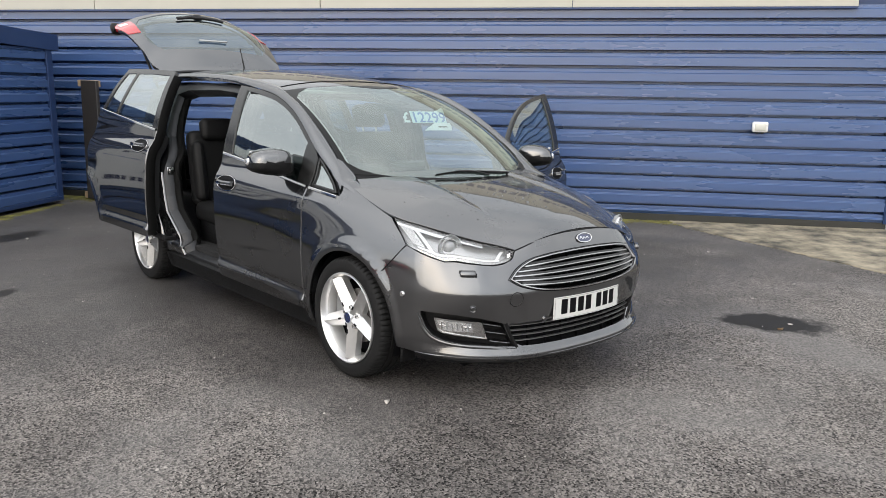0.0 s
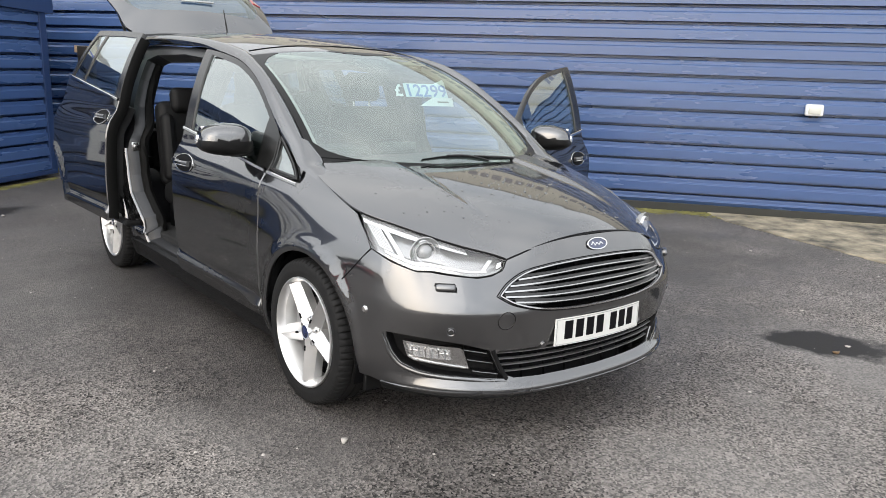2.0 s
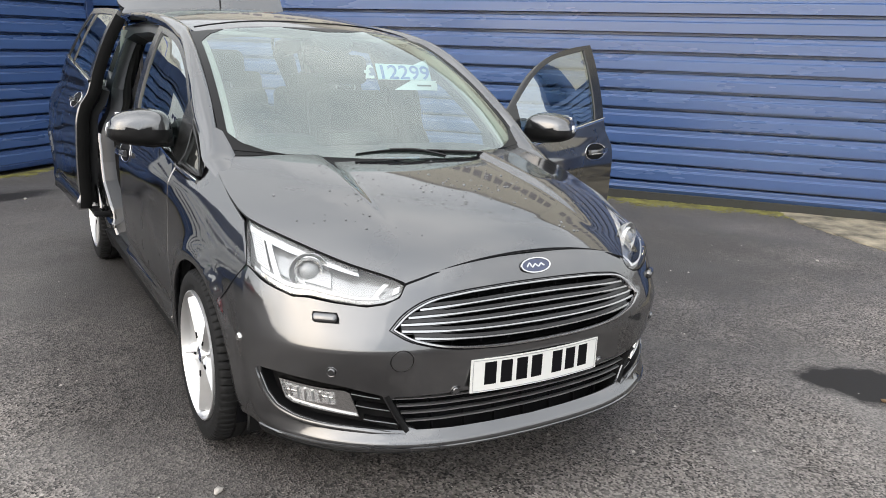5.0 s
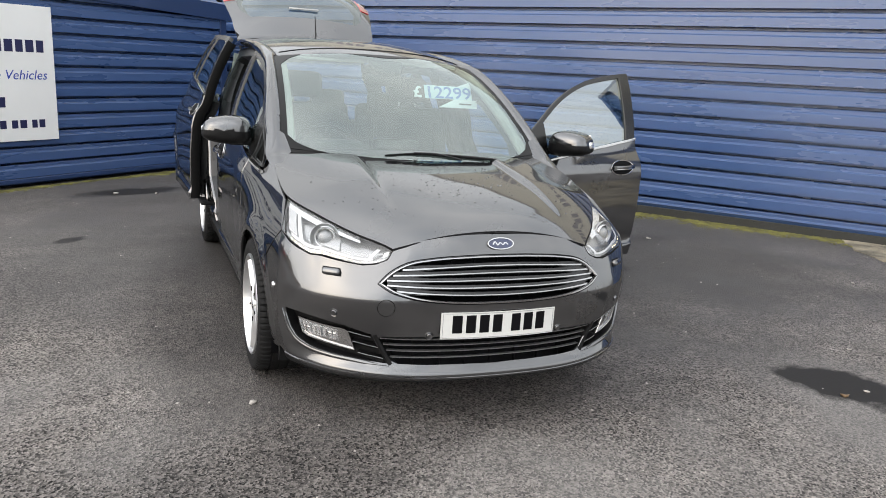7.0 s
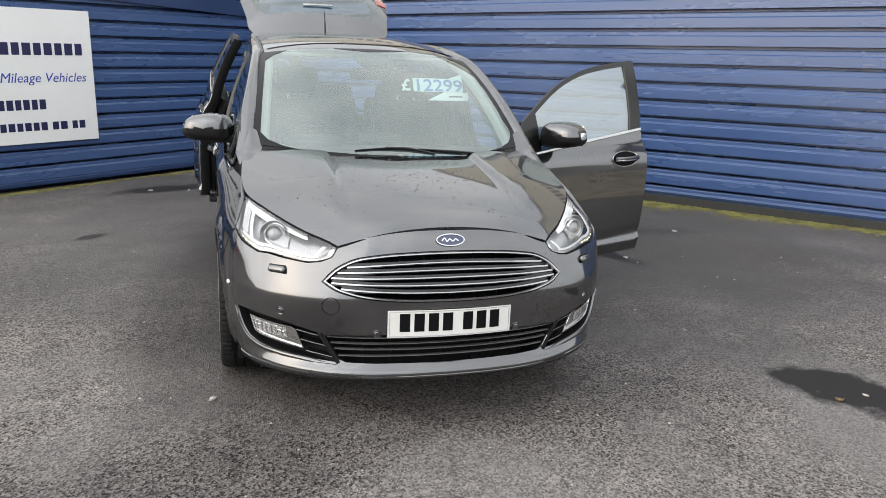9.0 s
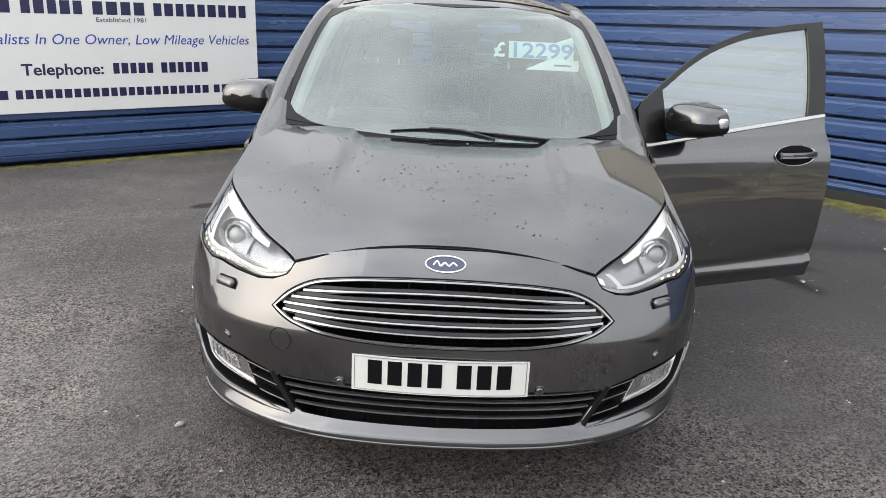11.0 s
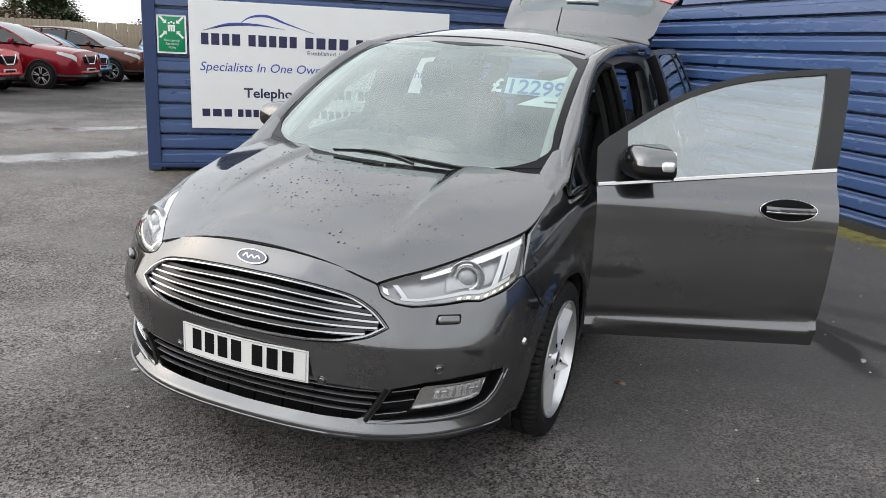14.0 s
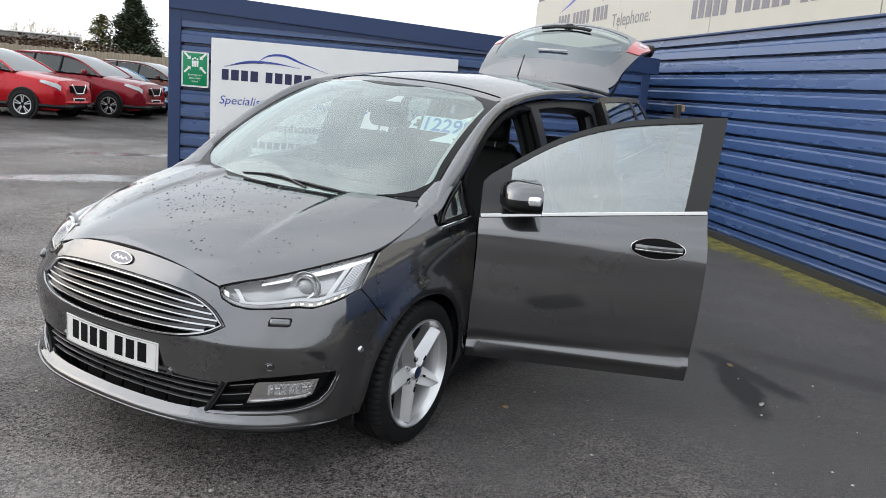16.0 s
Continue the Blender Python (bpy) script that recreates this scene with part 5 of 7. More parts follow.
# pillars and roof rails
for s in (1, -1):
    low = np.array([side_pt(y, float(_dlo(y))) for y in np.linspace(1.09, 4.15, 70)])
    e = windscreen_skin(np.ones(40), np.linspace(0, 1, 40))
    yr = np.linspace(2.06, 4.15, 40)
    e = np.vstack([e, np.stack([_rw(yr), yr, _re(yr)], 1)])
    tt = np.r_[0, np.cumsum(np.linalg.norm(np.diff(e, axis=0), axis=1))]
    tl = np.r_[0, np.cumsum(np.linalg.norm(np.diff(low, axis=0), axis=1))]
    q = np.linspace(0, 1, 90)
    A = np.stack([np.interp(q * tl[-1], tl, low[:, k]) for k in range(3)], 1)
    B = np.stack([np.interp(q * tt[-1], tt, e[:, k]) for k in range(3)], 1)
    n = np.cross(np.gradient(A, axis=0), B - A)
    n /= np.linalg.norm(n, axis=1)[:, None]
    n *= np.sign(n[:, :1] + 1e-9)
    P = np.stack([A * (1 - v) + B * v + n * 0.030 * (4 * v * (1 - v)) ** 0.8 for v in np.linspace(0, 1, 10)], 1)
    corner = [(1.0, 0.0), (1.0, 0.26), (0.985, 0.17), (0.955, 0.095), (0.90, 0.045), (0.80, 0.012), (0.70, 0.0)]
    part("cowl_corner", panel(offset(windscreen_skin, 0.004, (0, -1, 1)), corner, (), 0.05, (0, -1, 1), 0.01, s, 0.02), FRIT, car, "black corner of the scuttle")
    hy = np.array([0.93, 1.00, 1.06, 1.11])
    hx = np.array([0.735, 0.722, 0.702, 0.680])
    sunk = hood_skin(hx, hy) - (0, 0, 0.010)
    inner = cr(np.vstack([sunk, [(0.676, 1.165, 1.056), (0.688, 1.24, 1.106)]]), 6)
    outer = cr([(0.786, 0.92, 0.945), (0.793, 1.00, 0.970), (0.801, 1.07, 0.992), (0.806, 1.14, 1.018), (0.795, 1.215, 1.066), (0.780, 1.30, 1.122)], 6)
    n = np.linspace(0, 1, 10)[None, :, None]
    rise = np.clip(np.linspace(0, 1, len(inner)) * 2.2, 0, 1)[:, None, None]
    foot = inner[:, None] * (1 - n) + outer[:, None] * n + np.array([0.35, -0.25, 0.9]) * 0.021 * rise * (4 * n * (1 - n)) ** 0.7
    part("pillar_foot", mirror(grid_sheet(foot), s), PAINT, car)
    part("roof_pillar", mirror(grid_sheet(P, True), s), PAINT, car)
roof_half = np.vstack([[(x, 1.905 + 0.13 * (x / 0.61) ** 2) for x in np.linspace(0, 0.604, 12)], [(float(_rw(y)) - 0.004, y) for y in np.linspace(2.06, 4.12, 40)], [(0.40, 4.20), (0.2, 4.23), (0.0, 4.24)]])
part("roof", panel(roof_skin, both(roof_half), (), 0.05, (0, 0, 1), 0.02, 1, 0.03), PAINT, car)
sx = np.linspace(-0.585, 0.585, 30)
part("roof_seam", bar(roof_skin(sx, 2.035 + 0.10 * (sx / 0.61) ** 2) + (0, 0, 0.001), (0, 0, 1), 0.014, 0.0015), INK, car, "black seam behind the screen header")
part("headlining", panel(offset(roof_skin, -0.05, (0, 0, 1)), both(roof_half * (0.98, 1) + (0, 0.0)), (), 0.08, (0, 0, 1), 0.0, 1, 0.05), HEADLINER, car, "pale grey headlining")
part("antenna", tube(cr([(-0.02, 3.70, 1.645), (-0.018, 3.745, 1.745), (-0.015, 3.79, 1.84)], 4), [0.006] * 5 + [0.004] * 4), BLACK, car, "thin roof aerial")

# front wings, sills, quarters
wing = [(0.67, 0.885), (0.85, 0.937), (1.0, 0.982), (1.12, 1.020), (1.15, 1.026), (1.09, 0.947), (1.20, 0.955), (1.352, 0.968)]
wing = np.vstack([wing, cr([(1.352, 0.968), (1.358, 0.80), (1.350, 0.55), (1.345, 0.24)], 5)[1:], [(1.30, 0.215)], arch(0.91, -15, 133, 40), [(0.60, 0.655), (0.55, 0.71), (0.500, 0.772), (0.565, 0.818), (0.625, 0.855)]])
sill = [(1.26, 0.165), (3.32, 0.165), (3.34, 0.272), (1.28, 0.272)]
quarter = np.vstack([[(3.64, 1.19), (4.38, 1.16), (4.42, 0.62), (4.36, 0.30)], arch(3.70, 0, 172, 40), [(3.36, 0.40), (3.51, 0.58), (3.585, 0.76), (3.61, 0.90)]])
FRONT_AP = [(1.42, 0.33), (2.34, 0.33), (2.36, 1.0), (2.34, 1.47), (2.15, 1.465), (1.95, 1.415), (1.72, 1.325), (1.50, 1.19), (1.42, 1.12)]
REAR_AP = [(2.52, 0.30), (3.05, 0.30), (3.15, 0.455), (3.29, 0.587), (3.33, 0.70), (3.38, 0.965), (3.52, 1.163), (3.57, 1.337), (3.57, 1.47), (3.40, 1.505), (2.9, 1.515), (2.54, 1.495)]
frame_out = np.vstack([[(1.36, 0.20), (3.34, 0.20), (3.42, 0.50), (3.56, 0.74), (3.58, 1.08), (4.2, 1.14), (4.25, 1.44)], [(y, float(_dlo(y)) + 0.004) for y in np.linspace(4.1, 1.40, 40)]])
REAR_Q = [(3.70, 1.20), (4.14, 1.24), (4.10, 1.42), (3.66, 1.49)]
for s in (1, -1):
    wob = part("wing", panel(side_skin, wing, (), 0.03, (1, 0, 0), 0.02, s, 0.014), PAINT, car)
    part("sill", panel(offset(side_skin, -0.012, (1, 0, 0)), sill, (), 0.05, (1, 0, 0), 0.06, s, 0.05), BLACK, car, "black sill")
    part("quarter_panel", panel(side_skin, quarter, (), 0.04, (1, 0, 0), 0.02, s, 0.02), PAINT, car)
    part("side_frame", panel(offset(side_skin, -0.045, (1, 0, 0)), frame_out, (FRONT_AP, REAR_AP, REAR_Q), 0.05, (1, 0, 0), 0.10, s, 0.04), APERTURE, car, "door frame and pillars")
    for ap, inset, thick in ((FRONT_AP, -0.082, 0.036), (REAR_AP, -0.145, 0.030)):
        lo = densify(ap, 0.04)
        if ap is FRONT_AP:
            part("door_seal", tube(side_pt(lo[:, 0], lo[:, 1], -0.034) * (s, 1, 1), 0.020, 8, True), SEAL, car)
        part("inner_seal", tube(side_pt(lo[:, 0], lo[:, 1], inset) * (s, 1, 1), thick, 8, True), SEAL, car, "black inner door seal")
    jamb = [(3.07, 0.285), (3.165, 0.45), (3.305, 0.58), (3.345, 0.70), (3.385, 0.88), (3.590, 0.88), (3.59, 0.80), (3.555, 0.70), (3.44, 0.44), (3.365, 0.285)]
    part("jamb", panel(offset(side_skin, -0.030, (1, 0, 0)), jamb, (), 0.03, (1, 0, 0), 0.02, s, 0.02), PAINT, car, "painted rear door jamb")
    part("latch", mirror(join(rbox(0.055, 0.014, 0.060, 0.006, 2, (0.825, 3.358, 0.885)), rbox(0.030, 0.030, 0.028, 0.006, 2, (0.825, 3.352, 0.885))), s), SATIN, car, "bright door latch")
    y, z = np.array([0.500, 0.55, 0.60, 0.663]), np.array([0.772, 0.71, 0.655, 0.587])
    part("shut_line", bar(side_pt(y, z, 0.0008) * (s, 1, 1), (s, -0.2, 0.1), 0.006, 0.001), INK, wob)
    tri = np.array([(1.125, 0.962), (1.335, 0.983), (1.342, 1.125)])
    part("corner_window", panel(offset(side_skin, -0.004, (1, 0, 0)), tri, (), 0.05, (1, 0, 0), 0.0, s, 0.03), SIDEGLASS, wob, "small triangular side window")
    lo = densify(tri, 0.03)
    q = side_pt(lo[:, 0], lo[:, 1], 0.0) * (s, 1, 1)
    part("window_frame", bar(q, (s, 0, 0.2), 0.018, 0.006, closed=True, sink=0.01), FRAMEBLACK, wob)
    y = np.linspace(1.10, 1.345, 10)
    part("belt_strip", bar(side_pt(y, belt(y) + 0.001, 0.004) * (s, 1, 1), (s, 0, 0.1), 0.017, 0.007, sink=0.006), CHROME, wob, "chrome belt strip")
    part("wheel_liner", mirror(([(0.62 + 0.24 * k, 0.91 + 0.37 * math.cos(radians(a)), ARCH_Z + 0.37 * math.sin(radians(a))) for k in (0, 1) for a in range(-20, 201, 10)], [(i, i + 1, 24 + i - 1 + 1, 23 + i) for i in range(22)]), s), INK, car)
    part("wheel_liner", mirror(([(0.60 + 0.26 * k, 3.70 + 0.37 * math.cos(radians(a)), ARCH_Z + 0.37 * math.sin(radians(a))) for k in (0, 1) for a in range(-20, 201, 10)], [(i, i + 1, 24 + i, 23 + i) for i in range(22)]), s), INK, car)


# doors
def handle_set(door, y, z, s, span=0.225):
    ell = np.array([(y + span * 0.56 * math.cos(a), z + 0.048 * math.sin(a)) for a in np.linspace(0, 2 * math.pi, 30, endpoint=False)])
    # no recess is cut: a black sheet on the skin paints its shade
    part("handle_shade", panel(offset(side_skin, 0.0015, (1, 0, 0)), ell, (), 0.03, (1, 0, 0), 0.0, s), INK, door, "flat black patch for the shade behind the handle")
    q = side_pt(ell[:, 0], ell[:, 1], 0.001) * (s, 1, 1)
    part("handle_rim", bar(q, (s, 0, 0), 0.006, 0.004, closed=True), CHROME, door, "thin chrome ring")
    yy = np.linspace(y - span * 0.48, y + span * 0.48, 12)
    q = side_pt(yy, np.full(12, z + 0.004), 0.0)
    q[:, 0] += 0.012 + 0.022 * np.sin(np.linspace(0.25, math.pi - 0.25, 12))
    part("door_handle", bar(q * (s, 1, 1), (s, 0, 0), 0.030, 0.012, sink=0.006, round_=0.5), PAINT, door, "body-coloured pull handle")
    part("handle_bezel", bar((q + (0.0125, 0, -0.008)) * (s, 1, 1), (s, 0, 0), 0.005, 0.002), CHROME, door)


def door_mirror(door, s):
    c = np.array([0.938, 1.640 if s < 0 else 1.585, 1.092])
    sweep = Matrix.Translation(Vector(c)) @ Matrix.Rotation(radians(13), 4, "Z") @ Matrix.Translation(-Vector(c))
    n, k = 28, 14
    V = []
    for i in range(k + 1):
        t = math.pi * i / k
        for j in range(n):
            a = 2 * math.pi * j / n
            d = np.array([math.sin(t) * math.cos(a), -math.cos(t), math.sin(t) * math.sin(a)])
            e = np.sign(d) * np.abs(d) ** 0.60
            v = e * (0.128, 0.120, 0.077)
            v[1] = min(v[1], 0.050)
            v[0] *= 1 - 0.10 * e[2]
            v[2] *= 1 - 0.20 * max(e[0], 0)
            V.append(c + v)
    F = [(i * n + j, i * n + (j + 1) % n, (i + 1) * n + (j + 1) % n, (i + 1) * n + j) for i in range(k) for j in range(n)]
    V = np.array(V)
    up = [f for f in F if V[list(f)].mean(0)[2] > c[2] + 0.004]
    dn = [f for f in F if V[list(f)].mean(0)[2] <= c[2] + 0.004]
    V = np.array(moved((V, []), sweep)[0])
    part("mirror_cap", mirror(trimmed(V, up), s), PAINT, door, "body-coloured mirror cap")
    part("mirror_base", mirror(trimmed(c + (V - c) * 0.995, dn), s), BLACK, door, "black mirror underside")
    part("mirror_foot", mirror(rbox(0.16, 0.06, 0.045, 0.015, 2, (0.860, c[1] - 0.04, 1.035)), s), BLACK, door)
    part("mirror_glass", mirror(moved(rbox(0.19, 0.004, 0.12, 0.002, 1, (c[0] + 0.007, c[1] + 0.0515, c[2] - 0.003)), sweep), s), CHROME, door, "mirror glass")
    part("mirror_indicator", mirror(moved(rbox(0.036, 0.066, 0.046, 0.016, 4, (c[0] + 0.117, c[1] + 0.010, c[2] - 0.002)), sweep), s), REFLECTOR, door, "clear indicator lens")


DOOR_LOW = np.vstack([cr([(1.360, 0.270), (1.366, 0.55), (1.372, 0.80), (1.368, 0.962)], 5), [(2.00, 1.033), (2.430, 1.079)], cr([(2.430, 1.079), (2.440, 0.85), (2.438, 0.6), (2.425, 0.270)], 5)[1:]])
DOOR_TOP = np.vstack([[(1.368, 0.966), (2.428, 1.083), (2.455, 1.30), (2.490, 1.528)], [(y, float(_dlo(y)) - 0.004) for y in np.linspace(2.45, 1.40, 30)], [(1.368, 1.13)]])
DOOR_WIN = np.vstack([[(1.50, 0.993), (2.325, 1.083), (2.352, 1.30), (2.380, 1.497)], [(y, float(_dlo(y)) - 0.030) for y in np.linspace(2.33, 1.50, 24)]])


def front_door(s, swing):
    door = part("front_door", panel(side_skin, DOOR_LOW, (), 0.035, (1, 0, 0), 0.035, s, 0.02), PAINT, car, "front door swung wide open" if swing else "closed front door")
    part("window_frame", panel(offset(side_skin, -0.004, (1, 0, 0)), DOOR_TOP, (DOOR_WIN,), 0.05, (1, 0, 0), 0.03, s, 0.025), FRAMEBLACK, door, "black window frame")
    part("window", panel(offset(side_skin, -0.012, (1, 0, 0)), DOOR_WIN, (), 0.07, (1, 0, 0), 0.0, s, 0.04), SIDEGLASS, door, "tinted side window")
    y = np.linspace(1.374, 2.424, 24)
    part("belt_strip", bar(side_pt(y, belt(y) + 0.002, 0.003) * (s, 1, 1), (s, 0, 0.1), 0.018, 0.007, sink=0.006), CHROME, door, "chrome belt strip")
    handle_set(door, 2.270 if s < 0 else 2.215, 0.905, s)
    door_mirror(door, s)
    inner = np.vstack([DOOR_LOW[:1] + (0.02, 0.02), [(1.40, 0.97), (2.38, 1.06), (2.38, 0.32)]])
    part("inner_panel", panel(offset(side_skin, -0.085, (1, 0, 0)), inner, (), 0.08, (1, 0, 0), 0.05, s, 0.05), INTERIOR, door, "dark inner door panel")
    if swing:
        hx, hy = s * 0.902, 1.387
        door.matrix_local = Matrix.Translation((hx, hy, 1.0)) @ Matrix.Rotation(radians(-s * swing), 4, "Z") @ Matrix.Rotation(radians(1.0), 4, "X") @ Matrix.Translation((-hx, -hy, -1.0))
    return door


front_door(-1, 0)
front_door(1, 68.0)

SLIDE_LOW = np.vstack([cr([(2.436, 0.295), (2.452, 0.60), (2.454, 0.85), (2.446, 1.082)], 5), [(3.0, 1.142), (3.63, 1.210)], cr([(3.63, 1.210), (3.625, 1.05), (3.60, 0.90), (3.575, 0.76), (3.50, 0.58), (3.40, 0.42), (3.33, 0.320)], 5)[1:], [(3.28, 0.302)]])
SLIDE_TOP = np.vstack([[(2.446, 1.087), (3.625, 1.214), (3.53, 1.40), (3.42, 1.562)], [(y, float(_dlo(y)) - 0.001) for y in np.linspace(3.35, 2.51, 20)]])
SLIDE_WIN = [(2.53, 1.108), (3.26, 1.188), (3.17, 1.520), (2.9, 1.518), (2.57, 1.502)]
SLIDE_WIN2 = [(3.295, 1.192), (3.56, 1.220), (3.48, 1.38), (3.39, 1.522), (3.205, 1.522)]


def sliding_door(s, back, out, lift=0.045):
    door = part("sliding_door", panel(side_skin, SLIDE_LOW, (), 0.035, (1, 0, 0), 0.05, s, 0.02), PAINT, car, "rear sliding door slid open along the flank")
    part("window_frame", panel(offset(side_skin, -0.004, (1, 0, 0)), SLIDE_TOP, (SLIDE_WIN, SLIDE_WIN2), 0.05, (1, 0, 0), 0.03, s, 0.025), FRAMEBLACK, door, "black window frame")
    for w in (SLIDE_WIN, SLIDE_WIN2):
        part("window", panel(offset(side_skin, -0.010, (1, 0, 0)), w, (), 0.07, (1, 0, 0), 0.0, s, 0.04), SIDEGLASS, door, "tinted side window")
    y = np.linspace(2.452, 3.62, 24)
    part("belt_strip", bar(side_pt(y, belt(y) + 0.002, 0.003) * (s, 1, 1), (s, 0, 0.1), 0.018, 0.007, sink=0.006), CHROME, door, "chrome belt strip")
    handle_set(door, 2.63, 0.965, s)
    edge = [(2.50, 0.33), (2.50, 1.06), (3.56, 1.17), (3.52, 0.86), (3.25, 0.35)]
    part("inner_panel", panel(offset(side_skin, -0.085, (1, 0, 0)), edge, (), 0.08, (1, 0, 0), 0.05, s, 0.05), INTERIOR, door, "dark inner door panel")
    zz = np.linspace(0.31, 1.49, 18)
    q = side_pt(np.interp(zz, [0.3, 0.6, 0.85, 1.08, 1.5], [2.436, 2.452, 2.454, 2.446, 2.505]) - 0.002, zz, -0.040) * (s, 1, 1)
    part("door_seal", bar(q, (0, -1, 0), 0.066, 0.012, round_=0.5), SEAL, door, "black rubber edge seal")
    part("roller_arm", mirror(join(rbox(0.05, 0.20, 0.028, 0.008, 2, (0.80, 2.40, 0.30)), rbox(0.10, 0.05, 0.03, 0.008, 2, (0.78, 2.30, 0.30))), s), BLACK, door, "black roller arm")
    slid = Matrix.Translation((s * (out + 0.06), back, lift)) @ Matrix.Rotation(radians(-4.0 * s), 4, "Y")
    mid = Matrix.Translation((s * 1.02, 3.95, 0.8))
    door.matrix_local = mid @ Matrix.Rotation(radians(-2.5 * s), 4, "Z") @ mid.inverted() @ slid
    return door


sliding_door(-1, 0.91, 0.125)
sliding_door(1, 0.95, 0.125, 0.0)

# headlamps
top_y = np.linspace(0.146, 0.668, 40)
lamp_top = np.stack([_hw(top_y), top_y, _he(top_y) - 0.004], 1)
lamp_bot = cr(lamp_low, 7)
_tl = np.linspace(0, 1, len(lamp_top))
_tb = np.r_[0, np.cumsum(np.linalg.norm(np.diff(lamp_bot, axis=0), axis=1))]
_tb = _tb / _tb[-1]


def lamp_skin(t, v, d=0.0):
    t, v = np.asarray(t, float), np.asarray(v, float)
    A = np.stack([np.interp(t, _tl, lamp_top[:, k]) for k in range(3)], -1)
    B = np.stack([np.interp(t, _tb, lamp_bot[:, k]) for k in range(3)], -1)
    n = np.array([0.45, -0.85, 0.25])
    b = (0.028 * 4 * v * (1 - v) * np.clip(t * 3, 0, 1) * np.clip((1.02 - t) * 4, 0, 1))[..., None]
    return A * (1 - v[..., None]) + B * v[..., None] + n * b + n * d


def lamp_patch(t0, t1, v0, v1, d, nt=24, nv=8, s=1, skew=0.0):
    T, W = np.meshgrid(np.linspace(t0, t1, nt), np.linspace(v0, v1, nv), indexing="ij")
    return mirror(grid_sheet(lamp_skin(np.clip(T + skew * (W - v0), 0, 1), W, d), True), s)


for s in (1, -1):
    hl = part("headlamp", lamp_patch(0.02, 0.99, 0.02, 0.98, -0.055, 40, 14, s), LAMPDARK, car, "swept-back clear headlamp with daytime lights")
    part("lens", lamp_patch(0.0, 1.0, 0.0, 1.0, 0.0, 50, 14, s), LENS, hl, "clear polycarbonate lens")
    rim_ = np.vstack([lamp_top, lamp_bot[::-1]])
    part("seal", bar(rim_ * (s, 1, 1), np.array([0.45 * s, -0.85, 0.25]), 0.0040, 0.001, closed=True, sink=0.05), SEAL, hl)
    part("upper_band", lamp_patch(0.24, 0.985, 0.03, 0.24, -0.018, 40, 4, s), REFLECTOR, hl, "bright upper band")
    part("light_guide", lamp_patch(0.17, 0.86, 0.785, 0.862, -0.013, 40, 4, s), LAMPWHITE, hl, "white light guide")
    part("lower_band", lamp_patch(0.05, 0.93, 0.885, 0.985, -0.018, 40, 3, s), LAMPBRIGHT, hl)
    for i in range(7):
        t = 0.50 + 0.055 * i
        part("running_lamp", lamp_patch(t, t + 0.022, 0.915, 0.955, -0.010, 3, 3, s), DAYLAMP, hl, "lit yellowish running lamp")
    part("indicator", lamp_patch(0.785, 0.830, 0.22, 0.80, -0.012, 5, 10, s, -0.14), LAMPWHITE, hl, "white indicator blade")
    part("outer_reflector", lamp_patch(0.850, 0.965, 0.20, 0.76, -0.014, 5, 10, s, -0.12), LAMPWHITE, hl, "fluted side reflector")
    for i in range(12):
        v = 0.22 + 0.043 * i
        part("fluting", lamp_patch(0.858 - 0.12 * (v - 0.2), 0.958 - 0.12 * (v - 0.2), v, v + 0.026, -0.0125, 6, 2, s), LAMPBRIGHT, hl)
    c = lamp_skin(np.array([0.54]), np.array([0.50]), -0.036)[0]
    m = pose(c[0], c[1], c[2]) @ pose(0, 0, 0, 0, 0, 18)
    part("projector_ring", mirror(moved(revolve([(0.034, 0.03), (0.043, 0.022), (0.046, 0.012), (0.041, 0.002), (0.036, 0.004), (0.034, 0.03)], 36, "y"), m @ pose(0, -0.012, 0)), s), REFLECTOR, hl, "bright projector ring")
    part("projector", mirror(moved(revolve([(0.0, -0.016), (0.012, -0.014), (0.022, -0.009), (0.030, 0.0), (0.034, 0.02)], 32, "y"), m @ pose(0, -0.004, 0)), s), material("projector lens", (0.26, 0.27, 0.28), 0.05, 0.0, coat=1.0) if s > 0 else bpy.data.materials["projector lens"], hl, "dark glass projector lens")
    part("reflector", lamp_patch(0.40, 0.72, 0.22, 0.74, -0.046, 14, 8, s, 0.04), LAMPBRIGHT, hl, "bright reflector round the projector")
    part("inner_blade", lamp_patch(0.090, 0.120, 0.34, 0.86, -0.014, 5, 10, s, 0.19), LAMPWHITE, hl, "slanting white light guide")
    part("inner_slash", lamp_patch(0.035, 0.075, 0.55, 0.80, -0.014, 5, 6, s, 0.10), REFLECTOR, hl, "bright slash at the lamp's tip")
    part("bowl", mirror(moved(revolve([(0.046, 0.026), (0.060, 0.006), (0.062, 0.010), (0.050, 0.034)], 36, "y"), m @ pose(0, -0.012, 0)), s), LAMPGREY, hl, "grey reflector bowl")

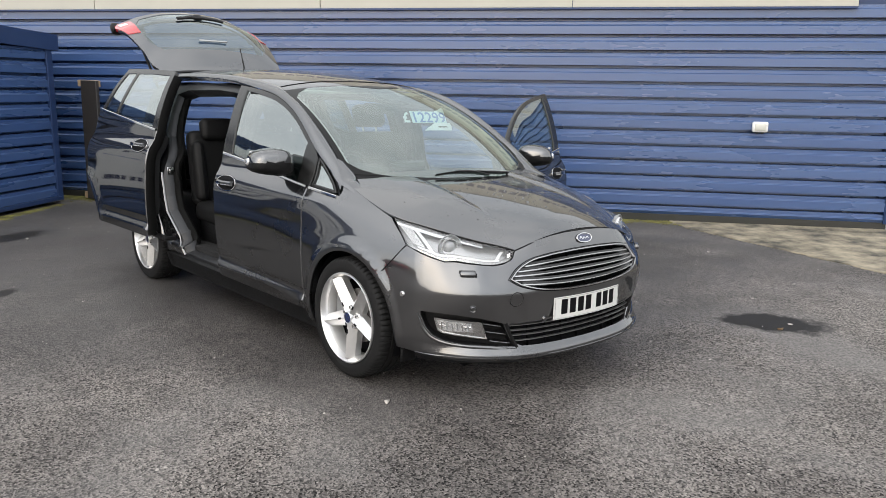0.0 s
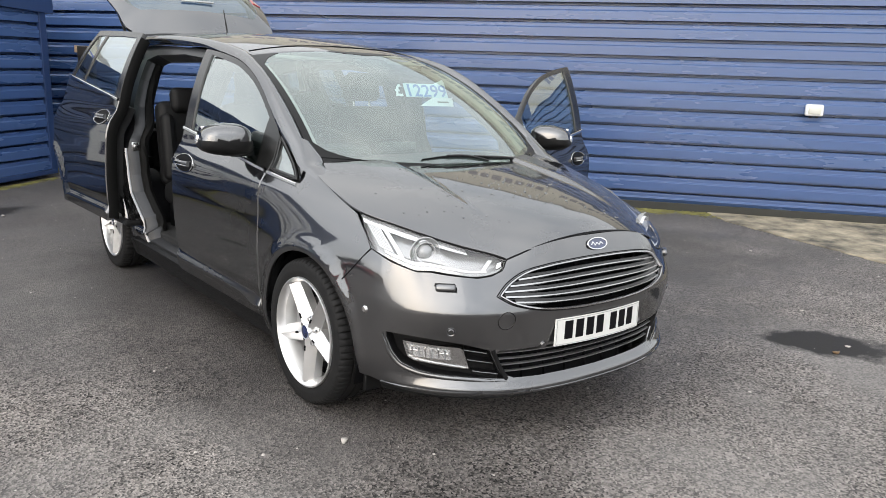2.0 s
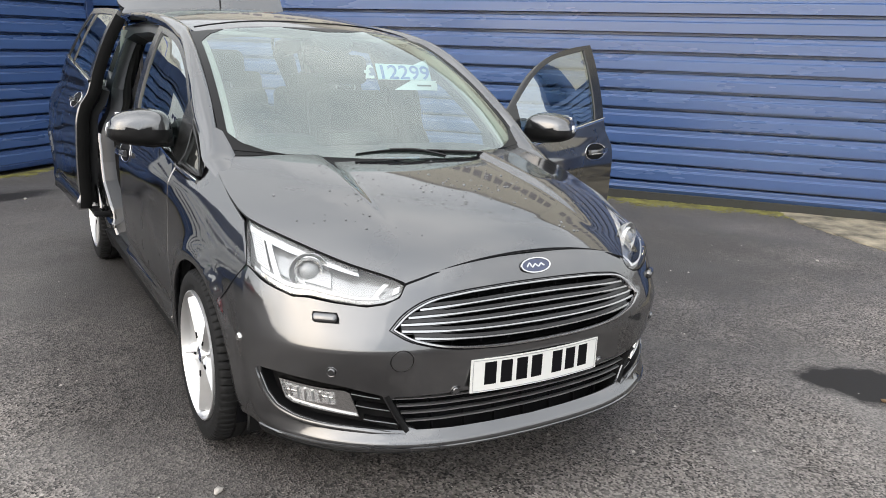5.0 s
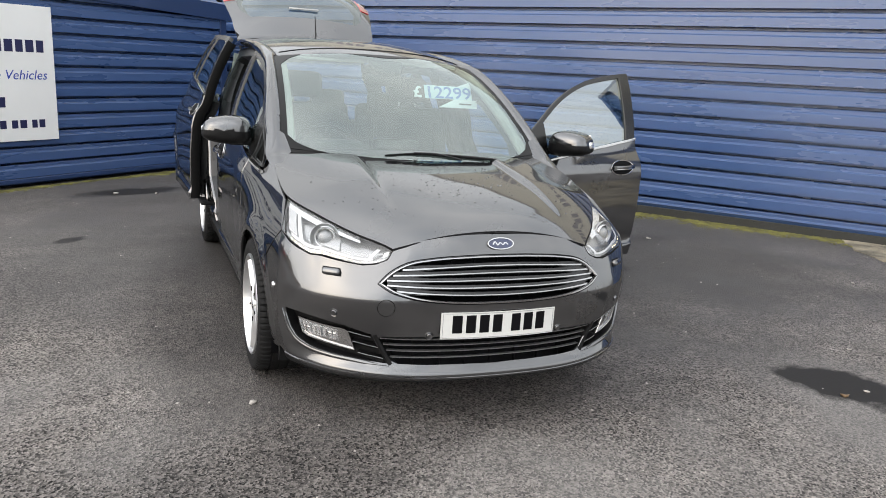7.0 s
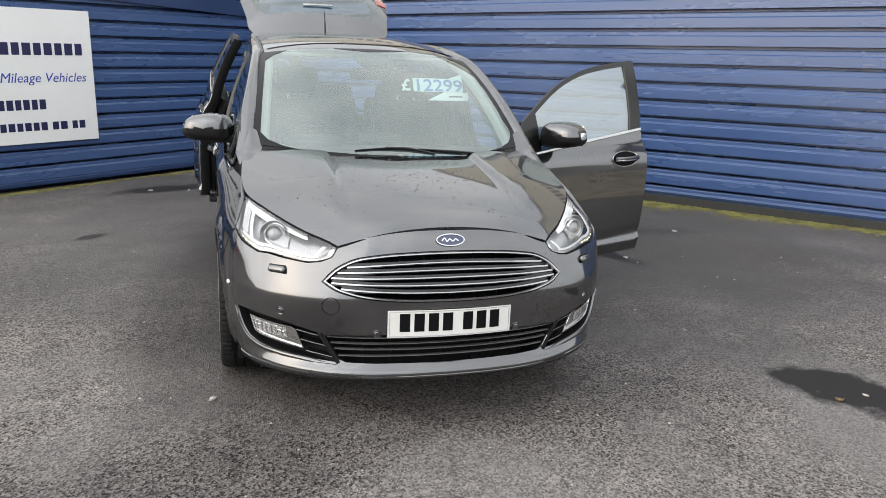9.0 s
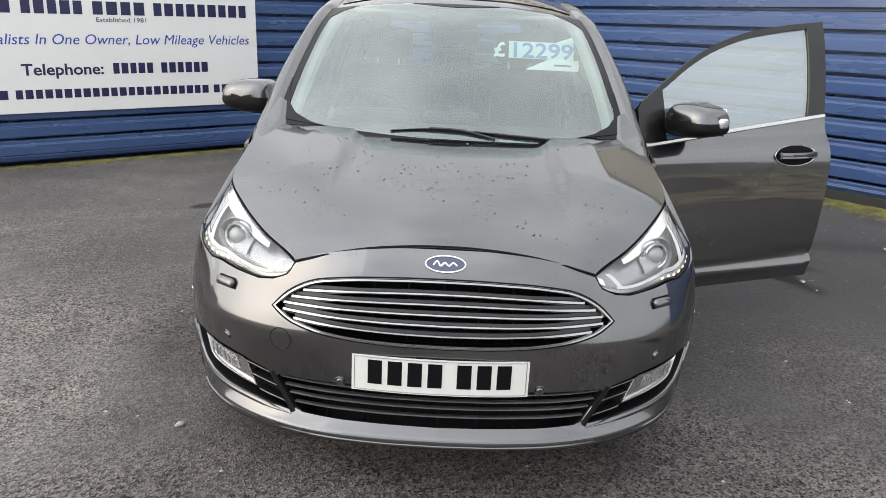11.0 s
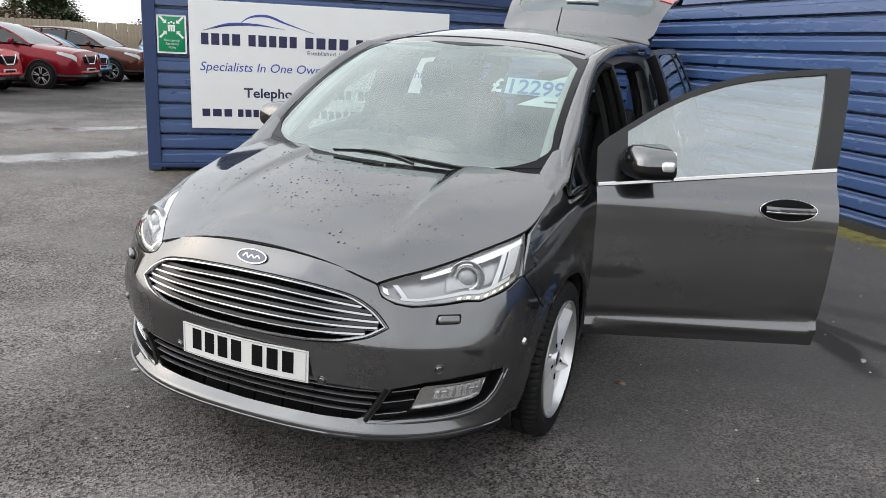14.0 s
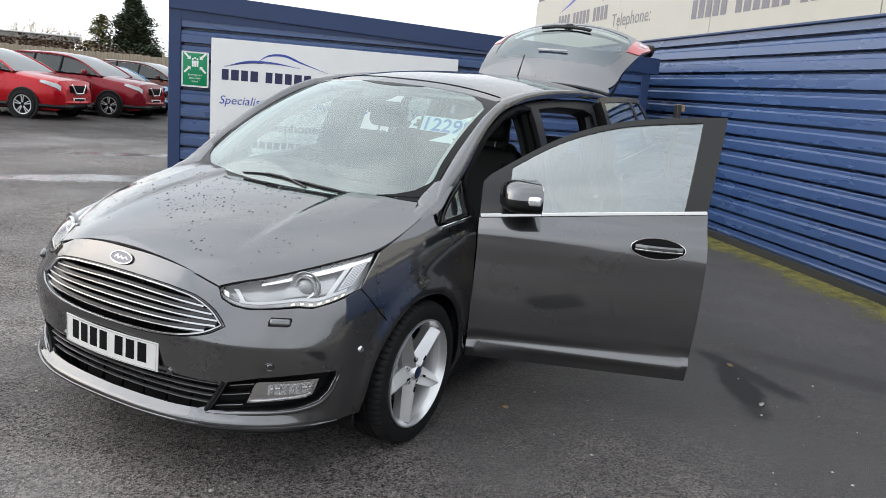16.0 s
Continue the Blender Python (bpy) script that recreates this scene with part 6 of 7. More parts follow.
# wheels
def tyre_data():
    prof = [(0.236, 0.092), (0.2425, 0.099), (0.248, 0.1000), (0.257, 0.104), (0.276, 0.1075), (0.280, 0.1060), (0.293, 0.1065), (0.308, 0.102), (0.318, 0.092), (0.3225, 0.078), (0.324, 0.060), (0.324, 0.047), (0.317, 0.045), (0.317, 0.037), (0.324, 0.035), (0.324, 0.006), (0.317, 0.004), (0.317, -0.004), (0.324, -0.006), (0.324, -0.035), (0.317, -0.037), (0.317, -0.045), (0.324, -0.047), (0.324, -0.060), (0.3225, -0.078), (0.318, -0.092), (0.308, -0.103), (0.287, -0.109), (0.254, -0.104), (0.234, -0.092)]
    seg = 350
    V, F = [], []
    n = len(prof)
    for i in range(seg):
        t = 2 * math.pi * i / seg
        for r, a in prof:
            if i % 5 == 0 and abs(a) > 0.046 and r > 0.312:
                r -= 0.008
            V.append((a, r * math.cos(t), r * math.sin(t)))
    for i in range(seg):
        j = (i + 1) % seg
        F += [(i * n + k, i * n + k + 1, j * n + k + 1, j * n + k) for k in range(n - 1)]
    return V, F


def spoke_data():
    """One broad blade, folded along a sharp ridge, spreading into the rim."""
    rows = []
    for r in (0.030, 0.075, 0.145, 0.190, 0.224):
        f = (r - 0.03) / 0.194
        w = 0.046 - 0.012 * f
        x = 0.092 + 0.010 * f
        e = 0.040 - 0.004 * f
        rows.append([(x - 0.075, -w, r), (x - e, -w, r), (x - 0.005, -0.0055, r), (x, 0, r), (x - 0.005, 0.0055, r), (x - e, w, r), (x - 0.075, w, r)])
    return grid_sheet(np.array(rows))


def wheel(side, y, turn):
    """Wheels stand on the ground; outer face towards +x before mirroring. turn: how far it has rolled, in degrees."""
    w = part("wheel", revolve([(0.244, 0.098), (0.243, 0.107), (0.237, 0.109), (0.231, 0.101), (0.222, 0.072)], 72), ALLOY, car, "silver five-spoke alloy wheel")
    part("tyre", tyre_data(), RUBBER, w, "black tyre")
    sp = spoke_data()
    for k in range(5):
        m = Matrix.Rotation(radians(72 * k + turn), 4, "X")
        blade = part("spoke", moved(sp, m), ALLOY, w)
        blade.data.polygons.foreach_set("use_smooth", [False] * len(blade.data.polygons))
        # black block on the ridge stands for the slot's shade
        part("slot", moved(rbox(0.005, 0.011, 0.026, 0.002, 1, (0.0930, 0, 0.076)), m), INK, w, "black block for the shaded slot in the spoke")
        part("bolt", moved(revolve([(0.0, 0.081), (0.009, 0.080), (0.011, 0.076), (0.011, 0.05)], 10), m @ Matrix.Rotation(radians(36), 4, "X") @ pose(0, 0, 0.054)), SATIN, w)
    part("hub", revolve([(0.0, 0.074), (0.030, 0.076), (0.058, 0.072), (0.072, 0.062), (0.072, 0.02)], 40), ALLOY, w)
    part("hub_cap", revolve([(0.0, 0.0965), (0.023, 0.096), (0.028, 0.094), (0.029, 0.06)], 32), BADGE, w, "dark blue hub cap")
    part("cap_ring", revolve([(0.028, 0.060), (0.028, 0.095), (0.0305, 0.096), (0.034, 0.092), (0.039, 0.060)], 32), ALLOY, w)
    part("brake_disc", revolve([(0.05, 0.012), (0.145, 0.012), (0.145, -0.008)], 48), BRAKE, w, "steel brake disc")
    part("caliper", rbox(0.05, 0.10, 0.14, 0.015, 2, (0.02, -0.13, 0.02)), LAMPGREY, w)
    part("barrel", revolve([(0.222, 0.0725), (0.216, 0.060), (0.208, -0.02), (0.208, -0.095)], 60), ALLOY_SHADED, w, "wheel barrel in alloy darkened for its inner shade")
    part("brake_shield", revolve([(0.0, -0.03), (0.206, -0.03), (0.2065, 0.0)], 40), INK, w)
    w.matrix_local = pose(side * 0.800, y, 0.3225, 0, 0, 0 if side > 0 else 180)
    return w


for s in (1, -1):
    for y in (0.91, 3.70):
        wheel(s, y, 26 if s > 0 else 35)

# underside, floor, bulkheads
part("underbody", rbox(1.44, 3.6, 0.10, 0.02, 1, (0, 2.35, 0.245)), INK, car, "dark underbody")
part("underbody", rbox(1.30, 0.45, 0.12, 0.03, 1, (0, 0.48, 0.235)), INK, car, "dark front undertray")
part("cabin_floor", rbox(1.56, 2.9, 0.05, 0.01, 1, (0, 2.75, 0.335)), CARPET, car, "black carpeted floor")
part("bulkhead", rbox(1.40, 0.05, 0.70, 0.01, 1, (0, 1.25, 0.63)), INK, car)
part("engine_bay", rbox(1.05, 0.05, 0.45, 0.01, 1, (0, 0.30, 0.50)), INK, car)
part("rear_bumper", panel(lambda u, z: np.stack([u, 4.52 - 0.35 * np.abs(u / 0.9) ** 4, z], -1), both([(0, 0.30), (0.80, 0.30), (0.80, 0.75), (0, 0.75)]), (), 0.06, (0, 1, 0), 0.06), PAINT, car)
part("boot_sill", rbox(1.3, 0.5, 0.05, 0.01, 1, (0, 4.2, 0.72)), INTERIOR, car)

# tailgate, raised
GATE_LEN = 0.86
def gate_skin(x, t):
    x, t = np.asarray(x, float), np.asarray(t, float)
    bow = (0.05 + 0.10 * t) * (np.abs(x) / 0.6) ** 2.4
    prof = curve1([0, 0.25, 0.5, 0.75, 1.0], [0.0, 0.055, 0.075, 0.060, -0.02])(t)
    return np.stack([x, t * GATE_LEN - 0.6 * bow * (1 - t) + 0.0, prof - bow], -1)
GATE_GLASS = both(np.vstack([[(0.0, 0.27), (0.28, 0.275)], cr([(0.46, 0.30), (0.535, 0.42), (0.558, 0.62), (0.550, 0.80), (0.49, 0.915)], 4), [(0.28, 0.950), (0.0, 0.955)]]))
gate = part("tailgate", panel(gate_skin, both(np.vstack([[(0.0, 0.0), (0.30, 0.01)], cr([(0.50, 0.03), (0.575, 0.10), (0.62, 0.35), (0.665, 0.70), (0.685, 0.86), (0.66, 0.95)], 5), [(0.45, 0.985), (0.0, 1.0)]])), (GATE_GLASS,), 0.05, (0, 0, 1), 0.03, 1, 0.03), PAINT, car, "raised tailgate with rear window")
part("rear_window", panel(offset(gate_skin, -0.006, (0, 0, 1)), GATE_GLASS, (), 0.06, (0, 0, 1), 0.0, 1, 0.03), REARGLASS, gate, "tinted rear window")
part("spoiler", panel(offset(gate_skin, 0.034, (0, 0, 1)), both(np.vstack([[(0.0, -0.03), (0.30, -0.02)], cr([(0.50, -0.01), (0.590, 0.000), (0.575, 0.045), (0.49, 0.125), (0.36, 0.190), (0.2, 0.228), (0.0, 0.240)], 5)])), (), 0.05, (0, 0, 1), 0.02, 1, 0.03), PAINT, gate, "grey roof spoiler")
part("inner_panel", panel(offset(gate_skin, -0.05, (0, 0, 1)), both([(0, 0.04), (0.50, 0.06), (0.62, 0.9), (0, 0.96)]), (both([(0, 0.28), (0.46, 0.30), (0.53, 0.62), (0.48, 0.90), (0, 0.93)]),), 0.08, (0, 0, 1), 0.02, 1, 0.05), BLACK, gate)
for s in (1, -1):
    lamp_o = np.array([(0.565, 0.62), (0.655, 0.66), (0.690, 0.86), (0.67, 0.95), (0.56, 0.90)])
    part("tail_lamp", panel(offset(gate_skin, 0.006, (0, 0, 1)), lamp_o, (), 0.04, (0, 0, 1), 0.03, s, 0.02), LAMPRED, gate, "red tail lamp")
    part("tail_lamp_clear", panel(offset(gate_skin, 0.009, (0, 0, 1)), [(0.600, 0.83), (0.655, 0.845), (0.655, 0.90), (0.600, 0.88)], (), 0.04, (0, 0, 1), 0.01, s, 0.02), LAMPWHITE, gate, "clear reversing lamp")
    part("corner_trim", rbox(0.09, 0.10, 0.07, 0.02, 2, tuple(gate_skin(np.array([s * 0.655]), np.array([0.93]))[0] - (0, 0, 0.035))), BLACK, gate)
wx = np.array([-0.22, -0.10, 0.02, 0.14, 0.22])
part("rear_wiper", bar(gate_skin(wx, np.array([0.76, 0.785, 0.795, 0.785, 0.77])) + (0, 0, 0.006), (0, 0, 1), 0.030, 0.016), BLACK, gate, "black rear wiper")
part("wiper_pivot", rbox(0.07, 0.06, 0.03, 0.012, 2, tuple(gate_skin(np.array([0.0]), np.array([0.83]))[0] + (0, 0, 0.006))), BLACK, gate)
part("high_lamp", rbox(0.26, 0.02, 0.012, 0.004, 1, (0, 0.385 * GATE_LEN, 0.078)), LAMPGREY, gate)
gate.matrix_local = pose(0, 4.12, 1.65, 40, 0, 0)
for s in (1, -1):
    part("gas_strut", tube([(s * 0.52, 4.22, 1.42), (s * 0.60, 4.50, 1.90)], 0.011), BLACK, car, "black gas strut")

# cabin
part("dashboard", rbox(1.42, 0.46, 0.22, 0.08, 4, (0, 1.50, 0.89)), INTERIOR, car, "dark dashboard")
part("dash_top", rbox(1.36, 0.36, 0.06, 0.03, 3, (0, 1.34, 0.985)), INTERIOR, car)
part("instrument_hood", rbox(0.34, 0.20, 0.10, 0.04, 3, (-0.37, 1.54, 1.015)), INTERIOR, car)
part("centre_screen", rbox(0.26, 0.10, 0.12, 0.02, 2, (0, 1.55, 1.02)), GLOSSBLACK, car, "black centre screen")
part("centre_console", rbox(0.22, 1.0, 0.34, 0.05, 3, (0, 2.05, 0.52)), INTERIOR, car)
sw_m = pose(-0.37, 1.76, 0.97, -62, 0, 0)
ringp = [tuple(sw_m @ Vector((0.185 * math.cos(a), 0.185 * math.sin(a), 0))) for a in np.linspace(0, 2 * math.pi, 40, endpoint=False)]
steer = part("steering_wheel", tube(ringp, 0.016, 10, True), LEATHER, car, "black leather steering wheel")
part("boss", moved(rbox(0.17, 0.13, 0.05, 0.025, 3), sw_m), INTERIOR, steer)
for a in (0, 180, 270):
    part("wheel_spoke", moved(rbox(0.13, 0.035, 0.02, 0.008, 2, (0.115, 0, 0)), sw_m @ pose(0, 0, 0, 0, 0, a)), SATIN, steer)


def seat(x, y, wide, height=0.62, lean=16, perch=0.12):
    st = part("seat", rbox(wide, 0.50, 0.16, 0.06, 4, (x, y, 0.58)), LEATHER, car, "black leather seat")
    m = pose(x, y + 0.24, 0.62, -lean, 0, 0)
    part("backrest", moved(rbox(wide, 0.13, height, 0.055, 4, (0, 0, height / 2)), m), LEATHER, st)
    for k in (-1, 1):
        part("bolster", moved(rbox(0.09, 0.17, height * 0.8, 0.045, 3, (k * (wide / 2 - 0.05), -0.03, height * 0.45)), m), LEATHER, st)
    if perch is not None:
        part("headrest", moved(rbox(0.27, 0.10, 0.17, 0.045, 4, (0, -0.01 if perch > 0.05 else -0.075, height + perch)), m), LEATHER, st)
        for k in (-0.06, 0.06):
            part("headrest_post", moved(tube([(k, 0, height - 0.02), (k, 0, height + perch - 0.06)], 0.007), m), SATIN, st)
    part("seat_base", rbox(wide * 0.85, 0.42, 0.18, 0.02, 2, (x, y, 0.43)), BLACK, st)


seat(0.37, 2.05, 0.50)
seat(-0.37, 2.05, 0.50)
for x in (-0.46, 0.0, 0.46):
    seat(x, 3.06, 0.43 if x else 0.36, 0.57, 10, 0.0)
for x in (-0.30, 0.30):
    seat(x, 3.80, 0.46, 0.38, 10, None)
for s in (1, -1):
    q = windscreen_skin(np.ones(12) * 0.96 * s, np.linspace(0.02, 1, 12)) + np.array([-0.02 * s, 0.05, -0.02])
    part("pillar_trim", tube(q, 0.030, 8), HEADLINER, car, "pale pillar trim")
    part("visor", rbox(0.42, 0.14, 0.02, 0.008, 2, (s * 0.30, 2.03, 1.50)), HEADLINER, car)
    part("pillar_trim", tube([(s * 0.70, 3.74, 0.9), (s * 0.62, 3.78, 1.5)], 0.04, 8), HEADLINER, car, "pale pillar trim")
part("rear_mirror", rbox(0.24, 0.03, 0.07, 0.02, 3, (0, 1.86, 1.40)), BLACK, car, "rear view mirror")

# beads of rain on the bonnet
def drops(n, seed):
    rnd = random.Random(seed)
    V, F = [], []
    while len(V) < n * 18:
        y = rnd.uniform(0.2, 1.08)
        x = rnd.gauss(0, 0.34)
        if abs(x) > float(_hw(y)) - 0.08 or noise.noise((x * 5, y * 5, 3.3)) < -0.35 + (0.3 if y < 0.5 else 0.0):
            continue
        r = rnd.choice((0.0018, 0.0028, 0.0036, 0.0052)) * rnd.uniform(0.8, 1.15)
        q = hood_skin(np.array([x]), np.array([y]))[0]
        if q[1] > 0.92 + 0.225 * (abs(x) / 0.72) ** 2.2:
            continue
        k = len(V)
        for ring, h in ((1.0, -0.1), (0.85, 0.38), (0.4, 0.62)):
            for j in range(6):
                a = j * 1.0472
                V.append((q[0] + r * ring * math.cos(a), q[1] + r * 1.25 * ring * math.sin(a), q[2] + h * r))
        for o in (0, 6):
            F += [(k + o + j, k + o + (j + 1) % 6, k + o + 6 + (j + 1) % 6, k + o + 6 + j) for j in range(6)]
        F.append(tuple(k + 12 + j for j in range(6)))
    return V, F


rain = new("rain_drops", mesh_data("rain_drops", *drops(280, 4), DROP))
rain.matrix_world = CAR_LEAN
tagged(rain, "scattered beads of rain on the bonnet", "water", kind="stuff")

# ---- the far side of the yard ----
def far_car(name, paint, label, m, length=4.55, height=1.68, width=0.93, hatch=False):
    """A parked car, nose at y = 0, with glasshouse, wheels, lamps and mirrors."""
    k, h = length / 4.38, height / 1.59
    c = thing(name, label, "car", m, "cars parked across the yard")
    ys = np.array([0.0, 0.06, 0.2, 0.5, 0.95, 1.25, 2.2, 3.2, 3.9, 4.2, 4.36]) * k
    tz = np.array([0.74, 0.86, 0.925, 0.975, 1.03, 1.07, 1.09, 1.12, 1.14, 1.10, 0.95]) * h
    wz = np.array([0.55, 0.70, 0.81, 0.88, 0.905, 0.905, 0.905, 0.905, 0.88, 0.83, 0.74]) / 0.905 * width
    bz = np.array([0.36, 0.27, 0.24, 0.24, 0.25, 0.25, 0.25, 0.26, 0.28, 0.33, 0.42])
    fw, ft, fb = curve1(ys, wz), curve1(ys, tz), curve1(ys, bz)
    yy = np.linspace(0, ys[-1], 40)
    rows = []
    for y in yy:
        w, t, b = float(fw(y)), float(ft(y)), float(fb(y))
        half = [(0.0, t + 0.025), (w * 0.5, t + 0.018), (w * 0.82, t - 0.01), (w * 0.93, t - 0.06), (w * 0.985, t - 0.20), (w, 0.60), (w * 0.985, 0.42), (w * 0.93, b)]
        rows.append([(-a, y, z) for a, z in half[::-1]] + [(a, y, z) for a, z in half[1:]])
    P = np.array(rows)
    part("body", grid_sheet(P, True), paint, c)
    part("nose", (P[0], [tuple(range(len(P[0])))]), paint, c)
    part("underbody", rbox(1.5, length * 0.86, 0.12, 0.03, 1, (0, length / 2, 0.27)), INK, c)
    gy = np.array([1.12, 1.5, 2.0, 2.5, 3.2, 3.75, 4.15]) * k
    gz = np.array([1.06, 1.30, 1.515, 1.58, 1.585, 1.54, 1.30]) * h
    gt = curve1(gy, gz)
    rows, roof = [], []
    for y in np.linspace(gy[0], gy[-1], 24):
        t, b = float(gt(y)), float(ft(y)) - 0.02
        f = min(max((t - b) / 0.5, 0.02), 1)
        wb, wt = float(fw(y)) * 0.93, float(fw(y)) * (0.93 - 0.23 * f)
        half = [(0.0, t), (wt * 0.7, t - 0.015 * f), (wt, t - 0.06 * f), (wb, b)]
        rows.append([(-a, y, z) for a, z in half[::-1]] + [(a, y, z) for a, z in half[1:]])
        if y > 1.88 * k:
            roof.append([(-wt * 1.01, y, t - 0.055 * f), (-wt * 0.7, y, t - 0.010 * f), (0, y, t + 0.006), (wt * 0.7, y, t - 0.010 * f), (wt * 1.01, y, t - 0.055 * f)])
    G = np.array(rows)
    part("glasshouse", grid_sheet(G, True), FARGLASS, c, "dark reflecting windows")
    part("roof", grid_sheet(np.array(roof), True), paint, c)
    part("windscreen", (G[0:9, 1:6].reshape(-1, 3) + (0, -0.004, 0.006), [(i * 5 + j, i * 5 + j + 1, (i + 1) * 5 + j + 1, (i + 1) * 5 + j) for i in range(8) for j in range(4)]), FARSCREEN, c, "pale reflecting windscreen")
    for s in (1, -1):
        q = G[:, 5 if s > 0 else 1] + (0.008 * s, 0, 0.004)
        part("pillar", tube(q[:21], 0.026, 6), paint, c)
        part("window_line", tube(q[:21] + (0.020 * s, 0, -0.030), 0.007, 5), CHROME, c, "thin bright window line")
        b = np.array([(s * float(fw(y)) * 0.945, y, float(ft(y)) + 0.0) for y in np.linspace(1.2, 3.9, 14) * k])
        part("belt_strip", tube(b, 0.008, 5), CHROME, c)
        for y in (2.28, 3.1):
            i = int(np.argmin(np.abs(np.linspace(gy[0], gy[-1], 24) - y * k)))
            part("pillar", tube([G[i, 6 if s > 0 else 0] + (0.006 * s, 0, 0), G[i, 5 if s > 0 else 1] + (0.006 * s, 0, 0)], 0.035, 6), BLACK, c)
        part("mirror", rbox(0.20, 0.09, 0.15, 0.04, 3, (s * (width + 0.05), 1.52 * k, 1.12 * h)), paint, c)
        yl = np.linspace(0.05, 0.46, 10) * k
        hl = [[(s * (float(fw(y)) * (0.93 + 0.050 * v) + 0.014), y - 0.014, float(ft(y)) - 0.06 - (0.115 - 0.080 * (y / 0.62 / k)) * v * h) for v in (0, 0.5, 1)] for y in yl]
        part("headlamp", grid_sheet(np.array(hl), s > 0), LAMPBRIGHT, c, "clear headlamp")
        part("fog_lamp", rbox(0.16, 0.05, 0.05, 0.02, 2, (s * 0.56, 0.075 * k, 0.40)), SATIN, c)
        part("front_cladding", tube(cr([(s * 0.30, -0.02, 0.33), (s * 0.60, 0.03, 0.33), (s * 0.80, 0.22, 0.33), (s * (width - 0.01), 0.46 * k, 0.34)], 5), 0.055, 6), BLACK, c, "black lower cladding")
        part("side_cladding", tube([(s * (width - 0.02), 1.25 * k, 0.32), (s * (width - 0.02), 3.1 * k, 0.32)], 0.06, 6), BLACK, c, "black lower cladding")
        for y in (0.86 * k, 3.50 * k):
            x = s * (width - 0.012)
            part("wheel_arch", moved(revolve([(0.30, 0.018), (0.395, 0.022), (0.42, 0.0)], 32), pose(x, y, 0.345, 0, 0, 0 if s > 0 else 180)), BLACK, c, "black arch lip")
            # black disc on the flank paints the wheel well's shade
            part("arch_shade", moved(revolve([(0.0, 0.012), (0.36, 0.012)], 24), pose(x, y, 0.345, 0, 0, 0 if s > 0 else 180)), INK, c)
            wm = pose(s * (width - 0.075), y, 0.333, 0, 0, 0 if s > 0 else 180)
            w = part("wheel", revolve([(0.0, 0.075), (0.06, 0.085), (0.07, 0.07), (0.20, 0.072), (0.232, 0.094), (0.240, 0.09)], 30), INK, c, "alloy wheel")
            w.matrix_local = wm
            part("tyre", revolve([(0.236, 0.085), (0.27, 0.108), (0.318, 0.10), (0.333, 0.07), (0.333, -0.08), (0.25, -0.1)], 36), RUBBER, w)
            for i in range(5):
                for d in (-9, 9):
                    part("spoke", moved(rbox(0.016, 0.026, 0.18, 0.006, 1, (0.084, 0, 0.135)), Matrix.Rotation(radians(72 * i + d), 4, "X")), ALLOY, w)
            part("rim", revolve([(0.215, 0.095), (0.236, 0.098), (0.240, 0.085), (0.215, 0.08)], 36), ALLOY, w)
    part("grille", rbox(0.74, 0.05, 0.19, 0.05, 3, (0, 0.012, 0.72 * h)), INK, c, "black grille")
    part("grille_trim", join(bar(np.array([(-0.31, -0.016, 0.83 * h), (-0.15, -0.03, 0.62 * h), (0.15, -0.03, 0.62 * h), (0.31, -0.016, 0.83 * h)]), (0, -1, 0), 0.055, 0.015)), CHROME, c, "bright grille trim")
    part("number_plate", rbox(0.52, 0.02, 0.11, 0.004, 1, (0, -0.02, 0.50)), PLATE, c, "white number plate")
    part("plate_bar", rbox(0.42, 0.004, 0.06, 0, 1, (0, -0.032, 0.50)), INK, c)
    part("lower_intake", rbox(1.0, 0.06, 0.12, 0.03, 2, (0, 0.015, 0.36)), BLACK, c)
    part("bumper", tube(cr([(-0.78, 0.20, 0.44), (-0.5, 0.03, 0.44), (0, -0.015, 0.44), (0.5, 0.03, 0.44), (0.78, 0.20, 0.44)], 5), 0.05, 8), paint, c)
    return c


FARGLASS = material("dark car glass", (0.012, 0.016, 0.016), 0.06, spec=0.6)
FARSCREEN = material("pale reflecting glass", (0.06, 0.075, 0.08), 0.05, spec=0.8)


def parked(x, y, heading):
    """Pose of a car with its front axle at (x, y) plus a shift that fits the camera's view, nose pointing along heading
    (degrees from +x).
    """
    return pose(x + 0.29, y + 0.38, 0, 0, 0, heading + 90) @ pose(0, -0.90, 0)


far_car("parked_car", RED, "bright red parked crossover with black cladding", parked(-16.5, 10.6, 22))
far_car("parked_car", DEEPRED, "dark red parked crossover with bright window line", parked(-16.9, 13.4, 22))
far_car("parked_car", PALEBLUE, "pale blue parked hatchback between the crossovers", parked(-18.3, 15.15, 22), 4.0, 1.47, 0.86)
far_car("parked_car", COPPER, "copper brown parked crossover beside the fence", parked(-18.7, 17.5, 22), 4.45, 1.62)
far_car("parked_car", PALEBLUE, "blue parked hatchback seen head on", parked(-20.93, 23.0, -25), 4.0, 1.47, 0.86)
far_car("parked_car", RED, "red parked hatchback with a wide grille", parked(-16.5, 18.73, -25), 4.1, 1.5, 0.88)

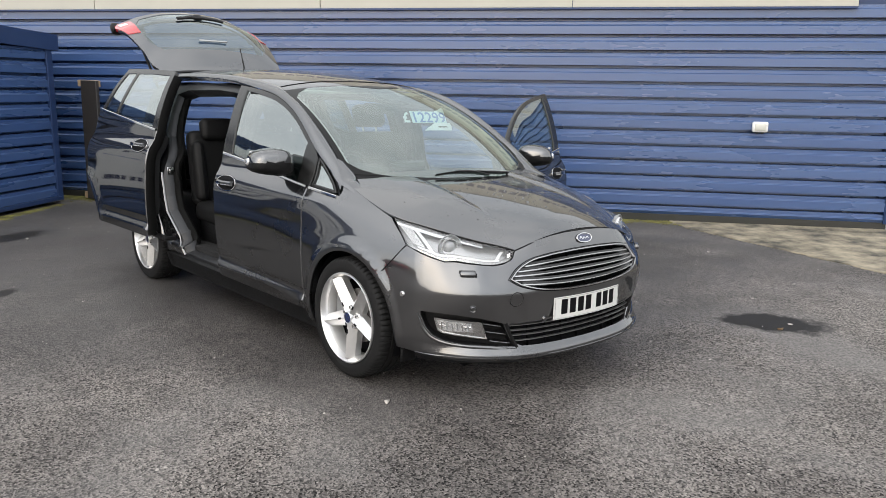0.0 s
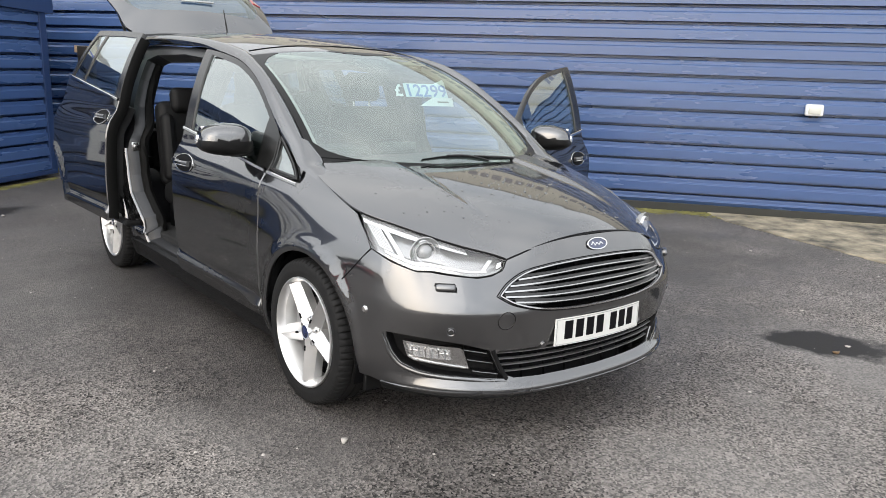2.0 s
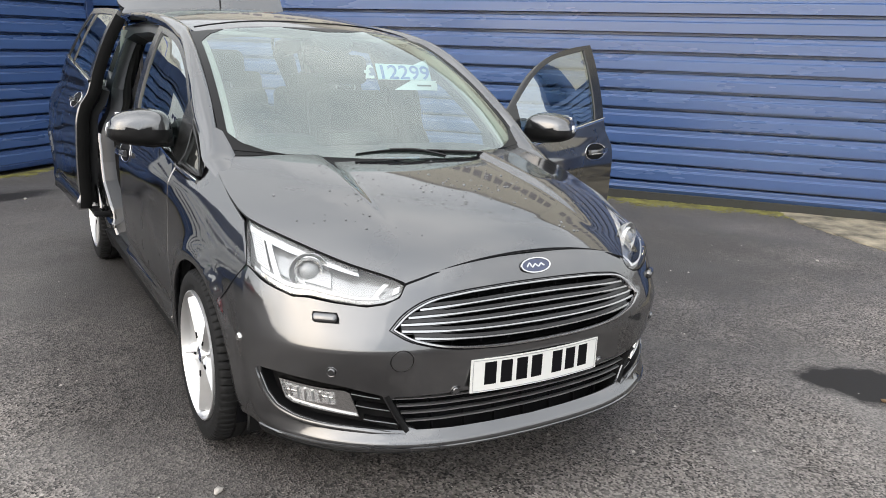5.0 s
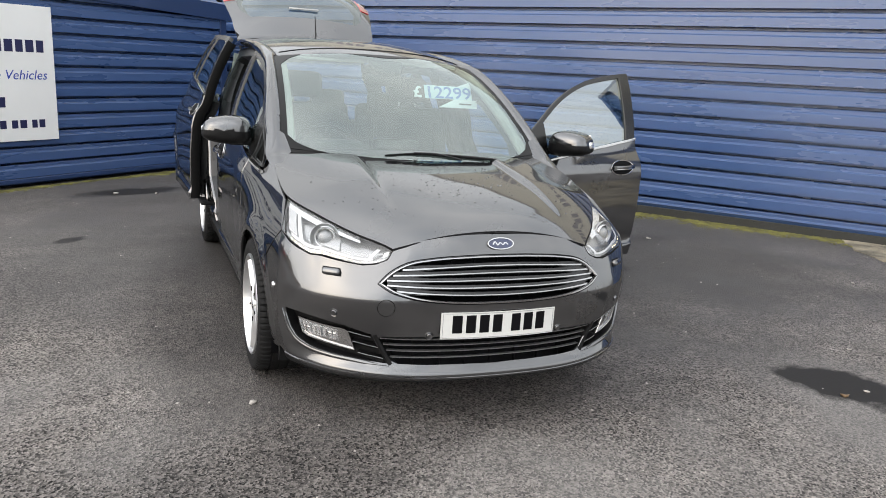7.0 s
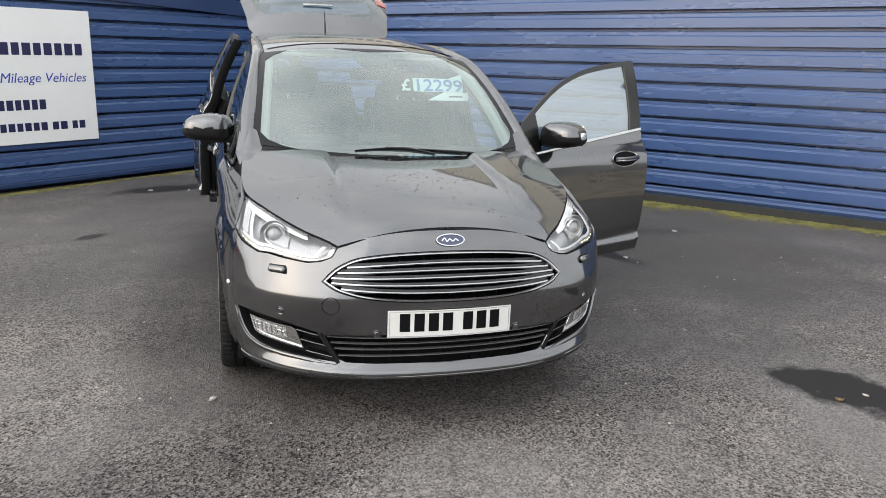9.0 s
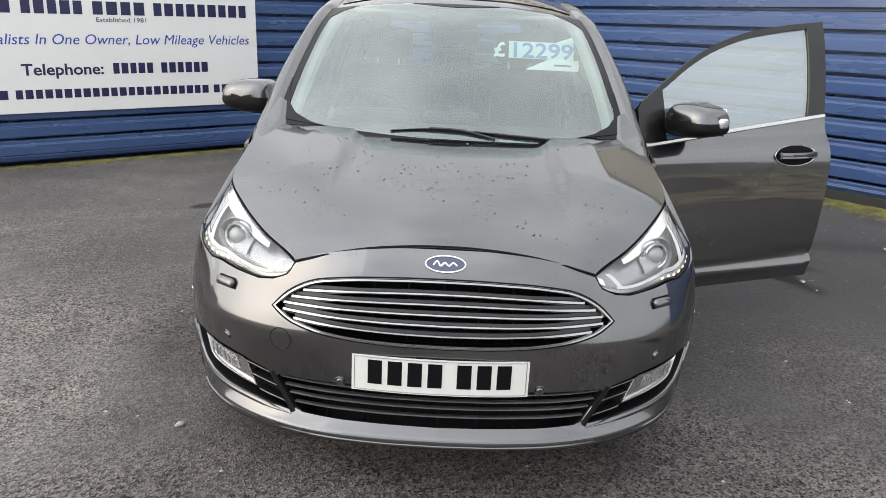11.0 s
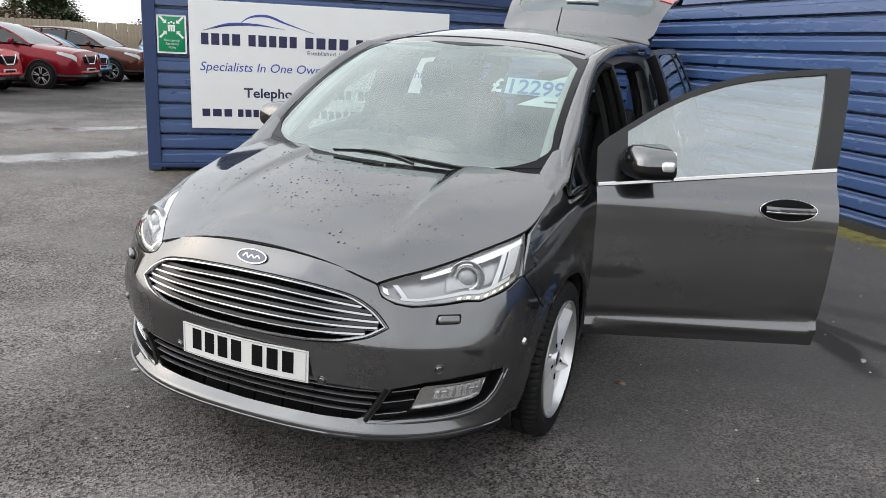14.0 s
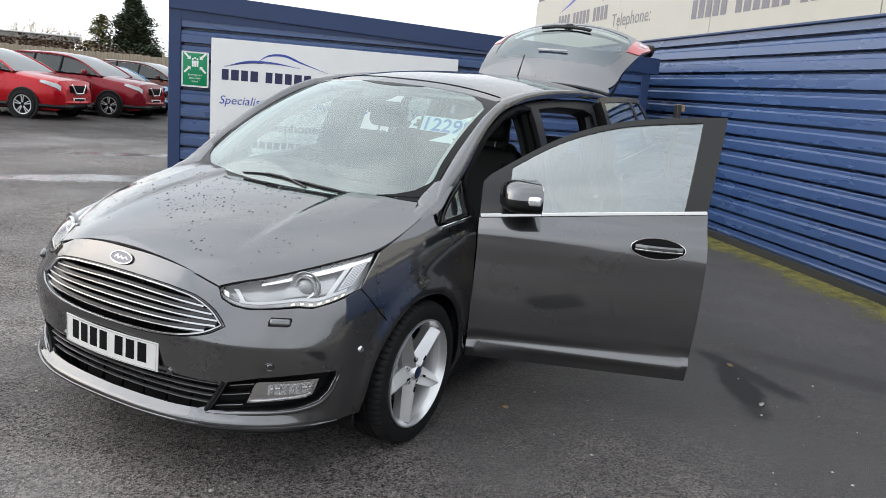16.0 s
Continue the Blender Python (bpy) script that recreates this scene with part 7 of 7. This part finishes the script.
# close-boarded fence
fence = thing("fence", "weathered close-boarded timber fence behind the parked cars", "fence")
F0, F1 = Vector((-43.5, 5.1, 0)), Vector((-16.3, 44.7, 0))
fd = (F1 - F0).normalized()
fang = math.degrees(math.atan2(fd.y, fd.x))
board_me = mesh_data("board", *rbox(0.175, 0.02, 1.95, 0.004, 1, (0, 0, 0.975)), FENCEWOOD)
rnd = random.Random(12)
span = (F1 - F0).length
nb = 290
for i in range(nb):
    ob = new("board", board_me)
    ob.parent = fence
    p = F0 + fd * (span * (i + 0.5) / nb)
    ob.matrix_local = pose(p.x, p.y, 0, 0, 0, fang) @ pose(0, 0.012 * (i % 2), rnd.uniform(-0.03, 0.03), 0, rnd.uniform(-0.6, 0.6), 0)
for z in (0.4, 1.4):
    part("rail", moved(rbox(span, 0.06, 0.09, 0.005, 1, (span / 2, 0.06, z)), pose(F0.x, F0.y, 0, 0, 0, fang)), FENCEWOOD, fence)
for i in range(16):
    p = F0 + fd * (span * i / 15)
    part("post", moved(rbox(0.11, 0.11, 2.15, 0.01, 1, (0, 0.09, 1.07)), pose(p.x, p.y, 0, 0, 0, fang)), FENCEWOOD, fence)

# low building beyond the fence
house = thing("low_building", "long low brick building with a flat roof beyond the fence", "building", pose(-47.6, 16.4, 0, 0, 0, 57))
part("wall", rbox(30, 8, 2.7, 0.02, 1, (0, 5, 1.35)), BRICK, house)
part("roof", rbox(30.6, 8.6, 0.34, 0.03, 1, (0, 5, 2.64)), ROOFGREY, house, "flat roof with a deep pale grey fascia")
part("gutter", rbox(30.7, 0.10, 0.08, 0.02, 1, (0, 0.66, 2.80)), LAMPCASE, house, "white gutter")
for x in (-11, -5, 1, 7, 12):
    wn = part("window", rbox(1.5, 0.06, 1.1, 0.01, 1, (x, 0.99, 1.5)), LAMPCASE, house)
    part("pane", rbox(1.3, 0.04, 0.9, 0.005, 1, (x, 0.965, 1.5)), FARGLASS, wn)


def conifer(name, label, x, y, height, radius, mat, seed, density=1.0, start=0.08):
    """A tapered trunk with drooping tiers of boughs built from small needle sprays."""
    rnd = random.Random(seed)
    t = thing(name, label, "tree", pose(x, y, 0))
    part("trunk", tube(np.array([(0, 0, 0), (0.05, 0, height * 0.3), (0, 0.04, height * 0.7), (0, 0, height * 0.97)]), [radius * 0.09, radius * 0.07, radius * 0.04, 0.02], 8), BARK, t)
    V, F = [], []
    limbs = []
    n = int(150 * density)
    for i in range(n):
        f = start + (1 - start) * (i + rnd.random()) / n
        z = height * f
        ln = radius * (1 - f) ** 0.75 * rnd.uniform(0.65, 1.15) * (1 + 0.25 * math.sin(f * 23 + seed)) + 0.12
        a = rnd.uniform(0, 2 * math.pi)
        tip = np.array([ln * math.cos(a), ln * math.sin(a), z - ln * rnd.uniform(0.0, 0.28)])
        limbs.append(tube([np.array([0, 0, z]), np.array([0, 0, z]) * 0.5 + tip * 0.5 + (0, 0, 0.03), tip], [0.03, 0.02, 0.006], 4))
        for _ in range(int(70 * density * (0.35 + ln / radius))):
            q = rnd.uniform(0.15, 1.05)
            p = np.array([0, 0, z]) * (1 - q) + tip * q + np.array([rnd.gauss(0, 0.16), rnd.gauss(0, 0.16), rnd.gauss(-0.04, 0.10)]) * (0.5 + ln * 0.5)
            s = rnd.uniform(0.06, 0.15)
            b = rnd.uniform(0, 6.28)
            d = np.array([math.cos(b), math.sin(b), rnd.uniform(-0.7, 0.3)]) * s
            e = np.array([-math.sin(b), math.cos(b), rnd.uniform(-0.6, 0.6)]) * s * 0.42
            k = len(V)
            V += [p - d * 0.5, p + e, p + d, p - e]
            F.append((k, k + 1, k + 2, k + 3))
    part("limbs", join(*limbs), BARK, t)
    part("crown", (V, F), mat, t)["kind"] = "stuff"
    return t


conifer("conifer", "tall dense dark green conifer beyond the fence", -34.4, 29.0, 5.15, 2.0, NEEDLE, 3, 2.6, 0.05)
conifer("conifer", "slender yellowish conifer with open tiers beyond the fence", -35.50, 27.70, 4.0, 1.6, NEEDLE2, 7, 0.8, 0.10)


def bare_tree(x, y, height, seed):
    """A leafless tree: forking limbs that end in fine twigs."""
    rnd = random.Random(seed)
    t = thing("bare_tree", "leafless tree with fine yellowish twigs on the skyline", "tree", pose(x, y, 0), "bare trees on the skyline")
    limbs, twigs = [], []

    def grow(p, d, ln, r, depth):
        q = p + d * ln
        (limbs if depth < 3 else twigs).append(tube([p, p + d * ln * 0.5 + np.array([rnd.gauss(0, 0.03), rnd.gauss(0, 0.03), 0]) * ln, q], [r, r * 0.8, r * 0.6], 4))
        if depth < 5:
            for _ in range(3 if depth else 5):
                e = d + np.array([rnd.gauss(0, 0.42), rnd.gauss(0, 0.42), rnd.gauss(0.08, 0.22)])
                grow(q - d * ln * rnd.uniform(0, 0.35), e / np.linalg.norm(e), ln * rnd.uniform(0.6, 0.8), r * 0.55, depth + 1)

    grow(np.array([0, 0, 0.0]), np.array([0, 0, 1.0]), height * 0.30, height * 0.02, 0)
    part("trunk", join(*limbs), BARK, t)
    part("twigs", join(*twigs), TWIG, t)["kind"] = "stuff"


for i, (x, y, h) in enumerate(((-58, 33, 6.4), (-55.5, 37, 6.0), (-51, 37, 5.2), (-61, 30, 6.0), (-46, 38, 4.6))):
    bare_tree(x, y, h, 40 + i)


def hedge(points, height, width, seed, n):
    rnd = random.Random(seed)
    V, F = [], []
    for _ in range(n):
        i = rnd.randrange(len(points) - 1)
        t = rnd.random()
        x = points[i][0] + (points[i + 1][0] - points[i][0]) * t + rnd.gauss(0, width)
        y = points[i][1] + (points[i + 1][1] - points[i][1]) * t + rnd.gauss(0, width)
        top = height * (0.75 + 0.35 * noise.noise((x * 0.25, y * 0.25, seed)))
        z = top * rnd.random() ** 0.7
        s = rnd.uniform(0.05, 0.15)
        b = rnd.uniform(0, 6.28)
        d = np.array([math.cos(b), math.sin(b), rnd.uniform(-0.5, 0.8)]) * s
        e = np.array([-math.sin(b), math.cos(b), rnd.uniform(-0.5, 0.5)]) * s * 0.5
        p = np.array([x, y, z])
        k = len(V)
        V += [p - d * 0.5, p + e, p + d, p - e]
        F.append((k, k + 1, k + 2, k + 3))
    return V, F


BROWNHEDGE = material("bare brown hedge", (0.10, 0.065, 0.04), 0.9, grain=0.5, scale=2)
tagged(new("hedge", mesh_data("hedge", *hedge([(-45.5, 8), (-38, 18), (-31, 28), (-24, 38), (-18, 46)], 2.75, 0.5, 3, 34000), BROWNHEDGE)), "bare brown hedge behind the fence", "hedge", kind="stuff")
# hedge ring added out of view to darken reflections near the horizon
tagged(new("unseen_hedge_ring", mesh_data("unseen_hedge_ring", *hedge([(-46, 16), (-52, -20), (-30, -48), (10, -56), (48, -40), (60, 0), (55, 30)], 2.6, 1.2, 9, 40000), BROWNHEDGE)), "unseen hedge ring added round the yard to darken low reflections", "hedge", kind="stuff")
